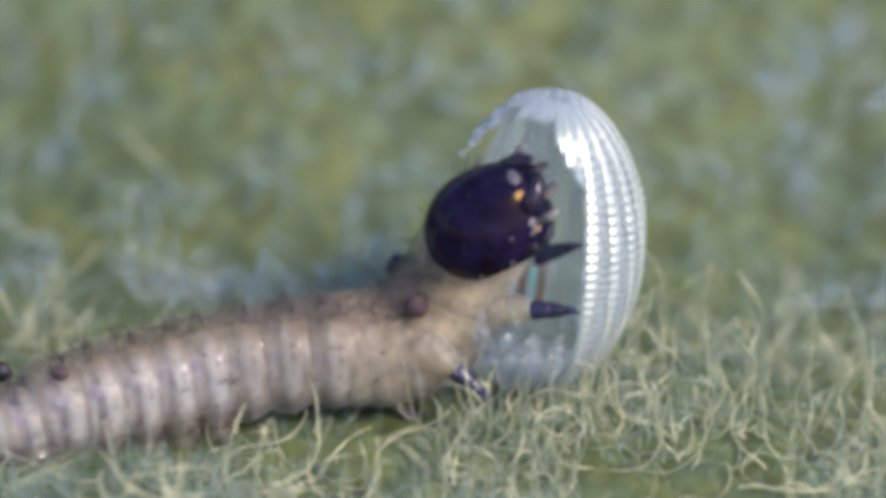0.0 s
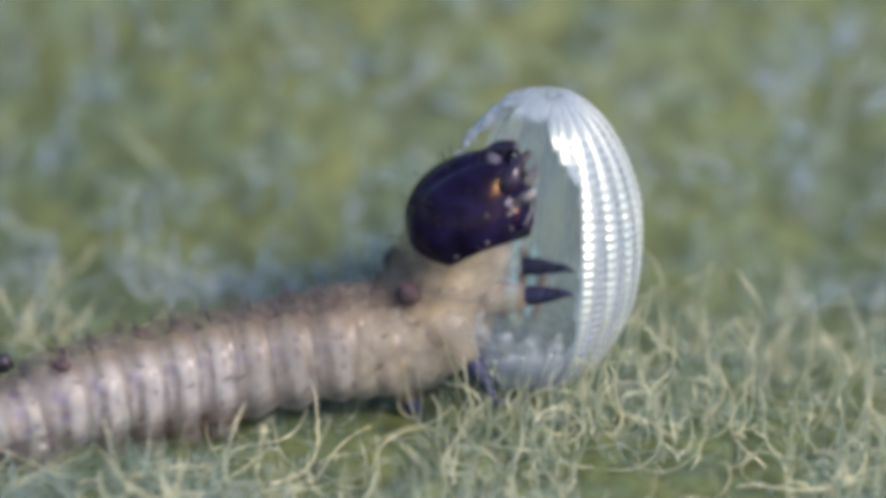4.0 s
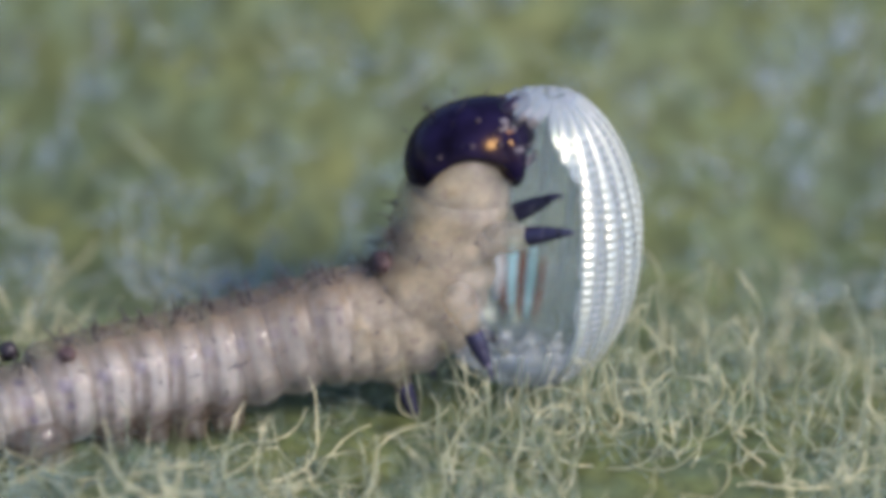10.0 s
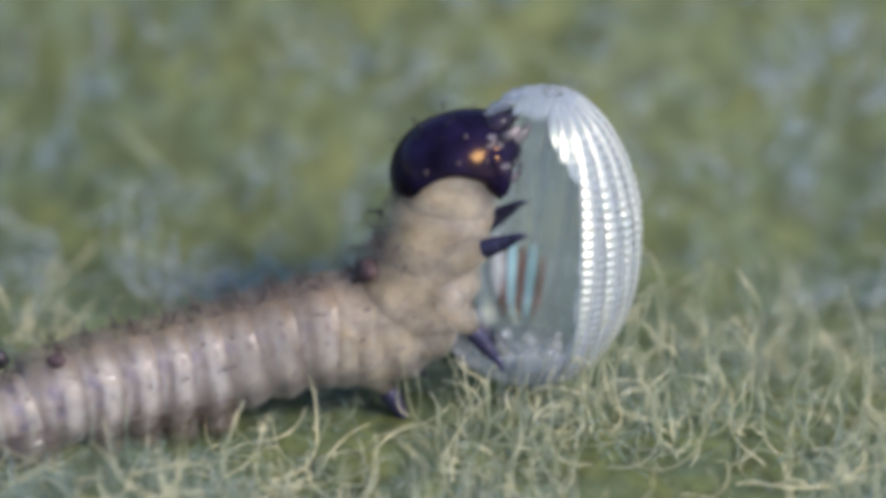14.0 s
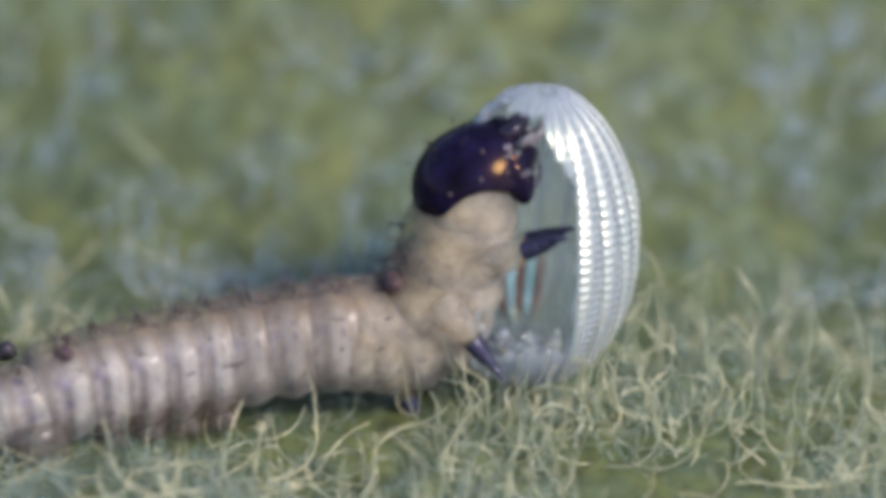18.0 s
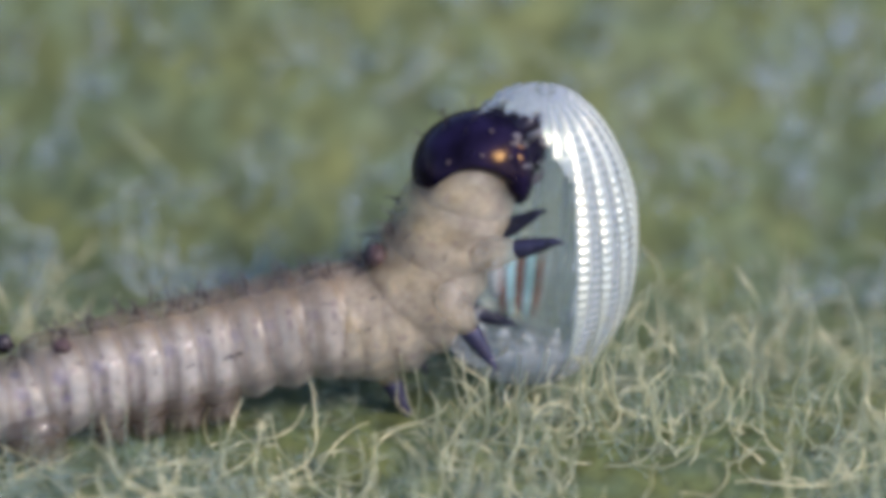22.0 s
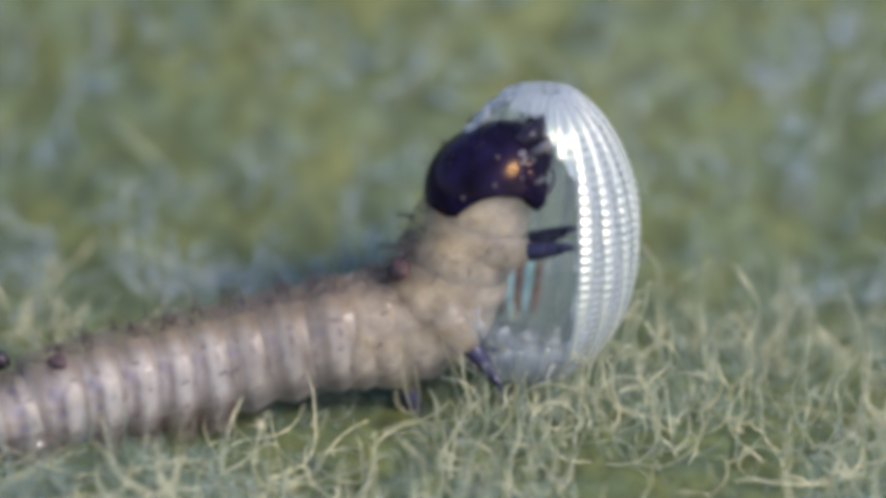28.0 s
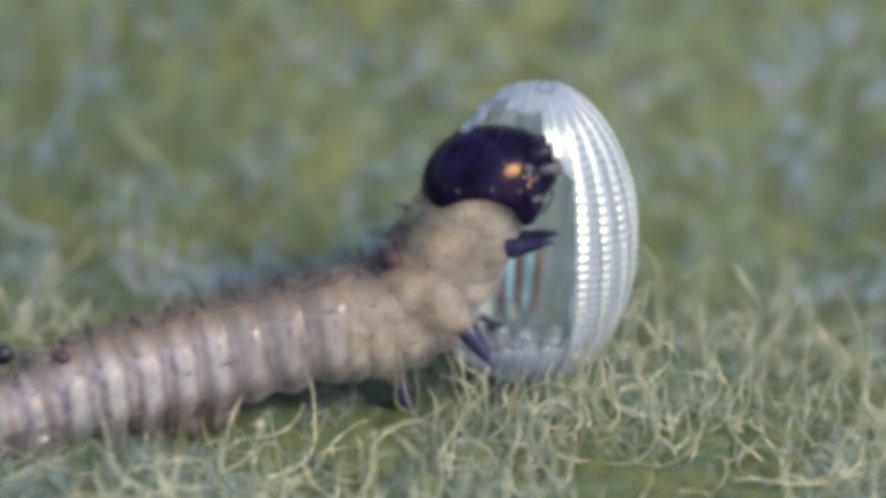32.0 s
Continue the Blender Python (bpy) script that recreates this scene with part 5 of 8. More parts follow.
    walk(segments[8], [
        (0, at(-0.176, 0.029, 0.208, -27.0, -5.7, 11.1)), (0.5, at(-0.183, 0.029, 0.209, -27.7, -7.6, 11.4)), (1, at(-0.171, 0.029, 0.230, -27.8, -5.0, 11.1)),
        (1.5, at(-0.169, 0.029, 0.225, -27.4, -5.8, 11.0)), (2, at(-0.117, 0.029, 0.215, -27.2, -10.2, 10.8)), (2.5, at(-0.152, 0.029, 0.231, -27.4, -9.5, 10.9)),
        (3, at(-0.142, 0.029, 0.242, -27.3, -6.3, 10.9)), (3.5, at(-0.150, 0.029, 0.222, -27.6, -6.9, 11.2)), (5.5, at(-0.152, 0.029, 0.215, -28.0, -4.6, 10.8)),
        (6, at(-0.144, 0.029, 0.227, -28.4, -6.9, 10.9)), (6.5, at(-0.174, 0.029, 0.231, -28.3, -6.7, 10.9)), (7, at(-0.160, 0.029, 0.227, -28.2, -5.8, 10.9)),
        (7.5, at(-0.147, 0.029, 0.211, -29.2, -13.0, 11.3)), (8, at(-0.156, 0.029, 0.191, -29.6, -13.4, 11.4)), (8.5, at(-0.161, 0.029, 0.209, -29.8, -14.2, 11.5)),
        (9, at(-0.167, 0.029, 0.196, -29.7, -11.9, 11.1)), (9.5, at(-0.144, 0.029, 0.276, -29.8, -10.6, 11.6)), (10, at(-0.135, 0.029, 0.265, -29.8, -9.9, 11.2)),
        (10.5, at(-0.171, 0.029, 0.237, -29.8, -11.2, 11.3)), (11, at(-0.164, 0.029, 0.219, -29.5, -9.4, 10.9)), (11.5, at(-0.181, 0.029, 0.240, -29.4, -10.4, 11.3)),
        (12, at(-0.171, 0.029, 0.234, -29.0, -8.5, 10.8)), (12.5, at(-0.172, 0.029, 0.209, -29.4, -10.2, 11.1)), (13, at(-0.187, 0.029, 0.235, -29.6, -10.1, 11.3)),
        (13.5, at(-0.177, 0.029, 0.258, -29.6, -10.0, 11.3)), (14, at(-0.179, 0.029, 0.246, -29.7, -9.9, 11.5)), (14.5, at(-0.140, 0.029, 0.281, -29.5, -8.8, 11.2)),
        (16.5, at(-0.139, 0.029, 0.290, -29.4, -7.9, 11.3)), (17, at(-0.146, 0.029, 0.320, -29.2, -7.3, 11.1)), (17.5, at(-0.153, 0.029, 0.290, -29.1, -6.3, 11.2)),
        (18, at(-0.150, 0.029, 0.256, -29.0, -5.9, 11.0)), (18.5, at(-0.137, 0.029, 0.249, -29.3, -8.0, 10.9)), (19, at(-0.118, 0.029, 0.287, -29.5, -8.4, 11.3)),
        (19.5, at(-0.127, 0.029, 0.286, -29.5, -8.6, 11.3)), (20, at(-0.134, 0.029, 0.320, -29.6, -8.1, 11.3)), (20.5, at(-0.139, 0.029, 0.276, -29.5, -6.8, 11.1)),
        (21, at(-0.156, 0.029, 0.330, -29.7, -8.4, 11.4)), (21.5, at(-0.141, 0.029, 0.285, -29.6, -7.6, 11.1)), (22, at(-0.153, 0.029, 0.292, -29.7, -8.1, 11.4)),
        (22.5, at(-0.134, 0.029, 0.290, -29.7, -8.6, 11.1)), (23, at(-0.122, 0.029, 0.330, -29.9, -10.2, 11.5)), (23.5, at(-0.135, 0.029, 0.277, -29.8, -9.5, 11.4)),
        (24, at(-0.141, 0.029, 0.291, -29.7, -10.5, 11.5)), (24.5, at(-0.150, 0.029, 0.284, -29.5, -15.4, 11.7)), (25, at(-0.142, 0.029, 0.234, -29.0, -16.2, 12.0)),
        (25.5, at(-0.161, 0.029, 0.222, -28.1, -6.1, 11.6)), (27.5, at(-0.149, 0.029, 0.210, -28.8, -8.0, 10.6)), (28, at(-0.158, 0.029, 0.220, -29.1, -8.7, 10.6)),
        (28.5, at(-0.167, 0.029, 0.204, -28.8, -6.3, 10.3)), (29, at(-0.165, 0.029, 0.218, -28.9, -6.7, 10.6)), (29.5, at(-0.160, 0.029, 0.216, -28.3, -7.6, 10.8)),
        (30, at(-0.135, 0.029, 0.194, -27.8, -10.4, 10.7)), (30.5, at(-0.146, 0.029, 0.245, -28.1, -11.4, 11.6)), (31, at(-0.146, 0.029, 0.202, -27.8, -9.2, 11.0)),
        (31.5, at(-0.137, 0.029, 0.206, -28.4, -8.0, 11.2)), (32, at(-0.157, 0.029, 0.254, -29.1, -9.2, 11.1)),
    ])
    walk(segments[9], [
        (0, at(-0.328, -0.008, 0.194, -29.9, -4.6, 16.2)), (0.5, at(-0.329, -0.008, 0.194, -29.9, -4.1, 16.7)), (1, at(-0.321, -0.008, 0.221, -29.4, -1.6, 16.4)),
        (1.5, at(-0.322, -0.008, 0.213, -29.6, -3.3, 16.1)), (2, at(-0.272, -0.008, 0.191, -30.3, -7.4, 15.9)), (2.5, at(-0.307, -0.008, 0.207, -30.3, -7.5, 15.8)),
        (3, at(-0.297, -0.008, 0.226, -30.0, -5.4, 15.8)), (3.5, at(-0.302, -0.008, 0.207, -29.7, -4.0, 15.9)), (5.5, at(-0.305, -0.008, 0.205, -29.5, -2.9, 16.0)),
        (6, at(-0.295, -0.008, 0.212, -29.8, -4.3, 16.1)), (6.5, at(-0.325, -0.008, 0.214, -30.0, -5.2, 16.2)), (7, at(-0.313, -0.008, 0.214, -29.7, -3.5, 16.1)),
        (7.5, at(-0.295, -0.008, 0.183, -30.4, -7.6, 16.3)), (8, at(-0.302, -0.007, 0.162, -30.6, -8.4, 16.4)), (8.5, at(-0.306, -0.007, 0.179, -30.7, -8.8, 16.5)),
        (9, at(-0.316, -0.007, 0.170, -30.4, -7.4, 16.1)), (9.5, at(-0.289, -0.007, 0.255, -30.1, -5.8, 16.3)), (10, at(-0.284, -0.007, 0.245, -30.0, -5.1, 16.1)),
        (10.5, at(-0.319, -0.007, 0.213, -30.3, -6.9, 16.2)), (11, at(-0.315, -0.007, 0.196, -30.3, -7.3, 15.9)), (11.5, at(-0.330, -0.007, 0.219, -30.0, -5.3, 16.1)),
        (12, at(-0.323, -0.007, 0.216, -29.9, -5.0, 15.9)), (12.5, at(-0.322, -0.007, 0.186, -30.3, -6.9, 16.1)), (13, at(-0.334, -0.007, 0.214, -30.1, -5.7, 16.3)),
        (13.5, at(-0.324, -0.007, 0.238, -30.0, -5.2, 16.2)), (14, at(-0.324, -0.007, 0.226, -30.2, -6.1, 16.4)), (14.5, at(-0.289, -0.007, 0.262, -30.1, -5.7, 16.0)),
        (16.5, at(-0.286, -0.007, 0.272, -30.0, -5.3, 16.2)), (17, at(-0.296, -0.007, 0.302, -30.1, -6.1, 16.0)), (17.5, at(-0.300, -0.007, 0.276, -30.0, -4.9, 16.3)),
        (18, at(-0.300, -0.007, 0.244, -29.7, -3.4, 16.2)), (18.5, at(-0.288, -0.007, 0.232, -29.9, -4.9, 16.0)), (19, at(-0.266, -0.007, 0.267, -30.2, -6.1, 16.1)),
        (19.5, at(-0.276, -0.007, 0.266, -30.2, -6.6, 16.0)), (20, at(-0.281, -0.007, 0.300, -30.3, -6.8, 16.1)), (20.5, at(-0.288, -0.007, 0.260, -29.9, -4.8, 16.1)),
        (21, at(-0.304, -0.007, 0.310, -30.2, -6.6, 16.1)), (21.5, at(-0.290, -0.007, 0.267, -30.1, -5.7, 16.1)), (22, at(-0.299, -0.007, 0.275, -30.0, -4.7, 16.3)),
        (22.5, at(-0.284, -0.007, 0.271, -30.1, -5.8, 16.1)), (23, at(-0.268, -0.007, 0.306, -30.4, -7.6, 16.2)), (23.5, at(-0.281, -0.007, 0.257, -30.2, -6.3, 16.3)),
        (24, at(-0.286, -0.007, 0.268, -30.4, -6.9, 16.5)), (24.5, at(-0.293, -0.007, 0.253, -30.8, -9.1, 16.7)), (25, at(-0.283, -0.008, 0.204, -30.6, -7.5, 16.9)),
        (25.5, at(-0.306, -0.008, 0.212, -29.5, -2.0, 16.6)), (27.5, at(-0.304, -0.007, 0.192, -29.9, -5.2, 15.7)), (28, at(-0.313, -0.007, 0.200, -30.0, -5.4, 15.7)),
        (28.5, at(-0.325, -0.007, 0.188, -29.8, -4.6, 15.6)), (29, at(-0.319, -0.007, 0.203, -29.8, -4.3, 15.8)), (29.5, at(-0.314, -0.008, 0.201, -29.7, -3.9, 15.9)),
        (30, at(-0.291, -0.008, 0.169, -30.3, -7.1, 15.9)), (30.5, at(-0.294, -0.008, 0.223, -30.1, -5.7, 16.2)), (31, at(-0.298, -0.008, 0.182, -30.1, -5.6, 16.1)),
        (31.5, at(-0.286, -0.008, 0.190, -29.9, -4.3, 16.3)), (32, at(-0.306, -0.007, 0.233, -30.2, -6.3, 16.3)),
    ])
    walk(segments[10], [
        (0, at(-0.470, -0.055, 0.178, -30.5, -3.6, 20.2)), (0.5, at(-0.468, -0.055, 0.182, -30.0, -1.5, 20.7)), (1, at(-0.461, -0.055, 0.216, -29.4, 0.7, 20.5)),
        (1.5, at(-0.465, -0.055, 0.202, -29.9, -1.4, 20.1)), (2, at(-0.417, -0.056, 0.169, -30.7, -4.9, 20.0)), (2.5, at(-0.454, -0.055, 0.185, -30.8, -5.7, 19.6)),
        (3, at(-0.444, -0.055, 0.208, -30.6, -4.5, 19.6)), (3.5, at(-0.448, -0.055, 0.195, -29.9, -1.9, 19.5)), (5.5, at(-0.449, -0.055, 0.194, -29.9, -1.6, 20.1)),
        (6, at(-0.438, -0.055, 0.198, -30.1, -2.3, 20.2)), (6.5, at(-0.466, -0.055, 0.198, -30.6, -3.8, 20.4)), (7, at(-0.456, -0.055, 0.203, -30.0, -1.7, 20.2)),
        (7.5, at(-0.437, -0.055, 0.164, -30.4, -3.4, 20.1)), (8, at(-0.444, -0.055, 0.141, -30.6, -4.4, 20.1)), (8.5, at(-0.447, -0.055, 0.156, -30.7, -4.7, 20.2)),
        (9, at(-0.460, -0.054, 0.150, -30.5, -3.9, 20.0)), (9.5, at(-0.433, -0.054, 0.239, -30.1, -2.3, 19.7)), (10, at(-0.428, -0.054, 0.231, -29.9, -1.7, 19.8)),
        (10.5, at(-0.462, -0.054, 0.194, -30.4, -3.7, 19.9)), (11, at(-0.461, -0.054, 0.175, -30.8, -5.4, 19.8)), (11.5, at(-0.475, -0.055, 0.205, -29.9, -1.6, 19.7)),
        (12, at(-0.468, -0.055, 0.201, -30.1, -2.3, 20.0)), (12.5, at(-0.466, -0.055, 0.167, -30.6, -4.2, 20.0)), (13, at(-0.477, -0.054, 0.199, -30.2, -2.4, 20.0)),
        (13.5, at(-0.467, -0.054, 0.224, -29.9, -1.7, 19.9)), (14, at(-0.466, -0.054, 0.209, -30.4, -3.3, 20.1)), (14.5, at(-0.434, -0.054, 0.245, -30.3, -3.4, 19.7)),
        (16.5, at(-0.430, -0.054, 0.256, -30.3, -3.3, 19.8)), (17, at(-0.441, -0.054, 0.283, -30.7, -4.9, 19.7)), (17.5, at(-0.442, -0.054, 0.259, -30.5, -3.7, 20.2)),
        (18, at(-0.442, -0.055, 0.233, -30.0, -1.5, 20.2)), (18.5, at(-0.432, -0.054, 0.217, -30.2, -2.6, 20.0)), (19, at(-0.411, -0.054, 0.248, -30.5, -4.3, 19.7)),
        (19.5, at(-0.422, -0.054, 0.245, -30.6, -5.0, 19.5)), (20, at(-0.426, -0.054, 0.279, -30.8, -5.5, 19.7)), (20.5, at(-0.431, -0.054, 0.245, -30.3, -3.2, 20.0)),
        (21, at(-0.449, -0.054, 0.290, -30.7, -5.1, 19.7)), (21.5, at(-0.434, -0.054, 0.249, -30.6, -4.2, 20.0)), (22, at(-0.442, -0.054, 0.261, -30.1, -2.3, 20.0)),
        (22.5, at(-0.428, -0.054, 0.254, -30.4, -3.6, 19.9)), (23, at(-0.413, -0.054, 0.284, -30.8, -5.5, 19.6)), (23.5, at(-0.423, -0.054, 0.239, -30.5, -3.9, 20.0)),
        (24, at(-0.427, -0.054, 0.249, -30.6, -4.1, 20.2)), (24.5, at(-0.432, -0.055, 0.231, -30.7, -4.3, 20.3)), (25, at(-0.421, -0.055, 0.188, -29.9, -1.3, 20.5)),
        (25.5, at(-0.446, -0.055, 0.206, -29.4, 0.7, 20.4)), (27.5, at(-0.450, -0.055, 0.176, -30.2, -2.9, 19.8)), (28, at(-0.459, -0.055, 0.185, -30.2, -2.7, 19.8)),
        (28.5, at(-0.472, -0.055, 0.173, -30.3, -3.2, 19.8)), (29, at(-0.465, -0.055, 0.189, -30.1, -2.4, 19.8)), (29.5, at(-0.459, -0.055, 0.189, -29.8, -1.2, 19.8)),
        (30, at(-0.435, -0.055, 0.149, -30.6, -4.3, 20.0)), (30.5, at(-0.438, -0.055, 0.208, -29.9, -1.6, 19.7)), (31, at(-0.441, -0.055, 0.166, -30.2, -2.7, 20.1)),
        (31.5, at(-0.429, -0.055, 0.178, -29.9, -1.5, 20.2)), (32, at(-0.447, -0.055, 0.215, -30.6, -3.9, 20.3)),
    ])
    walk(segments[11], [
        (0, at(-0.607, -0.110, 0.170, -30.8, -2.8, 22.8)), (0.5, at(-0.603, -0.110, 0.180, -30.1, -0.0, 23.2)), (1, at(-0.596, -0.110, 0.219, -29.5, 1.7, 23.1)),
        (1.5, at(-0.603, -0.110, 0.200, -30.1, -0.3, 22.8)), (2, at(-0.555, -0.110, 0.159, -30.8, -3.0, 22.7)), (2.5, at(-0.596, -0.110, 0.172, -31.0, -4.1, 22.2)),
        (3, at(-0.586, -0.110, 0.197, -30.9, -3.6, 22.2)), (3.5, at(-0.592, -0.110, 0.192, -30.0, -0.7, 21.9)), (5.5, at(-0.587, -0.110, 0.191, -30.2, -0.8, 22.8)),
        (6, at(-0.576, -0.110, 0.194, -30.3, -1.0, 22.8)), (6.5, at(-0.603, -0.110, 0.189, -30.9, -2.7, 23.0)), (7, at(-0.593, -0.110, 0.200, -30.2, -0.7, 22.8)),
        (7.5, at(-0.576, -0.110, 0.159, -30.2, -0.8, 22.5)), (8, at(-0.584, -0.109, 0.133, -30.5, -1.9, 22.4)), (8.5, at(-0.587, -0.109, 0.148, -30.5, -2.0, 22.4)),
        (9, at(-0.600, -0.109, 0.143, -30.4, -1.7, 22.4)), (9.5, at(-0.577, -0.109, 0.236, -29.9, -0.4, 21.9)), (10, at(-0.570, -0.109, 0.230, -29.8, 0.2, 22.1)),
        (10.5, at(-0.604, -0.109, 0.187, -30.4, -1.6, 22.2)), (11, at(-0.602, -0.109, 0.162, -31.0, -3.9, 22.3)), (11.5, at(-0.618, -0.109, 0.204, -29.7, 0.4, 22.0)),
        (12, at(-0.608, -0.109, 0.198, -30.1, -0.7, 22.5)), (12.5, at(-0.606, -0.109, 0.158, -30.6, -2.4, 22.4)), (13, at(-0.618, -0.109, 0.196, -30.1, -0.5, 22.4)),
        (13.5, at(-0.609, -0.109, 0.223, -29.8, 0.2, 22.2)), (14, at(-0.606, -0.109, 0.203, -30.3, -1.5, 22.4)), (14.5, at(-0.577, -0.109, 0.238, -30.4, -1.8, 22.1)),
        (16.5, at(-0.573, -0.109, 0.249, -30.4, -2.0, 22.1)), (17, at(-0.583, -0.109, 0.271, -31.0, -3.9, 22.1)), (17.5, at(-0.582, -0.109, 0.251, -30.8, -2.8, 22.6)),
        (18, at(-0.580, -0.109, 0.230, -30.1, -0.5, 22.8)), (18.5, at(-0.572, -0.109, 0.213, -30.3, -1.2, 22.6)), (19, at(-0.554, -0.109, 0.239, -30.7, -3.0, 22.0)),
        (19.5, at(-0.567, -0.109, 0.234, -30.8, -3.7, 21.7)), (20, at(-0.570, -0.109, 0.266, -31.0, -4.3, 21.9)), (20.5, at(-0.572, -0.109, 0.238, -30.5, -2.1, 22.4)),
        (21, at(-0.592, -0.109, 0.278, -30.9, -3.8, 21.9)), (21.5, at(-0.574, -0.109, 0.240, -30.8, -3.0, 22.4)), (22, at(-0.583, -0.109, 0.257, -30.1, -0.9, 22.3)),
        (22.5, at(-0.569, -0.109, 0.246, -30.5, -2.1, 22.3)), (23, at(-0.557, -0.109, 0.272, -30.9, -3.8, 21.8)), (23.5, at(-0.564, -0.109, 0.231, -30.5, -2.2, 22.2)),
        (24, at(-0.566, -0.109, 0.241, -30.6, -2.2, 22.4)), (24.5, at(-0.571, -0.109, 0.224, -30.4, -1.4, 22.6)), (25, at(-0.558, -0.110, 0.190, -29.3, 2.1, 22.7)),
        (25.5, at(-0.583, -0.110, 0.209, -29.4, 1.9, 22.7)), (27.5, at(-0.591, -0.109, 0.171, -30.3, -1.4, 22.5)), (28, at(-0.600, -0.109, 0.180, -30.2, -1.1, 22.4)),
        (28.5, at(-0.612, -0.109, 0.166, -30.6, -2.1, 22.6)), (29, at(-0.606, -0.109, 0.184, -30.3, -1.3, 22.4)), (29.5, at(-0.599, -0.110, 0.188, -29.8, 0.3, 22.4)),
        (30, at(-0.574, -0.110, 0.141, -30.7, -2.3, 22.8)), (30.5, at(-0.580, -0.110, 0.207, -29.6, 0.6, 22.0)), (31, at(-0.579, -0.110, 0.161, -30.3, -1.0, 22.7)),
        (31.5, at(-0.567, -0.110, 0.176, -29.9, 0.0, 22.7)), (32, at(-0.585, -0.109, 0.207, -30.7, -2.3, 22.8)),
    ])
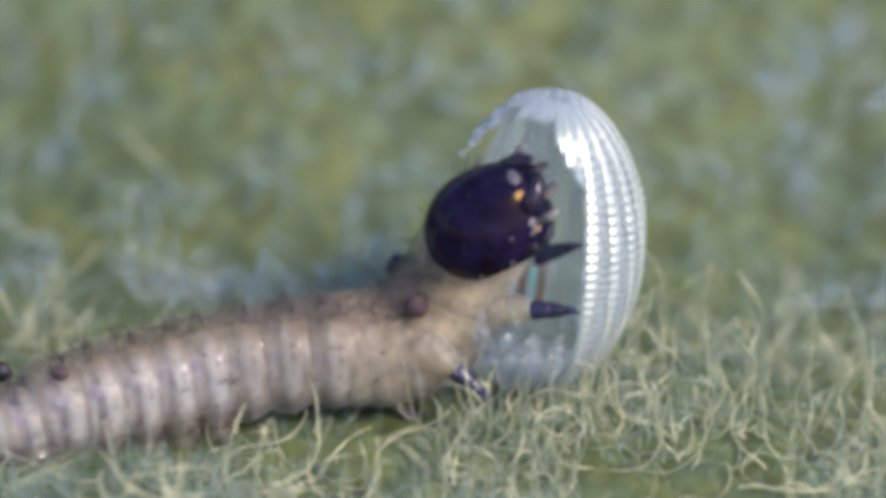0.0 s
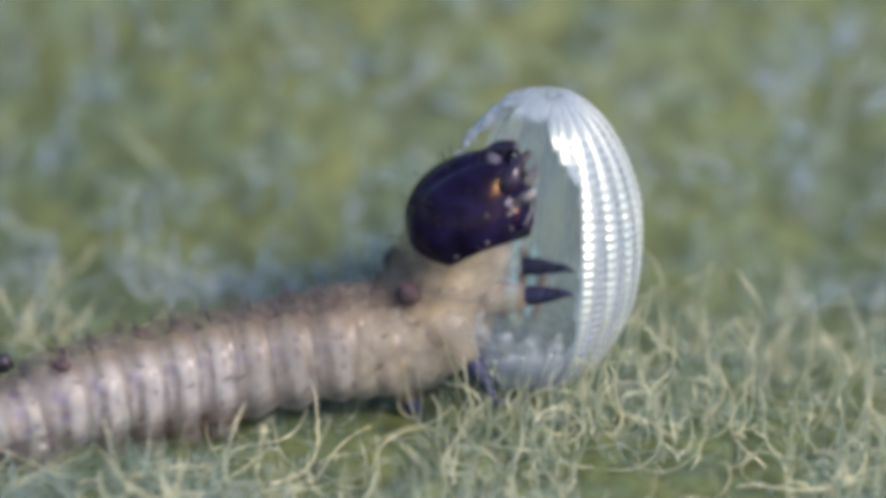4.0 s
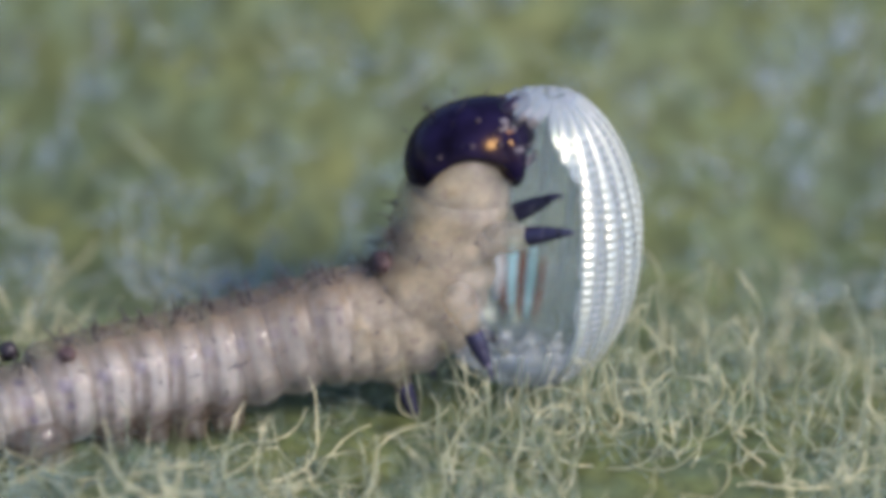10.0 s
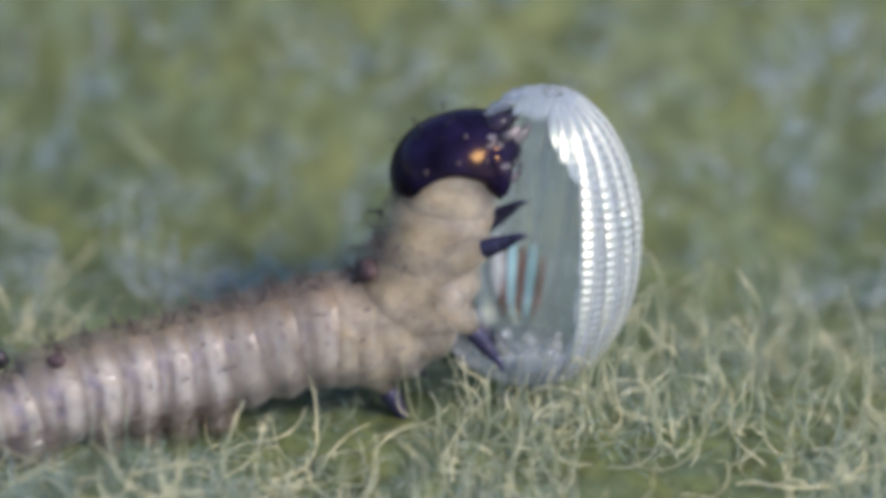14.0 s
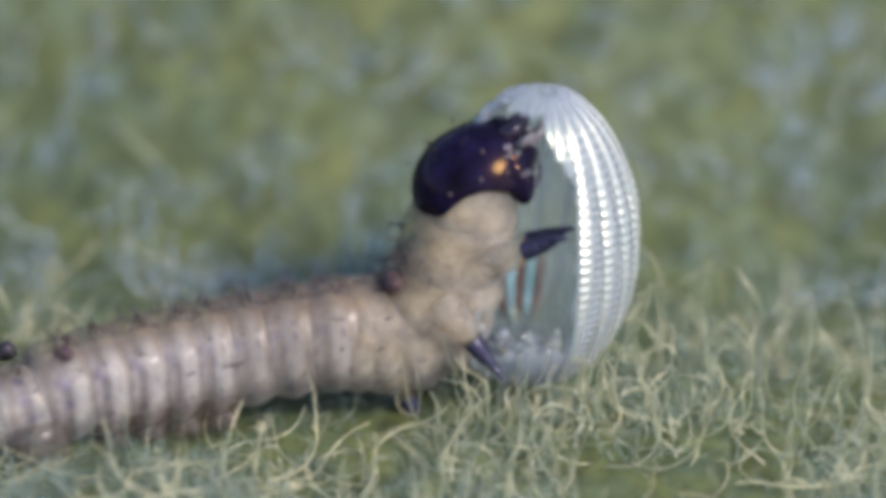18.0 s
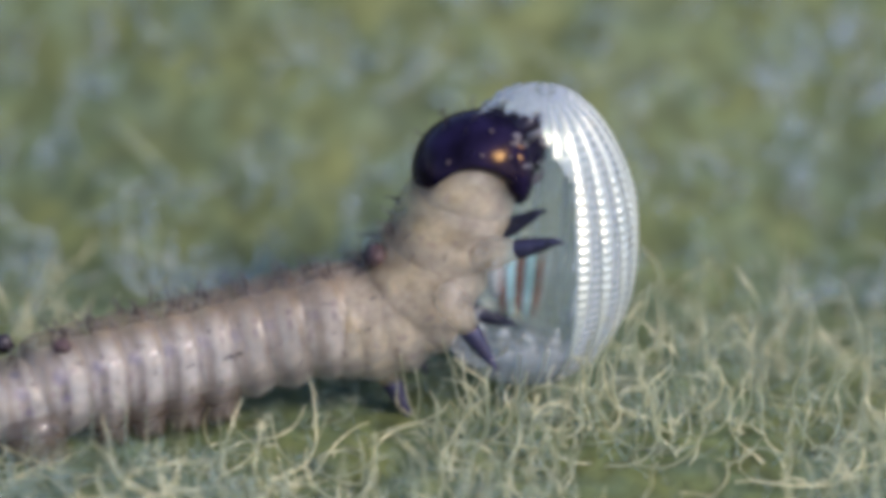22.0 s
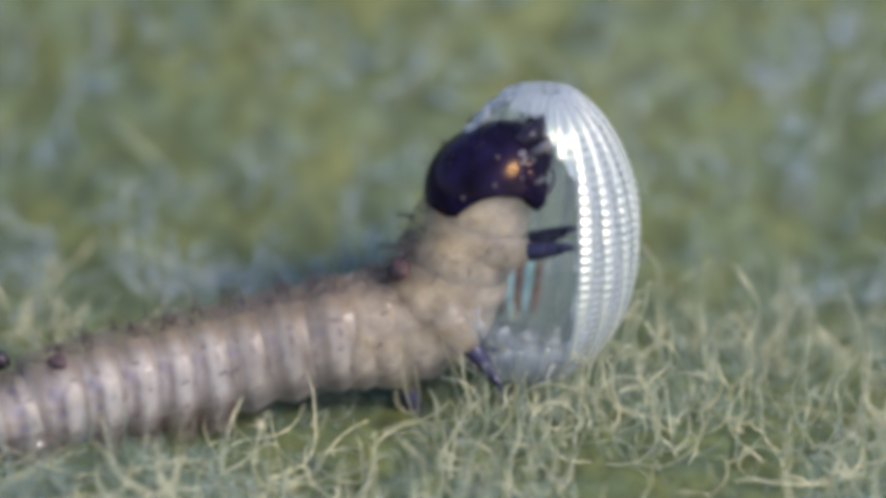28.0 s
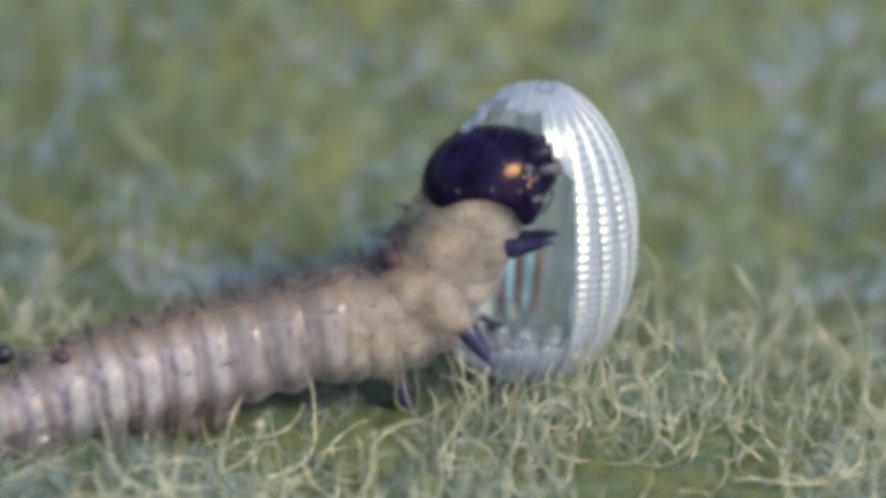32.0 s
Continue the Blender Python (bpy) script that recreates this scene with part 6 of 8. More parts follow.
    walk(segments[12], [
        (0, at(-0.743, -0.169, 0.158, -30.9, -2.3, 23.8)), (0.5, at(-0.737, -0.169, 0.176, -30.1, 0.2, 24.0)), (1, at(-0.731, -0.169, 0.218, -29.8, 1.3, 24.0)),
        (1.5, at(-0.739, -0.169, 0.195, -30.2, -0.2, 23.8)), (2, at(-0.692, -0.169, 0.148, -30.8, -1.9, 23.7)), (2.5, at(-0.737, -0.169, 0.157, -31.0, -2.9, 23.3)),
        (3, at(-0.726, -0.169, 0.183, -30.9, -2.8, 23.3)), (3.5, at(-0.734, -0.169, 0.185, -30.1, -0.4, 23.0)), (5.5, at(-0.724, -0.169, 0.184, -30.4, -0.8, 23.8)),
        (6, at(-0.713, -0.169, 0.187, -30.4, -0.7, 23.7)), (6.5, at(-0.738, -0.169, 0.178, -30.9, -2.1, 24.0)), (7, at(-0.730, -0.169, 0.193, -30.3, -0.5, 23.8)),
        (7.5, at(-0.715, -0.169, 0.154, -30.1, 0.0, 23.5)), (8, at(-0.724, -0.169, 0.125, -30.3, -0.8, 23.3)), (8.5, at(-0.727, -0.169, 0.140, -30.3, -0.9, 23.3)),
        (9, at(-0.740, -0.169, 0.135, -30.3, -0.8, 23.4)), (9.5, at(-0.720, -0.169, 0.231, -30.0, 0.1, 22.9)), (10, at(-0.712, -0.169, 0.226, -29.9, 0.5, 23.1)),
        (10.5, at(-0.745, -0.169, 0.179, -30.3, -0.8, 23.2)), (11, at(-0.742, -0.169, 0.149, -30.9, -2.8, 23.3)), (11.5, at(-0.760, -0.169, 0.201, -29.8, 0.8, 23.0)),
        (12, at(-0.746, -0.169, 0.192, -30.2, -0.3, 23.6)), (12.5, at(-0.745, -0.169, 0.149, -30.6, -1.5, 23.4)), (13, at(-0.758, -0.169, 0.190, -30.1, -0.0, 23.3)),
        (13.5, at(-0.750, -0.169, 0.219, -29.9, 0.5, 23.2)), (14, at(-0.747, -0.169, 0.195, -30.3, -0.8, 23.3)), (14.5, at(-0.719, -0.169, 0.229, -30.4, -1.2, 23.1)),
        (16.5, at(-0.715, -0.169, 0.239, -30.5, -1.4, 23.1)), (17, at(-0.725, -0.169, 0.257, -30.9, -3.0, 23.1)), (17.5, at(-0.720, -0.169, 0.240, -30.8, -2.2, 23.5)),
        (18, at(-0.718, -0.169, 0.224, -30.3, -0.4, 23.7)), (18.5, at(-0.710, -0.169, 0.205, -30.3, -0.7, 23.6)), (19, at(-0.697, -0.169, 0.227, -30.7, -2.2, 23.0)),
        (19.5, at(-0.712, -0.169, 0.220, -30.8, -2.7, 22.8)), (20, at(-0.713, -0.169, 0.251, -31.0, -3.3, 23.0)), (20.5, at(-0.712, -0.169, 0.228, -30.6, -1.6, 23.4)),
        (21, at(-0.736, -0.169, 0.264, -30.9, -2.8, 22.9)), (21.5, at(-0.714, -0.169, 0.228, -30.8, -2.2, 23.4)), (22, at(-0.724, -0.169, 0.251, -30.2, -0.5, 23.3)),
        (22.5, at(-0.710, -0.169, 0.237, -30.5, -1.4, 23.3)), (23, at(-0.701, -0.169, 0.258, -30.8, -2.7, 22.9)), (23.5, at(-0.706, -0.169, 0.221, -30.5, -1.5, 23.2)),
        (24, at(-0.706, -0.169, 0.232, -30.5, -1.4, 23.3)), (24.5, at(-0.710, -0.169, 0.217, -30.2, -0.2, 23.4)), (25, at(-0.697, -0.169, 0.192, -29.2, 2.6, 23.5)),
        (25.5, at(-0.721, -0.169, 0.209, -29.6, 1.5, 23.6)), (27.5, at(-0.730, -0.169, 0.163, -30.4, -0.9, 23.6)), (28, at(-0.739, -0.169, 0.173, -30.3, -0.5, 23.5)),
        (28.5, at(-0.750, -0.169, 0.156, -30.7, -1.6, 23.7)), (29, at(-0.745, -0.169, 0.177, -30.4, -0.9, 23.5)), (29.5, at(-0.738, -0.169, 0.185, -29.9, 0.5, 23.5)),
        (30, at(-0.710, -0.169, 0.131, -30.6, -1.3, 23.8)), (30.5, at(-0.722, -0.169, 0.205, -29.7, 1.0, 23.0)), (31, at(-0.716, -0.169, 0.155, -30.3, -0.4, 23.7)),
        (31.5, at(-0.705, -0.169, 0.172, -30.0, 0.2, 23.6)), (32, at(-0.722, -0.169, 0.198, -30.6, -1.5, 23.7)),
    ])
    walk(segments[13], [
        (0, at(-0.883, -0.230, 0.148, -30.6, -1.9, 23.1)), (0.5, at(-0.876, -0.230, 0.170, -30.3, -0.8, 23.2)), (1, at(-0.869, -0.230, 0.215, -30.2, -0.3, 23.3)),
        (1.5, at(-0.879, -0.230, 0.188, -30.4, -1.0, 23.1)), (2, at(-0.832, -0.230, 0.139, -30.6, -1.7, 23.1)), (2.5, at(-0.878, -0.230, 0.146, -30.7, -2.2, 22.9)),
        (3, at(-0.868, -0.230, 0.172, -30.7, -2.2, 22.9)), (3.5, at(-0.878, -0.230, 0.179, -30.3, -1.1, 22.8)), (5.5, at(-0.863, -0.230, 0.177, -30.4, -1.3, 23.2)),
        (6, at(-0.853, -0.230, 0.180, -30.4, -1.2, 23.1)), (6.5, at(-0.876, -0.230, 0.168, -30.6, -1.8, 23.2)), (7, at(-0.870, -0.230, 0.186, -30.4, -1.1, 23.2)),
        (7.5, at(-0.856, -0.230, 0.148, -30.3, -0.8, 23.0)), (8, at(-0.866, -0.230, 0.118, -30.4, -1.1, 22.9)), (8.5, at(-0.869, -0.230, 0.132, -30.4, -1.2, 22.9)),
        (9, at(-0.882, -0.230, 0.128, -30.4, -1.1, 23.0)), (9.5, at(-0.865, -0.230, 0.226, -30.2, -0.8, 22.7)), (10, at(-0.855, -0.230, 0.221, -30.2, -0.6, 22.8)),
        (10.5, at(-0.888, -0.230, 0.172, -30.4, -1.2, 22.9)), (11, at(-0.884, -0.230, 0.137, -30.7, -2.1, 23.0)), (11.5, at(-0.904, -0.230, 0.197, -30.1, -0.5, 22.8)),
        (12, at(-0.887, -0.230, 0.185, -30.3, -1.0, 23.1)), (12.5, at(-0.887, -0.230, 0.140, -30.5, -1.5, 23.0)), (13, at(-0.900, -0.230, 0.184, -30.3, -0.8, 22.9)),
        (13.5, at(-0.893, -0.230, 0.214, -30.2, -0.6, 22.9)), (14, at(-0.890, -0.230, 0.187, -30.4, -1.2, 22.9)), (14.5, at(-0.863, -0.230, 0.221, -30.4, -1.4, 22.8)),
        (16.5, at(-0.859, -0.230, 0.230, -30.5, -1.5, 22.8)), (17, at(-0.868, -0.230, 0.245, -30.7, -2.3, 22.9)), (17.5, at(-0.862, -0.230, 0.229, -30.6, -1.9, 23.0)),
        (18, at(-0.858, -0.230, 0.218, -30.4, -1.1, 23.1)), (18.5, at(-0.851, -0.230, 0.198, -30.4, -1.2, 23.1)), (19, at(-0.841, -0.230, 0.217, -30.5, -1.9, 22.8)),
        (19.5, at(-0.857, -0.230, 0.208, -30.6, -2.1, 22.7)), (20, at(-0.857, -0.230, 0.238, -30.7, -2.4, 22.8)), (20.5, at(-0.854, -0.230, 0.219, -30.5, -1.6, 23.0)),
        (21, at(-0.880, -0.230, 0.252, -30.6, -2.2, 22.8)), (21.5, at(-0.856, -0.230, 0.218, -30.6, -1.9, 23.0)), (22, at(-0.866, -0.230, 0.244, -30.3, -1.1, 22.9)),
        (22.5, at(-0.853, -0.230, 0.228, -30.5, -1.5, 22.9)), (23, at(-0.846, -0.230, 0.246, -30.6, -2.1, 22.7)), (23.5, at(-0.849, -0.230, 0.212, -30.5, -1.5, 22.9)),
        (24, at(-0.849, -0.230, 0.223, -30.5, -1.5, 22.9)), (24.5, at(-0.852, -0.230, 0.211, -30.3, -0.9, 23.0)), (25, at(-0.838, -0.230, 0.192, -29.9, 0.4, 23.0)),
        (25.5, at(-0.861, -0.230, 0.206, -30.1, -0.2, 23.0)), (27.5, at(-0.870, -0.230, 0.155, -30.4, -1.3, 23.1)), (28, at(-0.880, -0.230, 0.166, -30.4, -1.1, 23.0)),
        (28.5, at(-0.890, -0.230, 0.147, -30.5, -1.6, 23.1)), (29, at(-0.887, -0.230, 0.169, -30.4, -1.3, 23.0)), (29.5, at(-0.880, -0.230, 0.180, -30.2, -0.7, 23.0)),
        (30, at(-0.849, -0.230, 0.123, -30.5, -1.4, 23.2)), (30.5, at(-0.866, -0.230, 0.202, -30.1, -0.3, 22.8)), (31, at(-0.856, -0.230, 0.148, -30.4, -1.0, 23.1)),
        (31.5, at(-0.845, -0.230, 0.167, -30.3, -0.8, 23.1)), (32, at(-0.862, -0.230, 0.189, -30.5, -1.5, 23.1)),
    ])
    walk(segments[14], [
        (0, at(-1.018, -0.290, 0.109, -30.4, -1.8, 22.1)), (0.5, at(-1.010, -0.290, 0.132, -30.4, -1.9, 22.1)), (1, at(-1.004, -0.290, 0.177, -30.4, -2.0, 22.1)),
        (1.5, at(-1.014, -0.290, 0.150, -30.4, -1.9, 22.1)), (2, at(-0.967, -0.290, 0.100, -30.4, -1.8, 22.1)), (2.5, at(-1.014, -0.290, 0.106, -30.4, -1.8, 22.2)),
        (3, at(-1.004, -0.290, 0.132, -30.4, -1.8, 22.2)), (3.5, at(-1.014, -0.290, 0.140, -30.4, -1.9, 22.2)), (5.5, at(-0.998, -0.290, 0.138, -30.4, -1.9, 22.1)),
        (6, at(-0.988, -0.290, 0.141, -30.4, -1.9, 22.1)), (6.5, at(-1.011, -0.290, 0.129, -30.4, -1.8, 22.1)), (7, at(-1.005, -0.290, 0.148, -30.4, -1.9, 22.1)),
        (7.5, at(-0.992, -0.290, 0.110, -30.4, -1.9, 22.2)), (8, at(-1.001, -0.290, 0.080, -30.4, -1.9, 22.2)), (8.5, at(-1.005, -0.290, 0.094, -30.4, -1.9, 22.2)),
        (9, at(-1.018, -0.290, 0.090, -30.4, -1.9, 22.2)), (9.5, at(-1.001, -0.290, 0.188, -30.4, -1.9, 22.2)), (10, at(-0.991, -0.290, 0.184, -30.4, -2.0, 22.2)),
        (10.5, at(-1.024, -0.290, 0.133, -30.4, -1.9, 22.2)), (11, at(-1.020, -0.290, 0.098, -30.4, -1.8, 22.2)), (11.5, at(-1.040, -0.290, 0.160, -30.4, -2.0, 22.2)),
        (12, at(-1.023, -0.290, 0.147, -30.4, -1.9, 22.2)), (12.5, at(-1.023, -0.290, 0.101, -30.4, -1.9, 22.2)), (13, at(-1.036, -0.290, 0.146, -30.4, -1.9, 22.2)),
        (13.5, at(-1.029, -0.290, 0.176, -30.4, -2.0, 22.2)), (14, at(-1.025, -0.290, 0.149, -30.4, -1.9, 22.2)), (14.5, at(-0.999, -0.290, 0.182, -30.4, -1.9, 22.2)),
        (16.5, at(-0.995, -0.290, 0.192, -30.4, -1.8, 22.2)), (17, at(-1.004, -0.290, 0.205, -30.4, -1.8, 22.2)), (17.5, at(-0.997, -0.290, 0.190, -30.4, -1.8, 22.2)),
        (18, at(-0.993, -0.290, 0.179, -30.4, -1.9, 22.1)), (18.5, at(-0.987, -0.290, 0.160, -30.4, -1.9, 22.2)), (19, at(-0.977, -0.290, 0.177, -30.4, -1.8, 22.2)),
        (19.5, at(-0.994, -0.290, 0.169, -30.4, -1.8, 22.2)), (20, at(-0.993, -0.290, 0.198, -30.4, -1.8, 22.2)), (20.5, at(-0.989, -0.290, 0.180, -30.4, -1.8, 22.2)),
        (21, at(-1.016, -0.290, 0.213, -30.4, -1.8, 22.2)), (21.5, at(-0.992, -0.290, 0.179, -30.4, -1.8, 22.2)), (22, at(-1.002, -0.290, 0.205, -30.4, -1.9, 22.2)),
        (22.5, at(-0.988, -0.290, 0.190, -30.4, -1.9, 22.2)), (23, at(-0.982, -0.290, 0.207, -30.4, -1.8, 22.2)), (23.5, at(-0.985, -0.290, 0.174, -30.4, -1.8, 22.2)),
        (24, at(-0.984, -0.290, 0.184, -30.4, -1.9, 22.2)), (24.5, at(-0.987, -0.290, 0.173, -30.4, -1.9, 22.2)), (25, at(-0.974, -0.290, 0.155, -30.5, -2.1, 22.2)),
        (25.5, at(-0.997, -0.290, 0.169, -30.4, -2.0, 22.2)), (27.5, at(-1.006, -0.290, 0.117, -30.4, -1.9, 22.1)), (28, at(-1.016, -0.290, 0.128, -30.4, -1.9, 22.2)),
        (28.5, at(-1.025, -0.290, 0.108, -30.4, -1.8, 22.1)), (29, at(-1.022, -0.290, 0.131, -30.4, -1.9, 22.2)), (29.5, at(-1.015, -0.290, 0.142, -30.4, -1.9, 22.2)),
        (30, at(-0.984, -0.290, 0.084, -30.4, -1.9, 22.1)), (30.5, at(-1.002, -0.290, 0.164, -30.5, -2.0, 22.2)), (31, at(-0.991, -0.290, 0.110, -30.4, -1.9, 22.1)),
        (31.5, at(-0.981, -0.290, 0.129, -30.4, -1.9, 22.1)), (32, at(-0.997, -0.290, 0.150, -30.4, -1.8, 22.1)),
    ])
    walk(segments[15], [
        (0, at(-1.146, -0.350, 0.084, -30.3, -1.8, 21.8)), (0.5, at(-1.139, -0.350, 0.106, -30.5, -2.3, 21.8)), (1, at(-1.132, -0.350, 0.151, -30.5, -2.5, 21.8)),
        (1.5, at(-1.142, -0.350, 0.124, -30.4, -2.2, 21.8)), (2, at(-1.095, -0.350, 0.075, -30.4, -1.9, 21.8)), (2.5, at(-1.142, -0.350, 0.081, -30.3, -1.6, 21.9)),
        (3, at(-1.132, -0.350, 0.108, -30.3, -1.6, 21.9)), (3.5, at(-1.141, -0.350, 0.114, -30.5, -2.2, 22.0)), (5.5, at(-1.127, -0.350, 0.113, -30.4, -2.1, 21.8)),
        (6, at(-1.117, -0.350, 0.116, -30.4, -2.1, 21.8)), (6.5, at(-1.140, -0.350, 0.104, -30.3, -1.8, 21.8)), (7, at(-1.133, -0.350, 0.122, -30.4, -2.1, 21.8)),
        (7.5, at(-1.120, -0.350, 0.084, -30.5, -2.3, 21.9)), (8, at(-1.129, -0.350, 0.054, -30.4, -2.1, 21.9)), (8.5, at(-1.132, -0.350, 0.068, -30.4, -2.1, 21.9)),
        (9, at(-1.145, -0.350, 0.064, -30.4, -2.1, 21.9)), (9.5, at(-1.129, -0.350, 0.162, -30.5, -2.3, 22.0)), (10, at(-1.118, -0.350, 0.157, -30.5, -2.4, 21.9)),
        (10.5, at(-1.151, -0.350, 0.108, -30.4, -2.1, 21.9)), (11, at(-1.148, -0.350, 0.073, -30.3, -1.7, 21.9)), (11.5, at(-1.168, -0.350, 0.133, -30.5, -2.5, 22.0)),
        (12, at(-1.151, -0.350, 0.121, -30.5, -2.2, 21.9)), (12.5, at(-1.151, -0.350, 0.076, -30.4, -2.0, 21.9)), (13, at(-1.164, -0.350, 0.120, -30.5, -2.3, 21.9)),
        (13.5, at(-1.157, -0.350, 0.150, -30.5, -2.4, 21.9)), (14, at(-1.153, -0.350, 0.123, -30.4, -2.1, 21.9)), (14.5, at(-1.126, -0.350, 0.157, -30.4, -2.0, 22.0)),
        (16.5, at(-1.122, -0.350, 0.166, -30.4, -2.0, 22.0)), (17, at(-1.132, -0.350, 0.181, -30.3, -1.6, 21.9)), (17.5, at(-1.125, -0.350, 0.165, -30.3, -1.8, 21.9)),
        (18, at(-1.121, -0.350, 0.153, -30.4, -2.2, 21.8)), (18.5, at(-1.115, -0.350, 0.134, -30.4, -2.1, 21.8)), (19, at(-1.104, -0.350, 0.152, -30.4, -1.8, 22.0)),
        (19.5, at(-1.121, -0.350, 0.144, -30.3, -1.7, 22.0)), (20, at(-1.121, -0.350, 0.174, -30.3, -1.6, 22.0)), (20.5, at(-1.117, -0.350, 0.155, -30.4, -1.9, 21.9)),
        (21, at(-1.144, -0.350, 0.188, -30.3, -1.6, 22.0)), (21.5, at(-1.120, -0.350, 0.154, -30.3, -1.8, 21.9)), (22, at(-1.130, -0.350, 0.180, -30.5, -2.2, 21.9)),
        (22.5, at(-1.116, -0.350, 0.164, -30.4, -2.0, 21.9)), (23, at(-1.109, -0.350, 0.182, -30.3, -1.7, 22.0)), (23.5, at(-1.112, -0.350, 0.148, -30.4, -2.0, 21.9)),
        (24, at(-1.112, -0.350, 0.159, -30.4, -2.0, 21.9)), (24.5, at(-1.115, -0.350, 0.147, -30.5, -2.3, 21.9)), (25, at(-1.102, -0.350, 0.128, -30.6, -2.9, 21.9)),
        (25.5, at(-1.125, -0.350, 0.142, -30.6, -2.6, 21.9)), (27.5, at(-1.134, -0.350, 0.091, -30.4, -2.1, 21.8)), (28, at(-1.144, -0.350, 0.102, -30.4, -2.2, 21.9)),
        (28.5, at(-1.154, -0.350, 0.083, -30.4, -1.9, 21.8)), (29, at(-1.150, -0.350, 0.105, -30.4, -2.1, 21.9)), (29.5, at(-1.143, -0.350, 0.116, -30.5, -2.4, 21.9)),
        (30, at(-1.113, -0.350, 0.059, -30.4, -2.0, 21.8)), (30.5, at(-1.129, -0.350, 0.137, -30.6, -2.5, 22.0)), (31, at(-1.119, -0.350, 0.084, -30.4, -2.2, 21.8)),
        (31.5, at(-1.109, -0.350, 0.103, -30.5, -2.3, 21.8)), (32, at(-1.125, -0.350, 0.125, -30.4, -2.0, 21.8)),
    ])
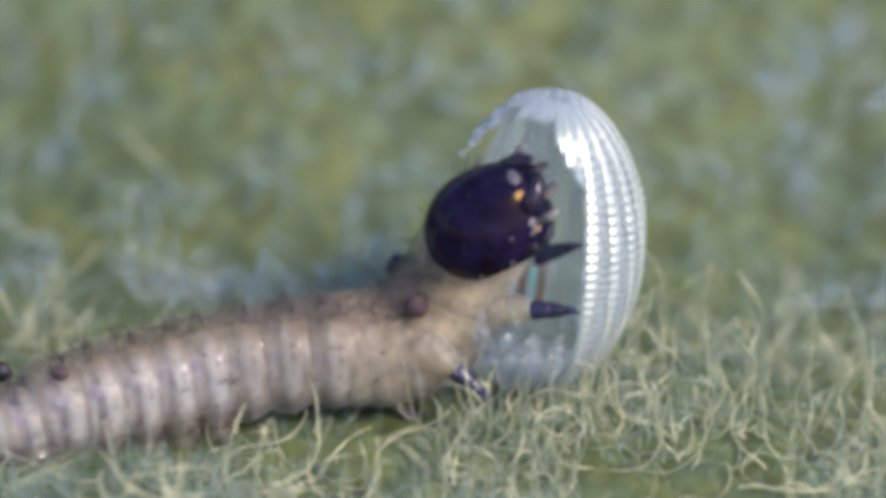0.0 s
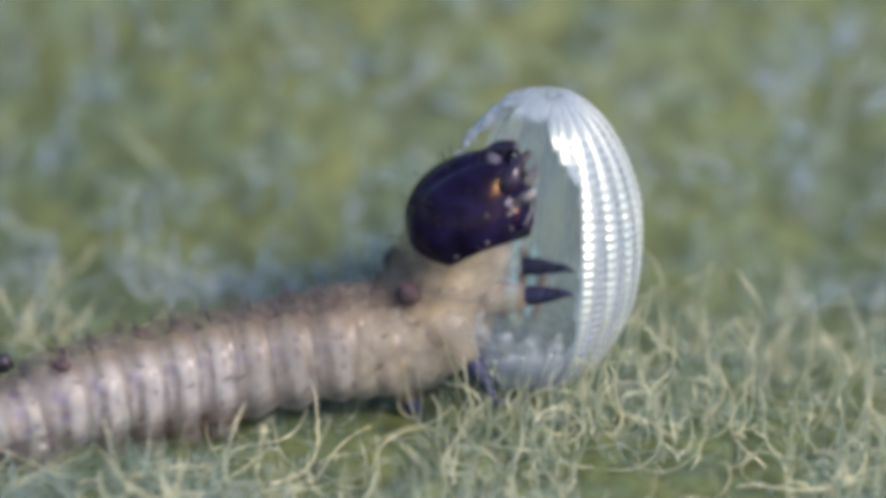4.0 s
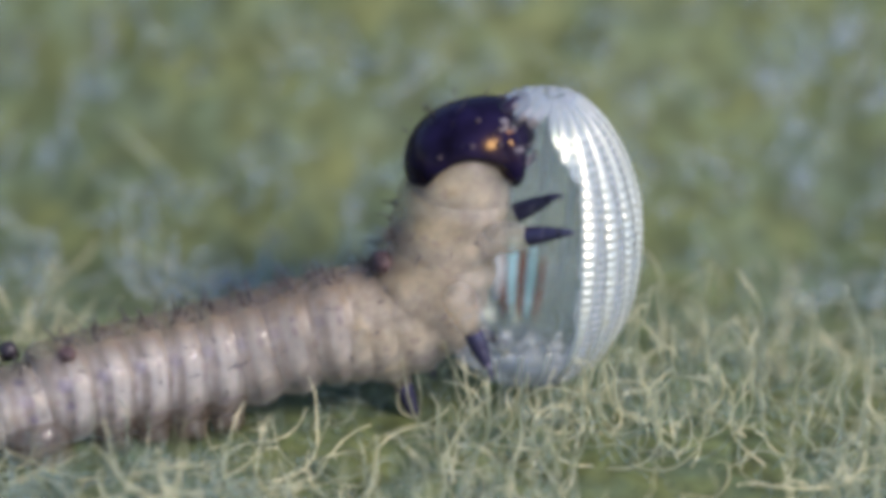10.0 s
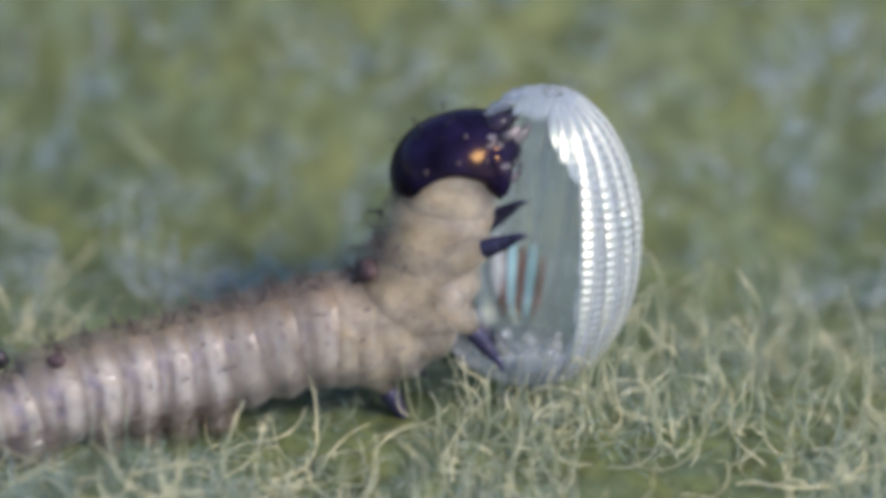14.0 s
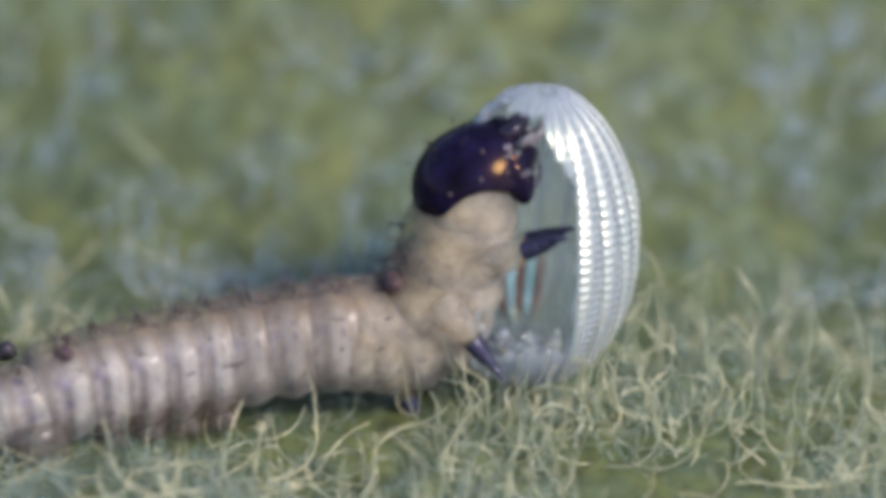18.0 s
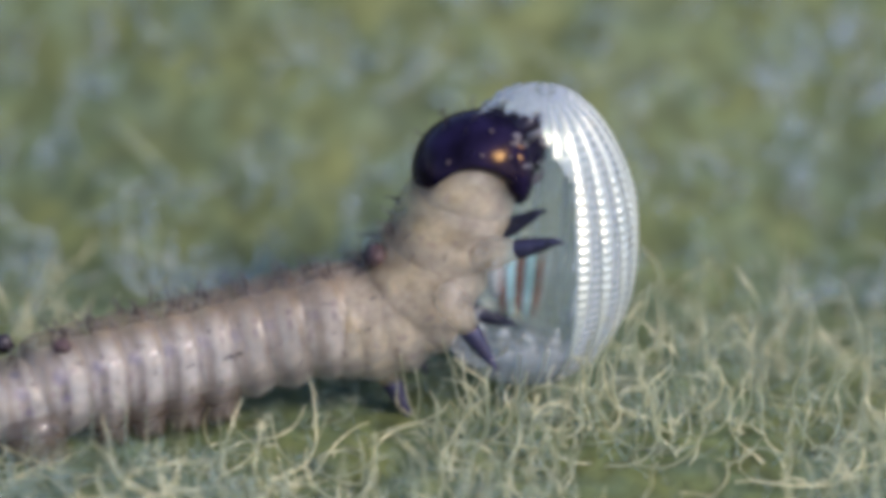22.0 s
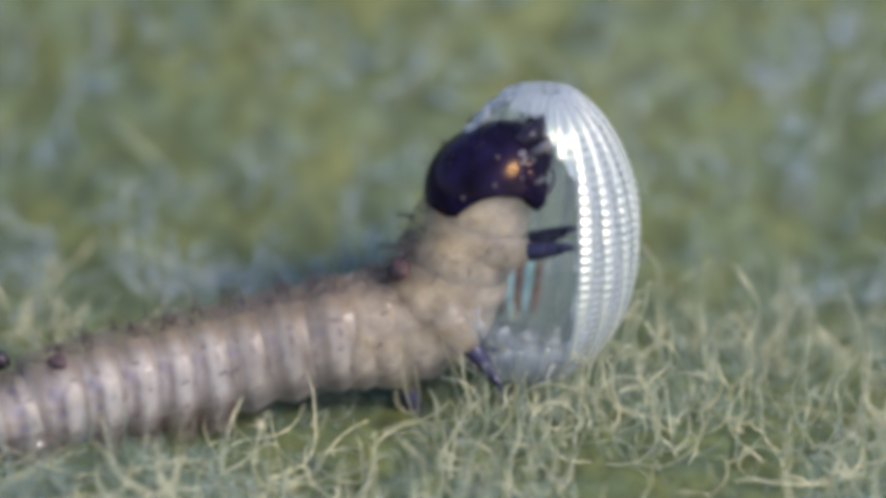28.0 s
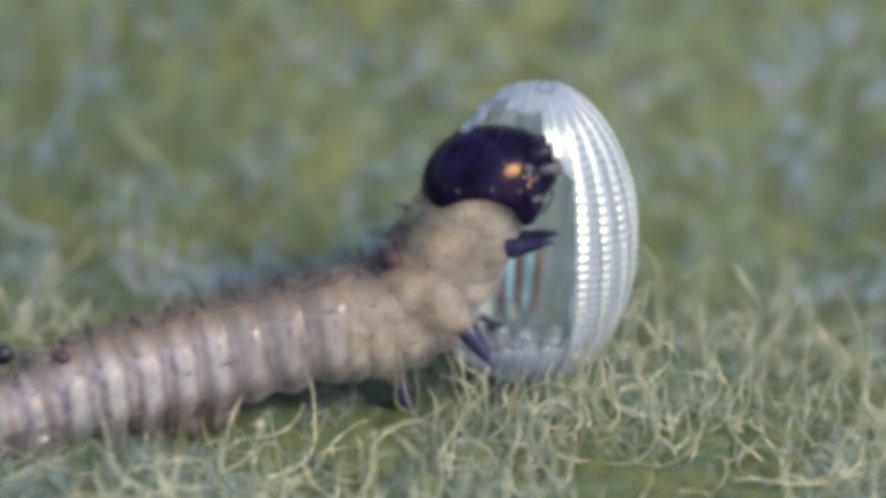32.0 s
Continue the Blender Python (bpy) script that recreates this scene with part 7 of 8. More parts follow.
    walk(legs['leg_front_near'], [
        (0, at(0.942, -0.080, 0.499, -25.6, -10.3, -23.3)), (0.5, at(0.907, -0.080, 0.553, -25.8, -8.0, -22.1)), (1, at(0.926, -0.080, 0.571, -26.1, -5.9, -21.0)),
        (1.5, at(0.950, -0.080, 0.564, -25.6, -6.1, -23.4)), (2, at(1.035, -0.080, 0.611, -25.0, -6.4, -26.4)), (2.5, at(0.991, -0.080, 0.584, -24.6, -11.7, -27.7)),
        (3, at(0.991, -0.080, 0.544, -24.2, -17.2, -29.1)), (3.5, at(0.918, -0.080, 0.550, -24.4, -17.3, -28.5)), (5.5, at(0.975, -0.080, 0.575, -25.0, -17.8, -26.2)),
        (6, at(0.953, -0.080, 0.588, -25.1, -17.9, -25.7)), (6.5, at(0.949, -0.080, 0.581, -25.6, -21.5, -24.5)), (7, at(0.898, -0.080, 0.612, -26.1, -24.7, -23.3)),
        (7.5, at(0.859, -0.080, 0.757, -26.0, -21.7, -22.9)), (8, at(0.857, -0.080, 0.795, -25.9, -18.7, -22.5)), (8.5, at(0.851, -0.080, 0.829, -26.3, -22.6, -22.0)),
        (9, at(0.866, -0.080, 0.816, -26.7, -26.1, -21.5)), (9.5, at(0.886, -0.080, 0.832, -26.2, -21.7, -22.1)), (10, at(0.927, -0.080, 0.808, -25.7, -16.7, -22.8)),
        (10.5, at(0.901, -0.080, 0.809, -25.9, -19.1, -22.6)), (11, at(0.900, -0.080, 0.792, -26.0, -21.4, -22.5)), (11.5, at(0.921, -0.080, 0.831, -26.3, -21.6, -21.6)),
        (12, at(0.900, -0.080, 0.813, -26.5, -21.8, -20.8)), (12.5, at(0.842, -0.080, 0.812, -27.0, -26.7, -20.4)), (13, at(0.798, -0.080, 0.828, -27.7, -31.0, -19.9)),
        (13.5, at(0.791, -0.080, 0.795, -27.4, -29.9, -20.6)), (14, at(0.762, -0.080, 0.748, -27.1, -28.8, -21.3)), (14.5, at(0.793, -0.080, 0.749, -27.2, -29.0, -20.8)),
        (16.5, at(0.788, -0.080, 0.759, -27.8, -29.8, -19.1)), (17, at(0.827, -0.080, 0.735, -27.9, -30.0, -18.8)), (17.5, at(0.870, -0.080, 0.739, -27.5, -29.8, -20.3)),
        (18, at(0.917, -0.080, 0.734, -27.0, -29.5, -22.0)), (18.5, at(0.925, -0.080, 0.754, -26.9, -26.3, -20.8)), (19, at(0.889, -0.080, 0.765, -26.8, -23.2, -19.7)),
        (19.5, at(0.898, -0.080, 0.738, -26.8, -25.9, -21.0)), (20, at(0.918, -0.080, 0.733, -26.8, -28.9, -22.5)), (20.5, at(0.916, -0.080, 0.706, -26.4, -25.8, -22.8)),
        (21, at(0.896, -0.080, 0.725, -26.0, -22.5, -23.0)), (21.5, at(0.897, -0.080, 0.719, -26.1, -21.8, -22.2)), (22, at(0.891, -0.080, 0.740, -26.3, -21.2, -21.5)),
        (22.5, at(0.881, -0.080, 0.727, -26.6, -26.1, -21.7)), (23, at(0.849, -0.080, 0.749, -27.1, -30.7, -22.0)), (23.5, at(0.857, -0.080, 0.750, -26.6, -27.5, -22.6)),
        (24, at(0.892, -0.080, 0.770, -26.1, -24.0, -23.3)), (24.5, at(0.828, -0.080, 0.857, -25.3, -24.1, -26.4)), (25, at(0.795, -0.080, 0.863, -24.1, -24.1, -30.4)),
        (25.5, at(0.851, -0.080, 0.610, -24.0, -39.4, -35.7)), (27.5, at(0.932, -0.080, 0.698, -24.9, -21.9, -27.3)), (28, at(0.944, -0.080, 0.725, -25.1, -17.9, -25.7)),
        (28.5, at(0.953, -0.080, 0.678, -25.7, -18.3, -23.0)), (29, at(0.894, -0.080, 0.680, -26.3, -18.7, -20.8)), (29.5, at(0.893, -0.080, 0.665, -26.2, -21.0, -21.6)),
        (30, at(0.956, -0.080, 0.647, -26.2, -23.3, -22.5)), (30.5, at(0.854, -0.080, 0.706, -25.8, -23.9, -24.3)), (31, at(0.923, -0.080, 0.646, -25.3, -24.5, -26.4)),
        (31.5, at(0.873, -0.080, 0.683, -25.8, -22.7, -23.7)), (32, at(0.862, -0.080, 0.730, -26.3, -21.2, -21.5)),
    ])
    walk(legs['leg_front_far'], [
        (0, at(0.951, 0.280, 0.538, -28.7, -19.0, -6.8)), (0.5, at(0.924, 0.280, 0.551, -28.3, -14.8, -6.4)), (1, at(0.951, 0.280, 0.528, -28.0, -10.8, -6.1)),
        (1.5, at(0.953, 0.280, 0.505, -27.8, -5.6, -7.4)), (2, at(1.016, 0.280, 0.536, -27.8, 2.4, -9.3)), (2.5, at(0.969, 0.280, 0.535, -27.8, 0.8, -7.9)),
        (3, at(0.966, 0.280, 0.520, -27.8, -0.4, -6.8)), (3.5, at(0.895, 0.280, 0.507, -27.8, 0.1, -6.8)), (5.5, at(0.959, 0.280, 0.453, -27.9, 2.3, -6.8)),
        (6, at(0.939, 0.280, 0.447, -27.9, 2.8, -6.8)), (6.5, at(0.949, 0.280, 0.470, -27.8, -3.8, -6.2)), (7, at(0.912, 0.280, 0.532, -28.0, -9.2, -5.7)),
        (7.5, at(0.880, 0.280, 0.655, -28.1, -11.8, -5.9)), (8, at(0.885, 0.280, 0.673, -28.3, -14.5, -6.1)), (8.5, at(0.861, 0.280, 0.688, -28.1, -13.3, -6.7)),
        (9, at(0.857, 0.280, 0.656, -28.0, -12.0, -7.4)), (9.5, at(0.861, 0.280, 0.707, -28.9, -20.9, -6.8)), (10, at(0.885, 0.280, 0.718, -30.1, -27.7, -6.3)),
        (10.5, at(0.887, 0.280, 0.703, -29.2, -22.6, -6.2)), (11, at(0.914, 0.280, 0.670, -28.5, -17.2, -6.1)), (11.5, at(0.935, 0.280, 0.698, -28.6, -18.0, -6.4)),
        (12, at(0.914, 0.280, 0.669, -28.7, -19.0, -6.8)), (12.5, at(0.845, 0.280, 0.668, -28.3, -17.1, -7.8)), (13, at(0.789, 0.280, 0.684, -28.0, -14.5, -9.1)),
        (13.5, at(0.786, 0.280, 0.682, -29.3, -25.7, -9.1)), (14, at(0.762, 0.280, 0.667, -31.2, -35.2, -9.1)), (14.5, at(0.794, 0.280, 0.658, -30.7, -32.0, -8.2)),
        (16.5, at(0.793, 0.280, 0.628, -29.3, -22.6, -5.9)), (17, at(0.833, 0.280, 0.595, -29.1, -20.9, -5.5)), (17.5, at(0.880, 0.280, 0.594, -29.1, -21.4, -5.9)),
        (18, at(0.931, 0.280, 0.584, -29.1, -22.0, -6.3)), (18.5, at(0.925, 0.280, 0.620, -30.8, -31.6, -6.7)), (19, at(0.876, 0.280, 0.646, -33.3, -40.5, -7.2)),
        (19.5, at(0.870, 0.280, 0.634, -32.5, -38.2, -7.2)), (20, at(0.876, 0.280, 0.645, -31.8, -35.6, -7.2)), (20.5, at(0.850, 0.280, 0.622, -30.7, -32.3, -8.4)),
        (21, at(0.807, 0.280, 0.644, -29.3, -27.1, -10.2)), (21.5, at(0.825, 0.280, 0.622, -30.1, -30.1, -9.1)), (22, at(0.835, 0.280, 0.628, -30.8, -32.5, -8.2)),
        (22.5, at(0.818, 0.280, 0.618, -31.8, -38.3, -10.2)), (23, at(0.780, 0.280, 0.642, -33.5, -46.2, -13.5)), (23.5, at(0.780, 0.280, 0.641, -31.6, -36.0, -8.6)),
        (24, at(0.808, 0.280, 0.657, -30.6, -30.0, -6.3)), (24.5, at(0.790, 0.280, 0.753, -29.5, -25.6, -7.6)), (25, at(0.803, 0.280, 0.767, -28.2, -18.2, -9.7)),
        (25.5, at(0.851, 0.280, 0.498, -27.9, -10.0, -7.7)), (27.5, at(0.936, 0.280, 0.555, -28.9, -20.8, -6.8)), (28, at(0.949, 0.280, 0.574, -29.2, -23.0, -6.6)),
        (28.5, at(0.962, 0.280, 0.527, -28.5, -16.5, -6.2)), (29, at(0.908, 0.280, 0.526, -28.0, -10.4, -5.9)), (29.5, at(0.904, 0.280, 0.582, -28.1, -14.8, -7.8)),
        (30, at(0.964, 0.280, 0.636, -28.4, -23.0, -11.6)), (30.5, at(0.859, 0.280, 0.631, -28.0, -14.4, -8.6)), (31, at(0.923, 0.280, 0.508, -27.9, -8.9, -6.8)),
        (31.5, at(0.876, 0.280, 0.534, -28.1, -12.6, -6.1)), (32, at(0.867, 0.280, 0.571, -28.4, -15.4, -5.5)),
    ])
    walk(legs['leg_mid_near'], [
        (0, at(0.644, -0.140, 0.272, -35.4, 35.8, -21.2)), (0.5, at(0.651, -0.140, 0.296, -39.5, 42.9, -21.7)), (1, at(0.659, -0.140, 0.319, -44.2, 48.9, -22.3)),
        (1.5, at(0.687, -0.140, 0.334, -53.0, 56.4, -25.6)), (2, at(0.715, -0.140, 0.349, -64.9, 63.1, -29.9)), (2.5, at(0.715, -0.140, 0.333, -59.7, 60.1, -29.9)),
        (3, at(0.715, -0.140, 0.317, -54.1, 56.4, -29.9)), (3.5, at(0.713, -0.140, 0.313, -52.7, 55.5, -29.1)), (5.5, at(0.705, -0.140, 0.296, -47.8, 51.9, -26.2)),
        (6, at(0.703, -0.140, 0.292, -46.8, 51.0, -25.6)), (6.5, at(0.696, -0.140, 0.294, -47.3, 51.4, -26.3)), (7, at(0.689, -0.140, 0.297, -47.8, 51.8, -27.1)),
        (7.5, at(0.682, -0.140, 0.336, -53.9, 57.4, -24.5)), (8, at(0.676, -0.140, 0.375, -57.9, 61.0, -22.3)), (8.5, at(0.683, -0.140, 0.383, -59.3, 61.3, -24.5)),
        (9, at(0.690, -0.140, 0.390, -60.9, 61.5, -27.1)), (9.5, at(0.704, -0.140, 0.408, -63.3, 62.3, -29.4)), (10, at(0.718, -0.140, 0.427, -66.0, 63.1, -32.0)),
        (10.5, at(0.705, -0.140, 0.431, -60.4, 60.9, -28.4)), (11, at(0.691, -0.140, 0.435, -56.0, 58.7, -25.6)), (11.5, at(0.694, -0.140, 0.411, -58.6, 60.1, -27.1)),
        (12, at(0.697, -0.140, 0.387, -61.6, 61.5, -28.9)), (12.5, at(0.673, -0.140, 0.447, -44.9, 49.6, -22.6)), (13, at(0.650, -0.140, 0.506, -35.5, 36.2, -18.5)),
        (13.5, at(0.685, -0.140, 0.469, -40.3, 44.9, -17.2)), (14, at(0.720, -0.140, 0.432, -44.6, 50.8, -16.0)), (14.5, at(0.716, -0.140, 0.429, -44.6, 50.8, -16.3)),
        (16.5, at(0.698, -0.140, 0.417, -45.0, 50.9, -17.4)), (17, at(0.693, -0.140, 0.414, -45.0, 50.9, -17.7)), (17.5, at(0.705, -0.140, 0.398, -44.5, 50.0, -18.3)),
        (18, at(0.716, -0.140, 0.381, -43.8, 49.1, -18.9)), (18.5, at(0.719, -0.140, 0.412, -44.1, 49.7, -17.7)), (19, at(0.722, -0.140, 0.443, -44.3, 50.3, -16.6)),
        (19.5, at(0.720, -0.140, 0.427, -45.5, 51.4, -17.7)), (20, at(0.717, -0.140, 0.411, -46.9, 52.6, -18.9)), (20.5, at(0.699, -0.140, 0.418, -44.9, 50.9, -17.3)),
        (21, at(0.681, -0.140, 0.426, -43.3, 49.2, -16.0)), (21.5, at(0.695, -0.140, 0.425, -46.0, 51.9, -17.7)), (22, at(0.710, -0.140, 0.425, -49.4, 54.8, -19.7)),
        (22.5, at(0.728, -0.140, 0.456, -51.2, 56.6, -19.3)), (23, at(0.746, -0.140, 0.487, -52.9, 58.2, -18.9)), (23.5, at(0.742, -0.140, 0.486, -52.5, 58.0, -18.7)),
        (24, at(0.738, -0.140, 0.486, -52.1, 57.7, -18.5)), (24.5, at(0.739, -0.140, 0.485, -51.4, 57.1, -18.1)), (25, at(0.739, -0.140, 0.485, -50.6, 56.6, -17.7)),
        (25.5, at(0.711, -0.140, 0.327, -35.2, 35.9, -16.0)), (27.5, at(0.719, -0.140, 0.337, -43.1, 48.0, -19.9)), (28, at(0.721, -0.140, 0.340, -45.9, 51.0, -21.2)),
        (28.5, at(0.710, -0.140, 0.332, -42.0, 46.7, -19.3)), (29, at(0.699, -0.140, 0.323, -38.9, 42.5, -17.7)), (29.5, at(0.716, -0.140, 0.362, -41.7, 46.4, -19.1)),
        (30, at(0.733, -0.140, 0.401, -45.2, 50.3, -20.7)), (30.5, at(0.727, -0.140, 0.401, -44.6, 49.7, -20.2)), (31, at(0.722, -0.140, 0.400, -43.9, 49.1, -19.7)),
        (31.5, at(0.711, -0.140, 0.408, -44.7, 50.0, -19.3)), (32, at(0.700, -0.140, 0.415, -45.4, 50.9, -18.9)),
    ])
    walk(legs['leg_mid_far'], [
        (0, at(0.618, 0.280, 0.064, -30.1, 29.5, 8.2)), (0.5, at(0.625, 0.280, 0.087, -30.1, 29.5, 8.2)), (1, at(0.632, 0.280, 0.110, -30.1, 29.5, 8.2)),
        (1.5, at(0.661, 0.280, 0.125, -30.1, 29.5, 8.2)), (2, at(0.689, 0.280, 0.141, -30.1, 29.5, 8.2)), (2.5, at(0.689, 0.280, 0.124, -30.1, 29.5, 8.2)),
        (3, at(0.689, 0.280, 0.108, -30.1, 29.5, 8.2)), (3.5, at(0.687, 0.280, 0.104, -30.1, 29.5, 8.2)), (5.5, at(0.679, 0.280, 0.087, -30.1, 29.5, 8.2)),
        (6, at(0.676, 0.280, 0.083, -30.1, 29.5, 8.2)), (6.5, at(0.670, 0.280, 0.086, -30.1, 29.5, 8.2)), (7, at(0.663, 0.280, 0.089, -30.1, 29.5, 8.2)),
        (7.5, at(0.656, 0.280, 0.128, -30.1, 29.5, 8.2)), (8, at(0.649, 0.280, 0.167, -30.1, 29.5, 8.2)), (8.5, at(0.657, 0.280, 0.174, -30.1, 29.5, 8.2)),
        (9, at(0.664, 0.280, 0.181, -30.1, 29.5, 8.2)), (9.5, at(0.678, 0.280, 0.200, -30.1, 29.5, 8.2)), (10, at(0.692, 0.280, 0.218, -30.1, 29.5, 8.2)),
        (10.5, at(0.678, 0.280, 0.223, -30.1, 29.5, 8.2)), (11, at(0.665, 0.280, 0.227, -30.1, 29.5, 8.2)), (11.5, at(0.668, 0.280, 0.203, -30.1, 29.5, 8.2)),
        (12, at(0.671, 0.280, 0.178, -30.1, 29.5, 8.2)), (12.5, at(0.647, 0.280, 0.238, -30.1, 29.5, 8.2)), (13, at(0.624, 0.280, 0.297, -30.1, 29.5, 8.2)),
        (13.5, at(0.659, 0.280, 0.261, -30.1, 29.5, 8.2)), (14, at(0.694, 0.280, 0.224, -30.1, 29.5, 8.2)), (14.5, at(0.689, 0.280, 0.221, -30.1, 29.5, 8.2)),
        (16.5, at(0.687, 0.280, 0.235, -29.2, 22.0, 5.8)), (17, at(0.698, 0.280, 0.259, -28.7, 17.5, 4.5)), (17.5, at(0.697, 0.280, 0.221, -29.1, 20.9, 5.5)),
        (18, at(0.696, 0.280, 0.184, -29.6, 26.0, 7.0)), (18.5, at(0.699, 0.280, 0.215, -29.6, 26.0, 7.0)), (19, at(0.702, 0.280, 0.246, -29.6, 26.0, 7.0)),
        (19.5, at(0.700, 0.280, 0.229, -29.6, 26.0, 7.0)), (20, at(0.697, 0.280, 0.213, -29.6, 26.0, 7.0)), (20.5, at(0.691, 0.280, 0.242, -29.1, 20.9, 5.5)),
        (21, at(0.686, 0.280, 0.271, -28.7, 17.5, 4.5)), (21.5, at(0.700, 0.280, 0.271, -28.7, 17.5, 4.5)), (22, at(0.714, 0.280, 0.270, -28.7, 17.5, 4.5)),
        (22.5, at(0.732, 0.280, 0.301, -28.7, 17.5, 4.5)), (23, at(0.751, 0.280, 0.333, -28.7, 17.5, 4.5)), (23.5, at(0.731, 0.280, 0.305, -29.2, 22.0, 5.8)),
        (24, at(0.712, 0.280, 0.277, -30.1, 29.5, 8.2)), (24.5, at(0.712, 0.280, 0.277, -30.1, 29.5, 8.2)), (25, at(0.713, 0.280, 0.276, -30.1, 29.5, 8.2)),
        (25.5, at(0.685, 0.280, 0.118, -30.1, 29.5, 8.2)), (27.5, at(0.693, 0.280, 0.129, -30.1, 29.5, 8.2)), (28, at(0.695, 0.280, 0.132, -30.1, 29.5, 8.2)),
        (28.5, at(0.684, 0.280, 0.123, -30.1, 29.5, 8.2)), (29, at(0.673, 0.280, 0.115, -30.1, 29.5, 8.2)), (29.5, at(0.690, 0.280, 0.154, -30.1, 29.5, 8.2)),
        (30, at(0.707, 0.280, 0.193, -30.1, 29.5, 8.2)), (30.5, at(0.701, 0.280, 0.192, -30.1, 29.5, 8.2)), (31, at(0.696, 0.280, 0.192, -30.1, 29.5, 8.2)),
        (31.5, at(0.694, 0.280, 0.215, -29.5, 24.6, 6.6)), (32, at(0.692, 0.280, 0.239, -29.1, 20.9, 5.5)),
    ])
    walk(legs['leg_hind_near'], [
        (0, at(0.455, 0.020, 0.008, -56.4, 56.7, -37.1)), (0.5, at(0.418, 0.020, 0.050, -53.4, 56.0, -29.2)), (1, at(0.446, 0.020, 0.036, -59.1, 58.6, -34.9)),
        (1.5, at(0.472, 0.020, 0.043, -71.2, 63.2, -41.8)), (2, at(0.537, 0.020, 0.095, 106.1, 74.0, -73.3)), (2.5, at(0.484, 0.020, 0.090, -88.9, 68.7, -45.9)),
        (3, at(0.493, 0.020, 0.050, -86.2, 66.8, -49.4)), (3.5, at(0.471, 0.020, 0.061, -74.8, 64.8, -41.4)), (5.5, at(0.485, 0.020, -0.007, -64.6, 59.6, -45.9)),
        (6, at(0.483, 0.020, 0.048, -78.6, 65.3, -45.1)), (6.5, at(0.448, 0.020, 0.042, -61.1, 59.8, -34.9)), (7, at(0.482, 0.020, 0.029, -73.4, 63.4, -44.6)),
        (7.5, at(0.467, 0.020, 0.105, -80.6, 67.6, -39.7)), (8, at(0.443, 0.021, 0.077, -65.4, 62.4, -33.7)), (8.5, at(0.420, 0.021, 0.102, -61.7, 61.4, -29.3)),
        (9, at(0.442, 0.021, 0.062, -62.5, 60.9, -33.4)), (9.5, at(0.410, 0.021, 0.126, -61.8, 62.0, -27.5)), (10, at(0.450, 0.021, 0.111, -73.3, 65.8, -35.1)),
        (10.5, at(0.405, 0.021, 0.084, -55.3, 57.9, -26.7)), (11, at(0.456, 0.021, 0.017, -59.2, 58.4, -36.5)), (11.5, at(0.377, 0.021, 0.095, -51.2, 55.5, -23.2)),
        (12, at(0.465, 0.021, 0.058, -71.2, 63.9, -38.8)), (12.5, at(0.445, 0.021, 0.041, -60.0, 59.4, -33.7)), (13, at(0.402, 0.021, 0.077, -53.9, 57.0, -26.2)),
        (13.5, at(0.399, 0.021, 0.110, -57.1, 59.5, -25.7)), (14, at(0.391, 0.021, 0.080, -52.2, 56.0, -24.7)), (14.5, at(0.450, 0.021, 0.104, -72.2, 65.4, -34.7)),
        (16.5, at(0.443, 0.021, 0.091, -67.6, 63.7, -33.0)), (17, at(0.437, 0.021, 0.112, -68.3, 64.4, -31.7)), (17.5, at(0.438, 0.021, 0.067, -62.1, 61.0, -31.8)),
        (18, at(0.472, 0.021, 0.044, -71.1, 63.6, -39.8)), (18.5, at(0.481, 0.021, 0.064, -80.4, 66.6, -42.8)), (19, at(0.458, 0.021, 0.090, -73.0, 65.4, -36.0)),
        (19.5, at(0.442, 0.021, 0.090, -67.0, 63.5, -32.5)), (20, at(0.433, 0.021, 0.111, -66.6, 63.8, -30.6)), (20.5, at(0.462, 0.021, 0.062, -70.3, 63.9, -37.0)),
        (21, at(0.398, 0.021, 0.131, -59.3, 61.1, -25.2)), (21.5, at(0.454, 0.021, 0.078, -69.5, 64.1, -34.8)), (22, at(0.410, 0.021, 0.110, -59.9, 61.0, -26.7)),
        (22.5, at(0.461, 0.021, 0.117, -78.3, 67.7, -36.4)), (23, at(0.433, 0.021, 0.164, -73.1, 67.2, -30.5)), (23.5, at(0.441, 0.021, 0.103, -68.2, 64.3, -31.8)),
        (24, at(0.431, 0.021, 0.137, -69.3, 65.4, -30.0)), (24.5, at(0.417, 0.021, 0.212, -72.3, 67.8, -27.5)), (25, at(0.406, 0.020, 0.208, -69.0, 66.6, -25.9)),
        (25.5, at(0.398, 0.020, 0.066, -52.1, 55.9, -24.8)), (27.5, at(0.497, 0.021, 0.042, -84.8, 67.1, -46.7)), (28, at(0.480, 0.021, 0.065, -79.2, 66.6, -41.0)),
        (28.5, at(0.491, 0.021, -0.001, -70.5, 62.3, -44.5)), (29, at(0.471, 0.021, 0.023, -66.4, 61.8, -38.2)), (29.5, at(0.474, 0.020, 0.054, -73.9, 65.0, -38.8)),
        (30, at(0.525, 0.020, 0.066, 120.0, 72.0, -58.8)), (30.5, at(0.441, 0.020, 0.143, -72.9, 66.9, -31.0)), (31, at(0.486, 0.020, 0.064, -82.0, 67.4, -42.1)),
        (31.5, at(0.472, 0.020, 0.047, -71.6, 64.3, -38.1)), (32, at(0.438, 0.021, 0.101, -66.7, 63.9, -30.5)),
    ])
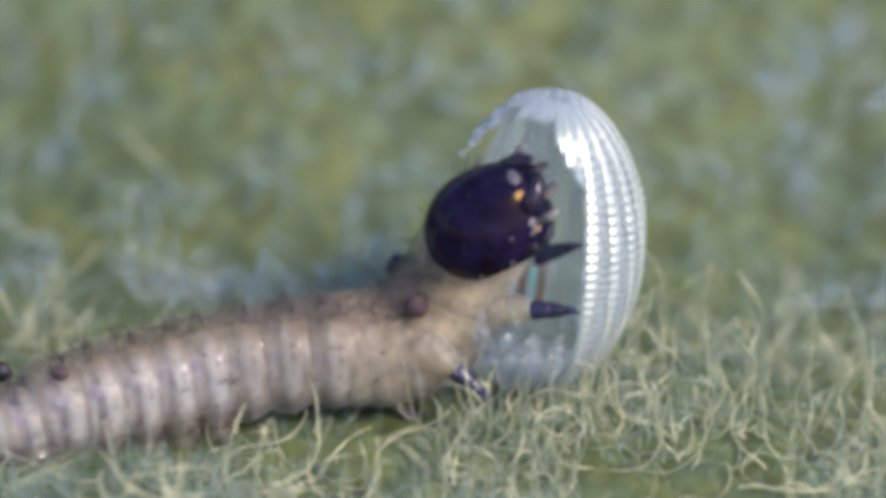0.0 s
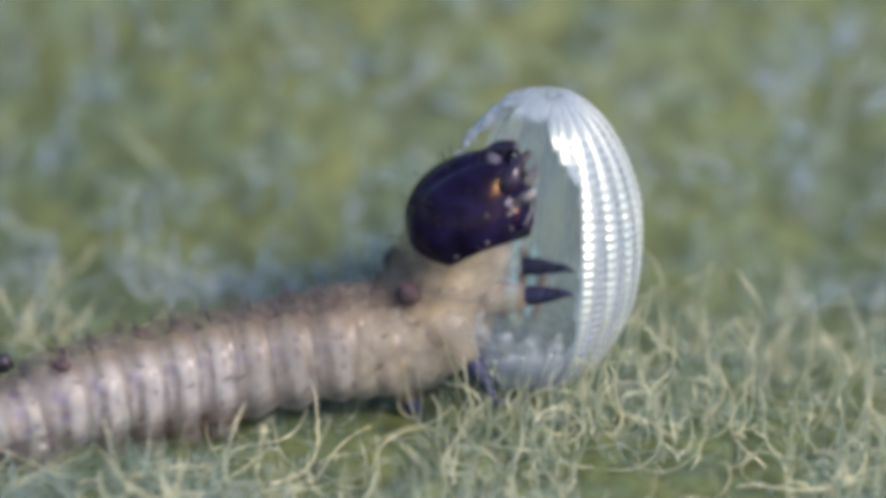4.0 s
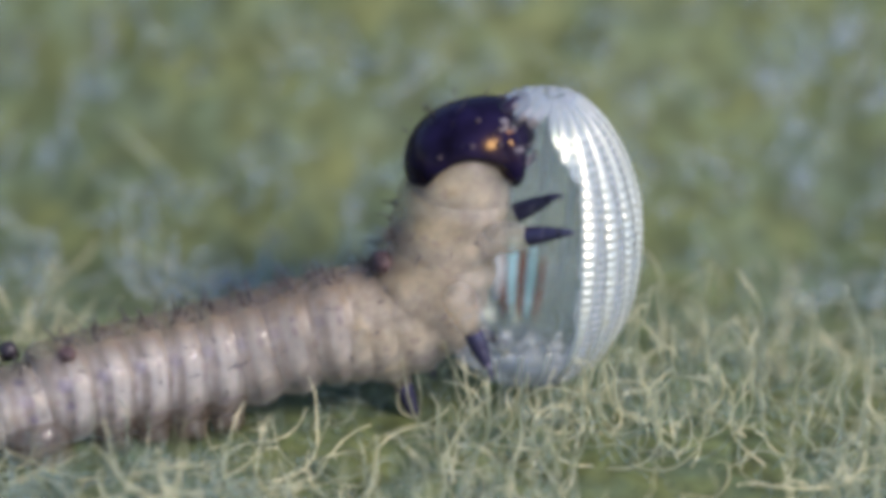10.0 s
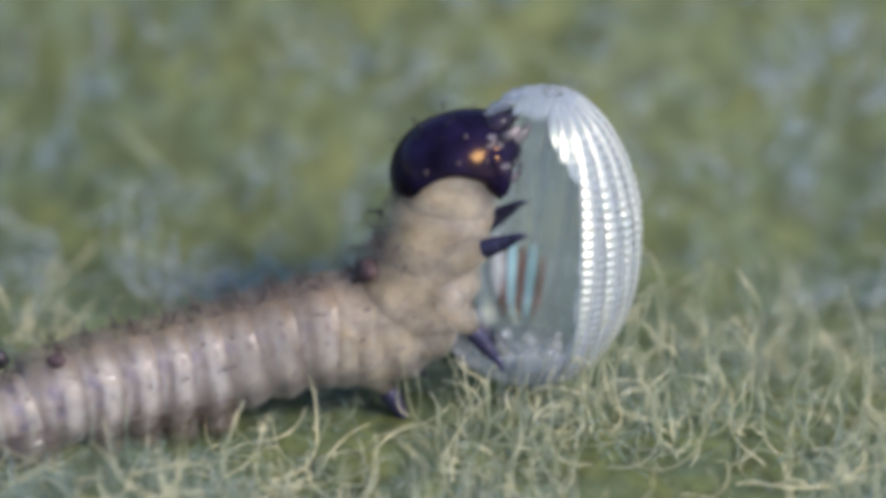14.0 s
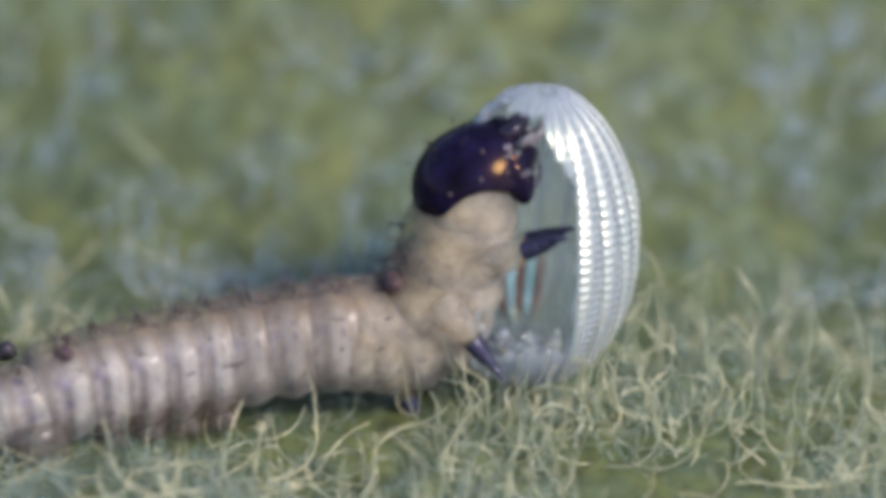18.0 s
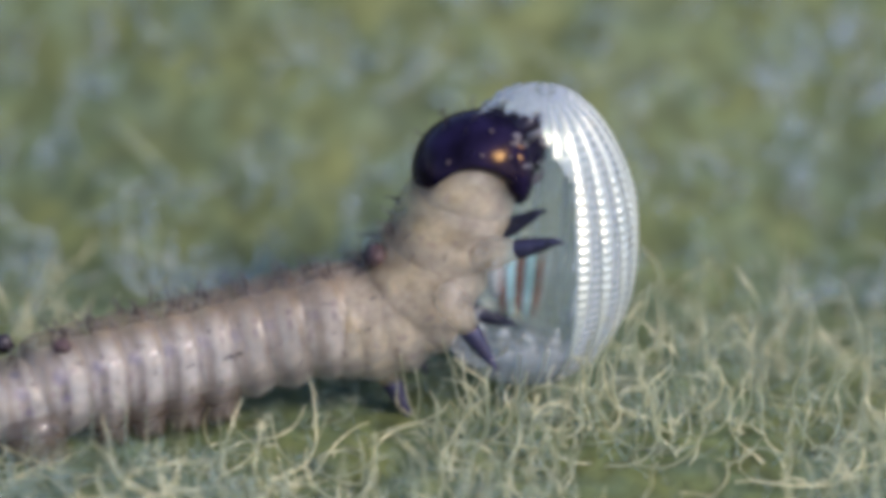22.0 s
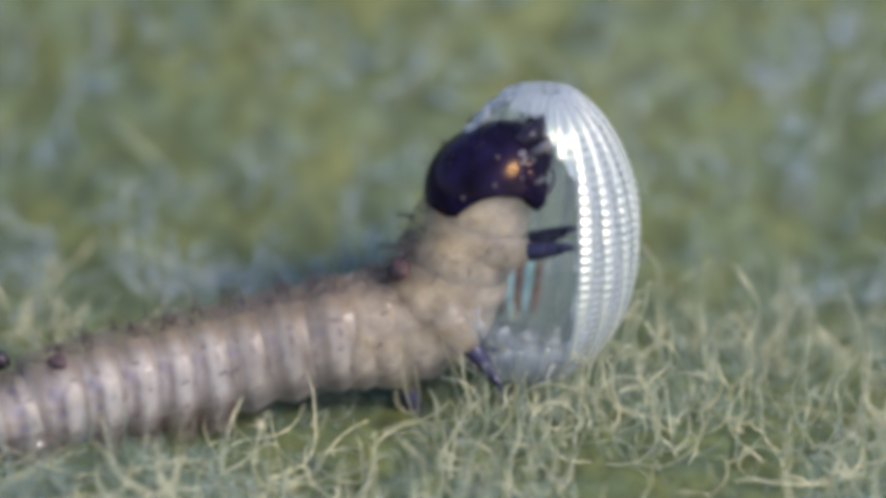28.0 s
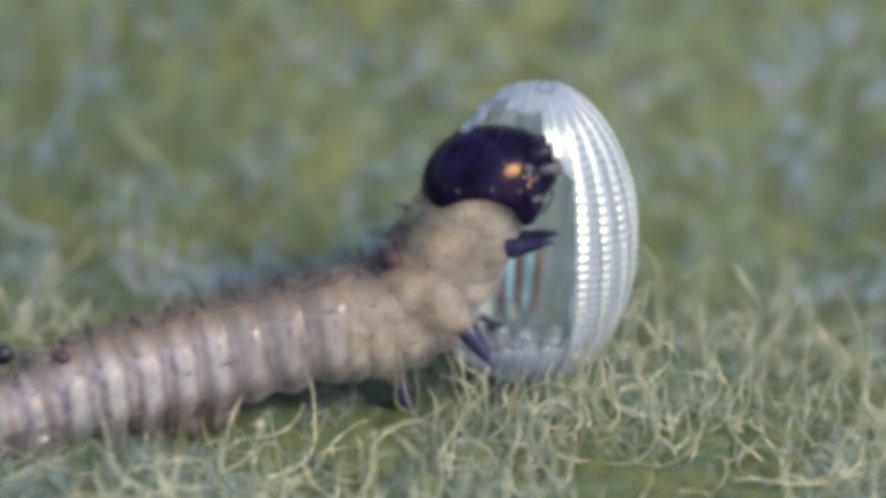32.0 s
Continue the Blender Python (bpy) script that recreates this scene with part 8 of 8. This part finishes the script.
    walk(legs['leg_hind_far'], [
        (0, at(0.482, 0.216, 0.098, -36.8, 47.8, 5.3)), (0.5, at(0.443, 0.216, 0.142, -37.2, 47.8, 4.1)), (1, at(0.473, 0.217, 0.125, -38.2, 50.3, 4.7)),
        (1.5, at(0.500, 0.216, 0.134, -41.6, 56.5, 5.8)), (2, at(0.566, 0.216, 0.190, -55.1, 74.9, 11.5)), (2.5, at(0.512, 0.216, 0.184, -47.1, 64.1, 6.5)),
        (3, at(0.521, 0.216, 0.140, -44.8, 61.5, 6.9)), (3.5, at(0.500, 0.216, 0.153, -43.2, 58.8, 5.7)), (5.5, at(0.513, 0.217, 0.080, -38.2, 51.2, 6.1)),
        (6, at(0.510, 0.217, 0.138, -43.4, 59.2, 5.9)), (6.5, at(0.475, 0.217, 0.132, -39.1, 51.9, 4.6)), (7, at(0.511, 0.217, 0.118, -41.7, 56.8, 6.0)),
        (7.5, at(0.495, 0.217, 0.198, -46.4, 62.5, 5.2)), (8, at(0.471, 0.217, 0.169, -41.7, 55.8, 4.4)), (8.5, at(0.447, 0.217, 0.194, -41.2, 54.8, 3.8)),
        (9, at(0.469, 0.217, 0.154, -40.4, 53.8, 4.2)), (9.5, at(0.433, 0.217, 0.216, -41.6, 55.1, 3.5)), (10, at(0.476, 0.217, 0.201, -44.5, 59.7, 4.4)),
        (10.5, at(0.429, 0.217, 0.173, -38.7, 50.3, 3.4)), (11, at(0.484, 0.217, 0.104, -38.0, 49.7, 4.6)), (11.5, at(0.400, 0.217, 0.185, -37.5, 47.9, 3.0)),
        (12, at(0.494, 0.217, 0.147, -42.5, 57.4, 5.0)), (12.5, at(0.473, 0.217, 0.130, -39.1, 51.7, 4.4)), (13, at(0.428, 0.217, 0.166, -38.2, 49.4, 3.4)),
        (13.5, at(0.424, 0.217, 0.201, -40.0, 52.5, 3.3)), (14, at(0.416, 0.217, 0.170, -37.7, 48.4, 3.2)), (14.5, at(0.476, 0.217, 0.193, -44.1, 59.1, 4.4)),
        (16.5, at(0.469, 0.217, 0.179, -42.4, 56.8, 4.2)), (17, at(0.462, 0.217, 0.200, -43.2, 57.7, 4.0)), (17.5, at(0.464, 0.217, 0.153, -40.2, 53.2, 4.1)),
        (18, at(0.499, 0.217, 0.131, -41.9, 56.6, 5.1)), (18.5, at(0.509, 0.217, 0.153, -44.8, 60.7, 5.4)), (19, at(0.482, 0.217, 0.178, -43.8, 58.8, 4.5)),
        (19.5, at(0.467, 0.217, 0.178, -42.2, 56.4, 4.1)), (20, at(0.457, 0.217, 0.198, -42.7, 56.9, 3.9)), (20.5, at(0.489, 0.217, 0.149, -42.3, 56.9, 4.6)),
        (21, at(0.421, 0.217, 0.219, -41.0, 54.1, 3.2)), (21.5, at(0.479, 0.217, 0.166, -42.6, 57.2, 4.4)), (22, at(0.433, 0.217, 0.200, -40.8, 53.9, 3.4)),
        (22.5, at(0.487, 0.217, 0.207, -46.3, 62.0, 4.6)), (23, at(0.457, 0.217, 0.254, -46.2, 61.5, 3.8)), (23.5, at(0.466, 0.217, 0.193, -43.3, 57.8, 4.0)),
        (24, at(0.456, 0.217, 0.228, -44.6, 59.4, 3.8)), (24.5, at(0.441, 0.217, 0.307, -47.6, 63.0, 3.6)), (25, at(0.430, 0.217, 0.307, -46.5, 61.7, 3.5)),
        (25.5, at(0.420, 0.217, 0.159, -37.6, 48.3, 3.3)), (27.5, at(0.525, 0.217, 0.133, -45.5, 62.0, 6.1)), (28, at(0.508, 0.217, 0.156, -45.2, 61.1, 5.3)),
        (28.5, at(0.520, 0.217, 0.087, -40.7, 55.2, 5.7)), (29, at(0.499, 0.217, 0.112, -40.6, 54.5, 4.9)), (29.5, at(0.502, 0.217, 0.145, -43.6, 59.0, 5.2)),
        (30, at(0.555, 0.216, 0.159, -51.7, 69.9, 8.3)), (30.5, at(0.467, 0.216, 0.237, -46.1, 61.6, 4.3)), (31, at(0.513, 0.216, 0.157, -45.8, 62.2, 5.8)),
        (31.5, at(0.499, 0.217, 0.138, -42.7, 57.7, 5.0)), (32, at(0.462, 0.217, 0.193, -43.1, 57.6, 3.9)),
    ])


motions()
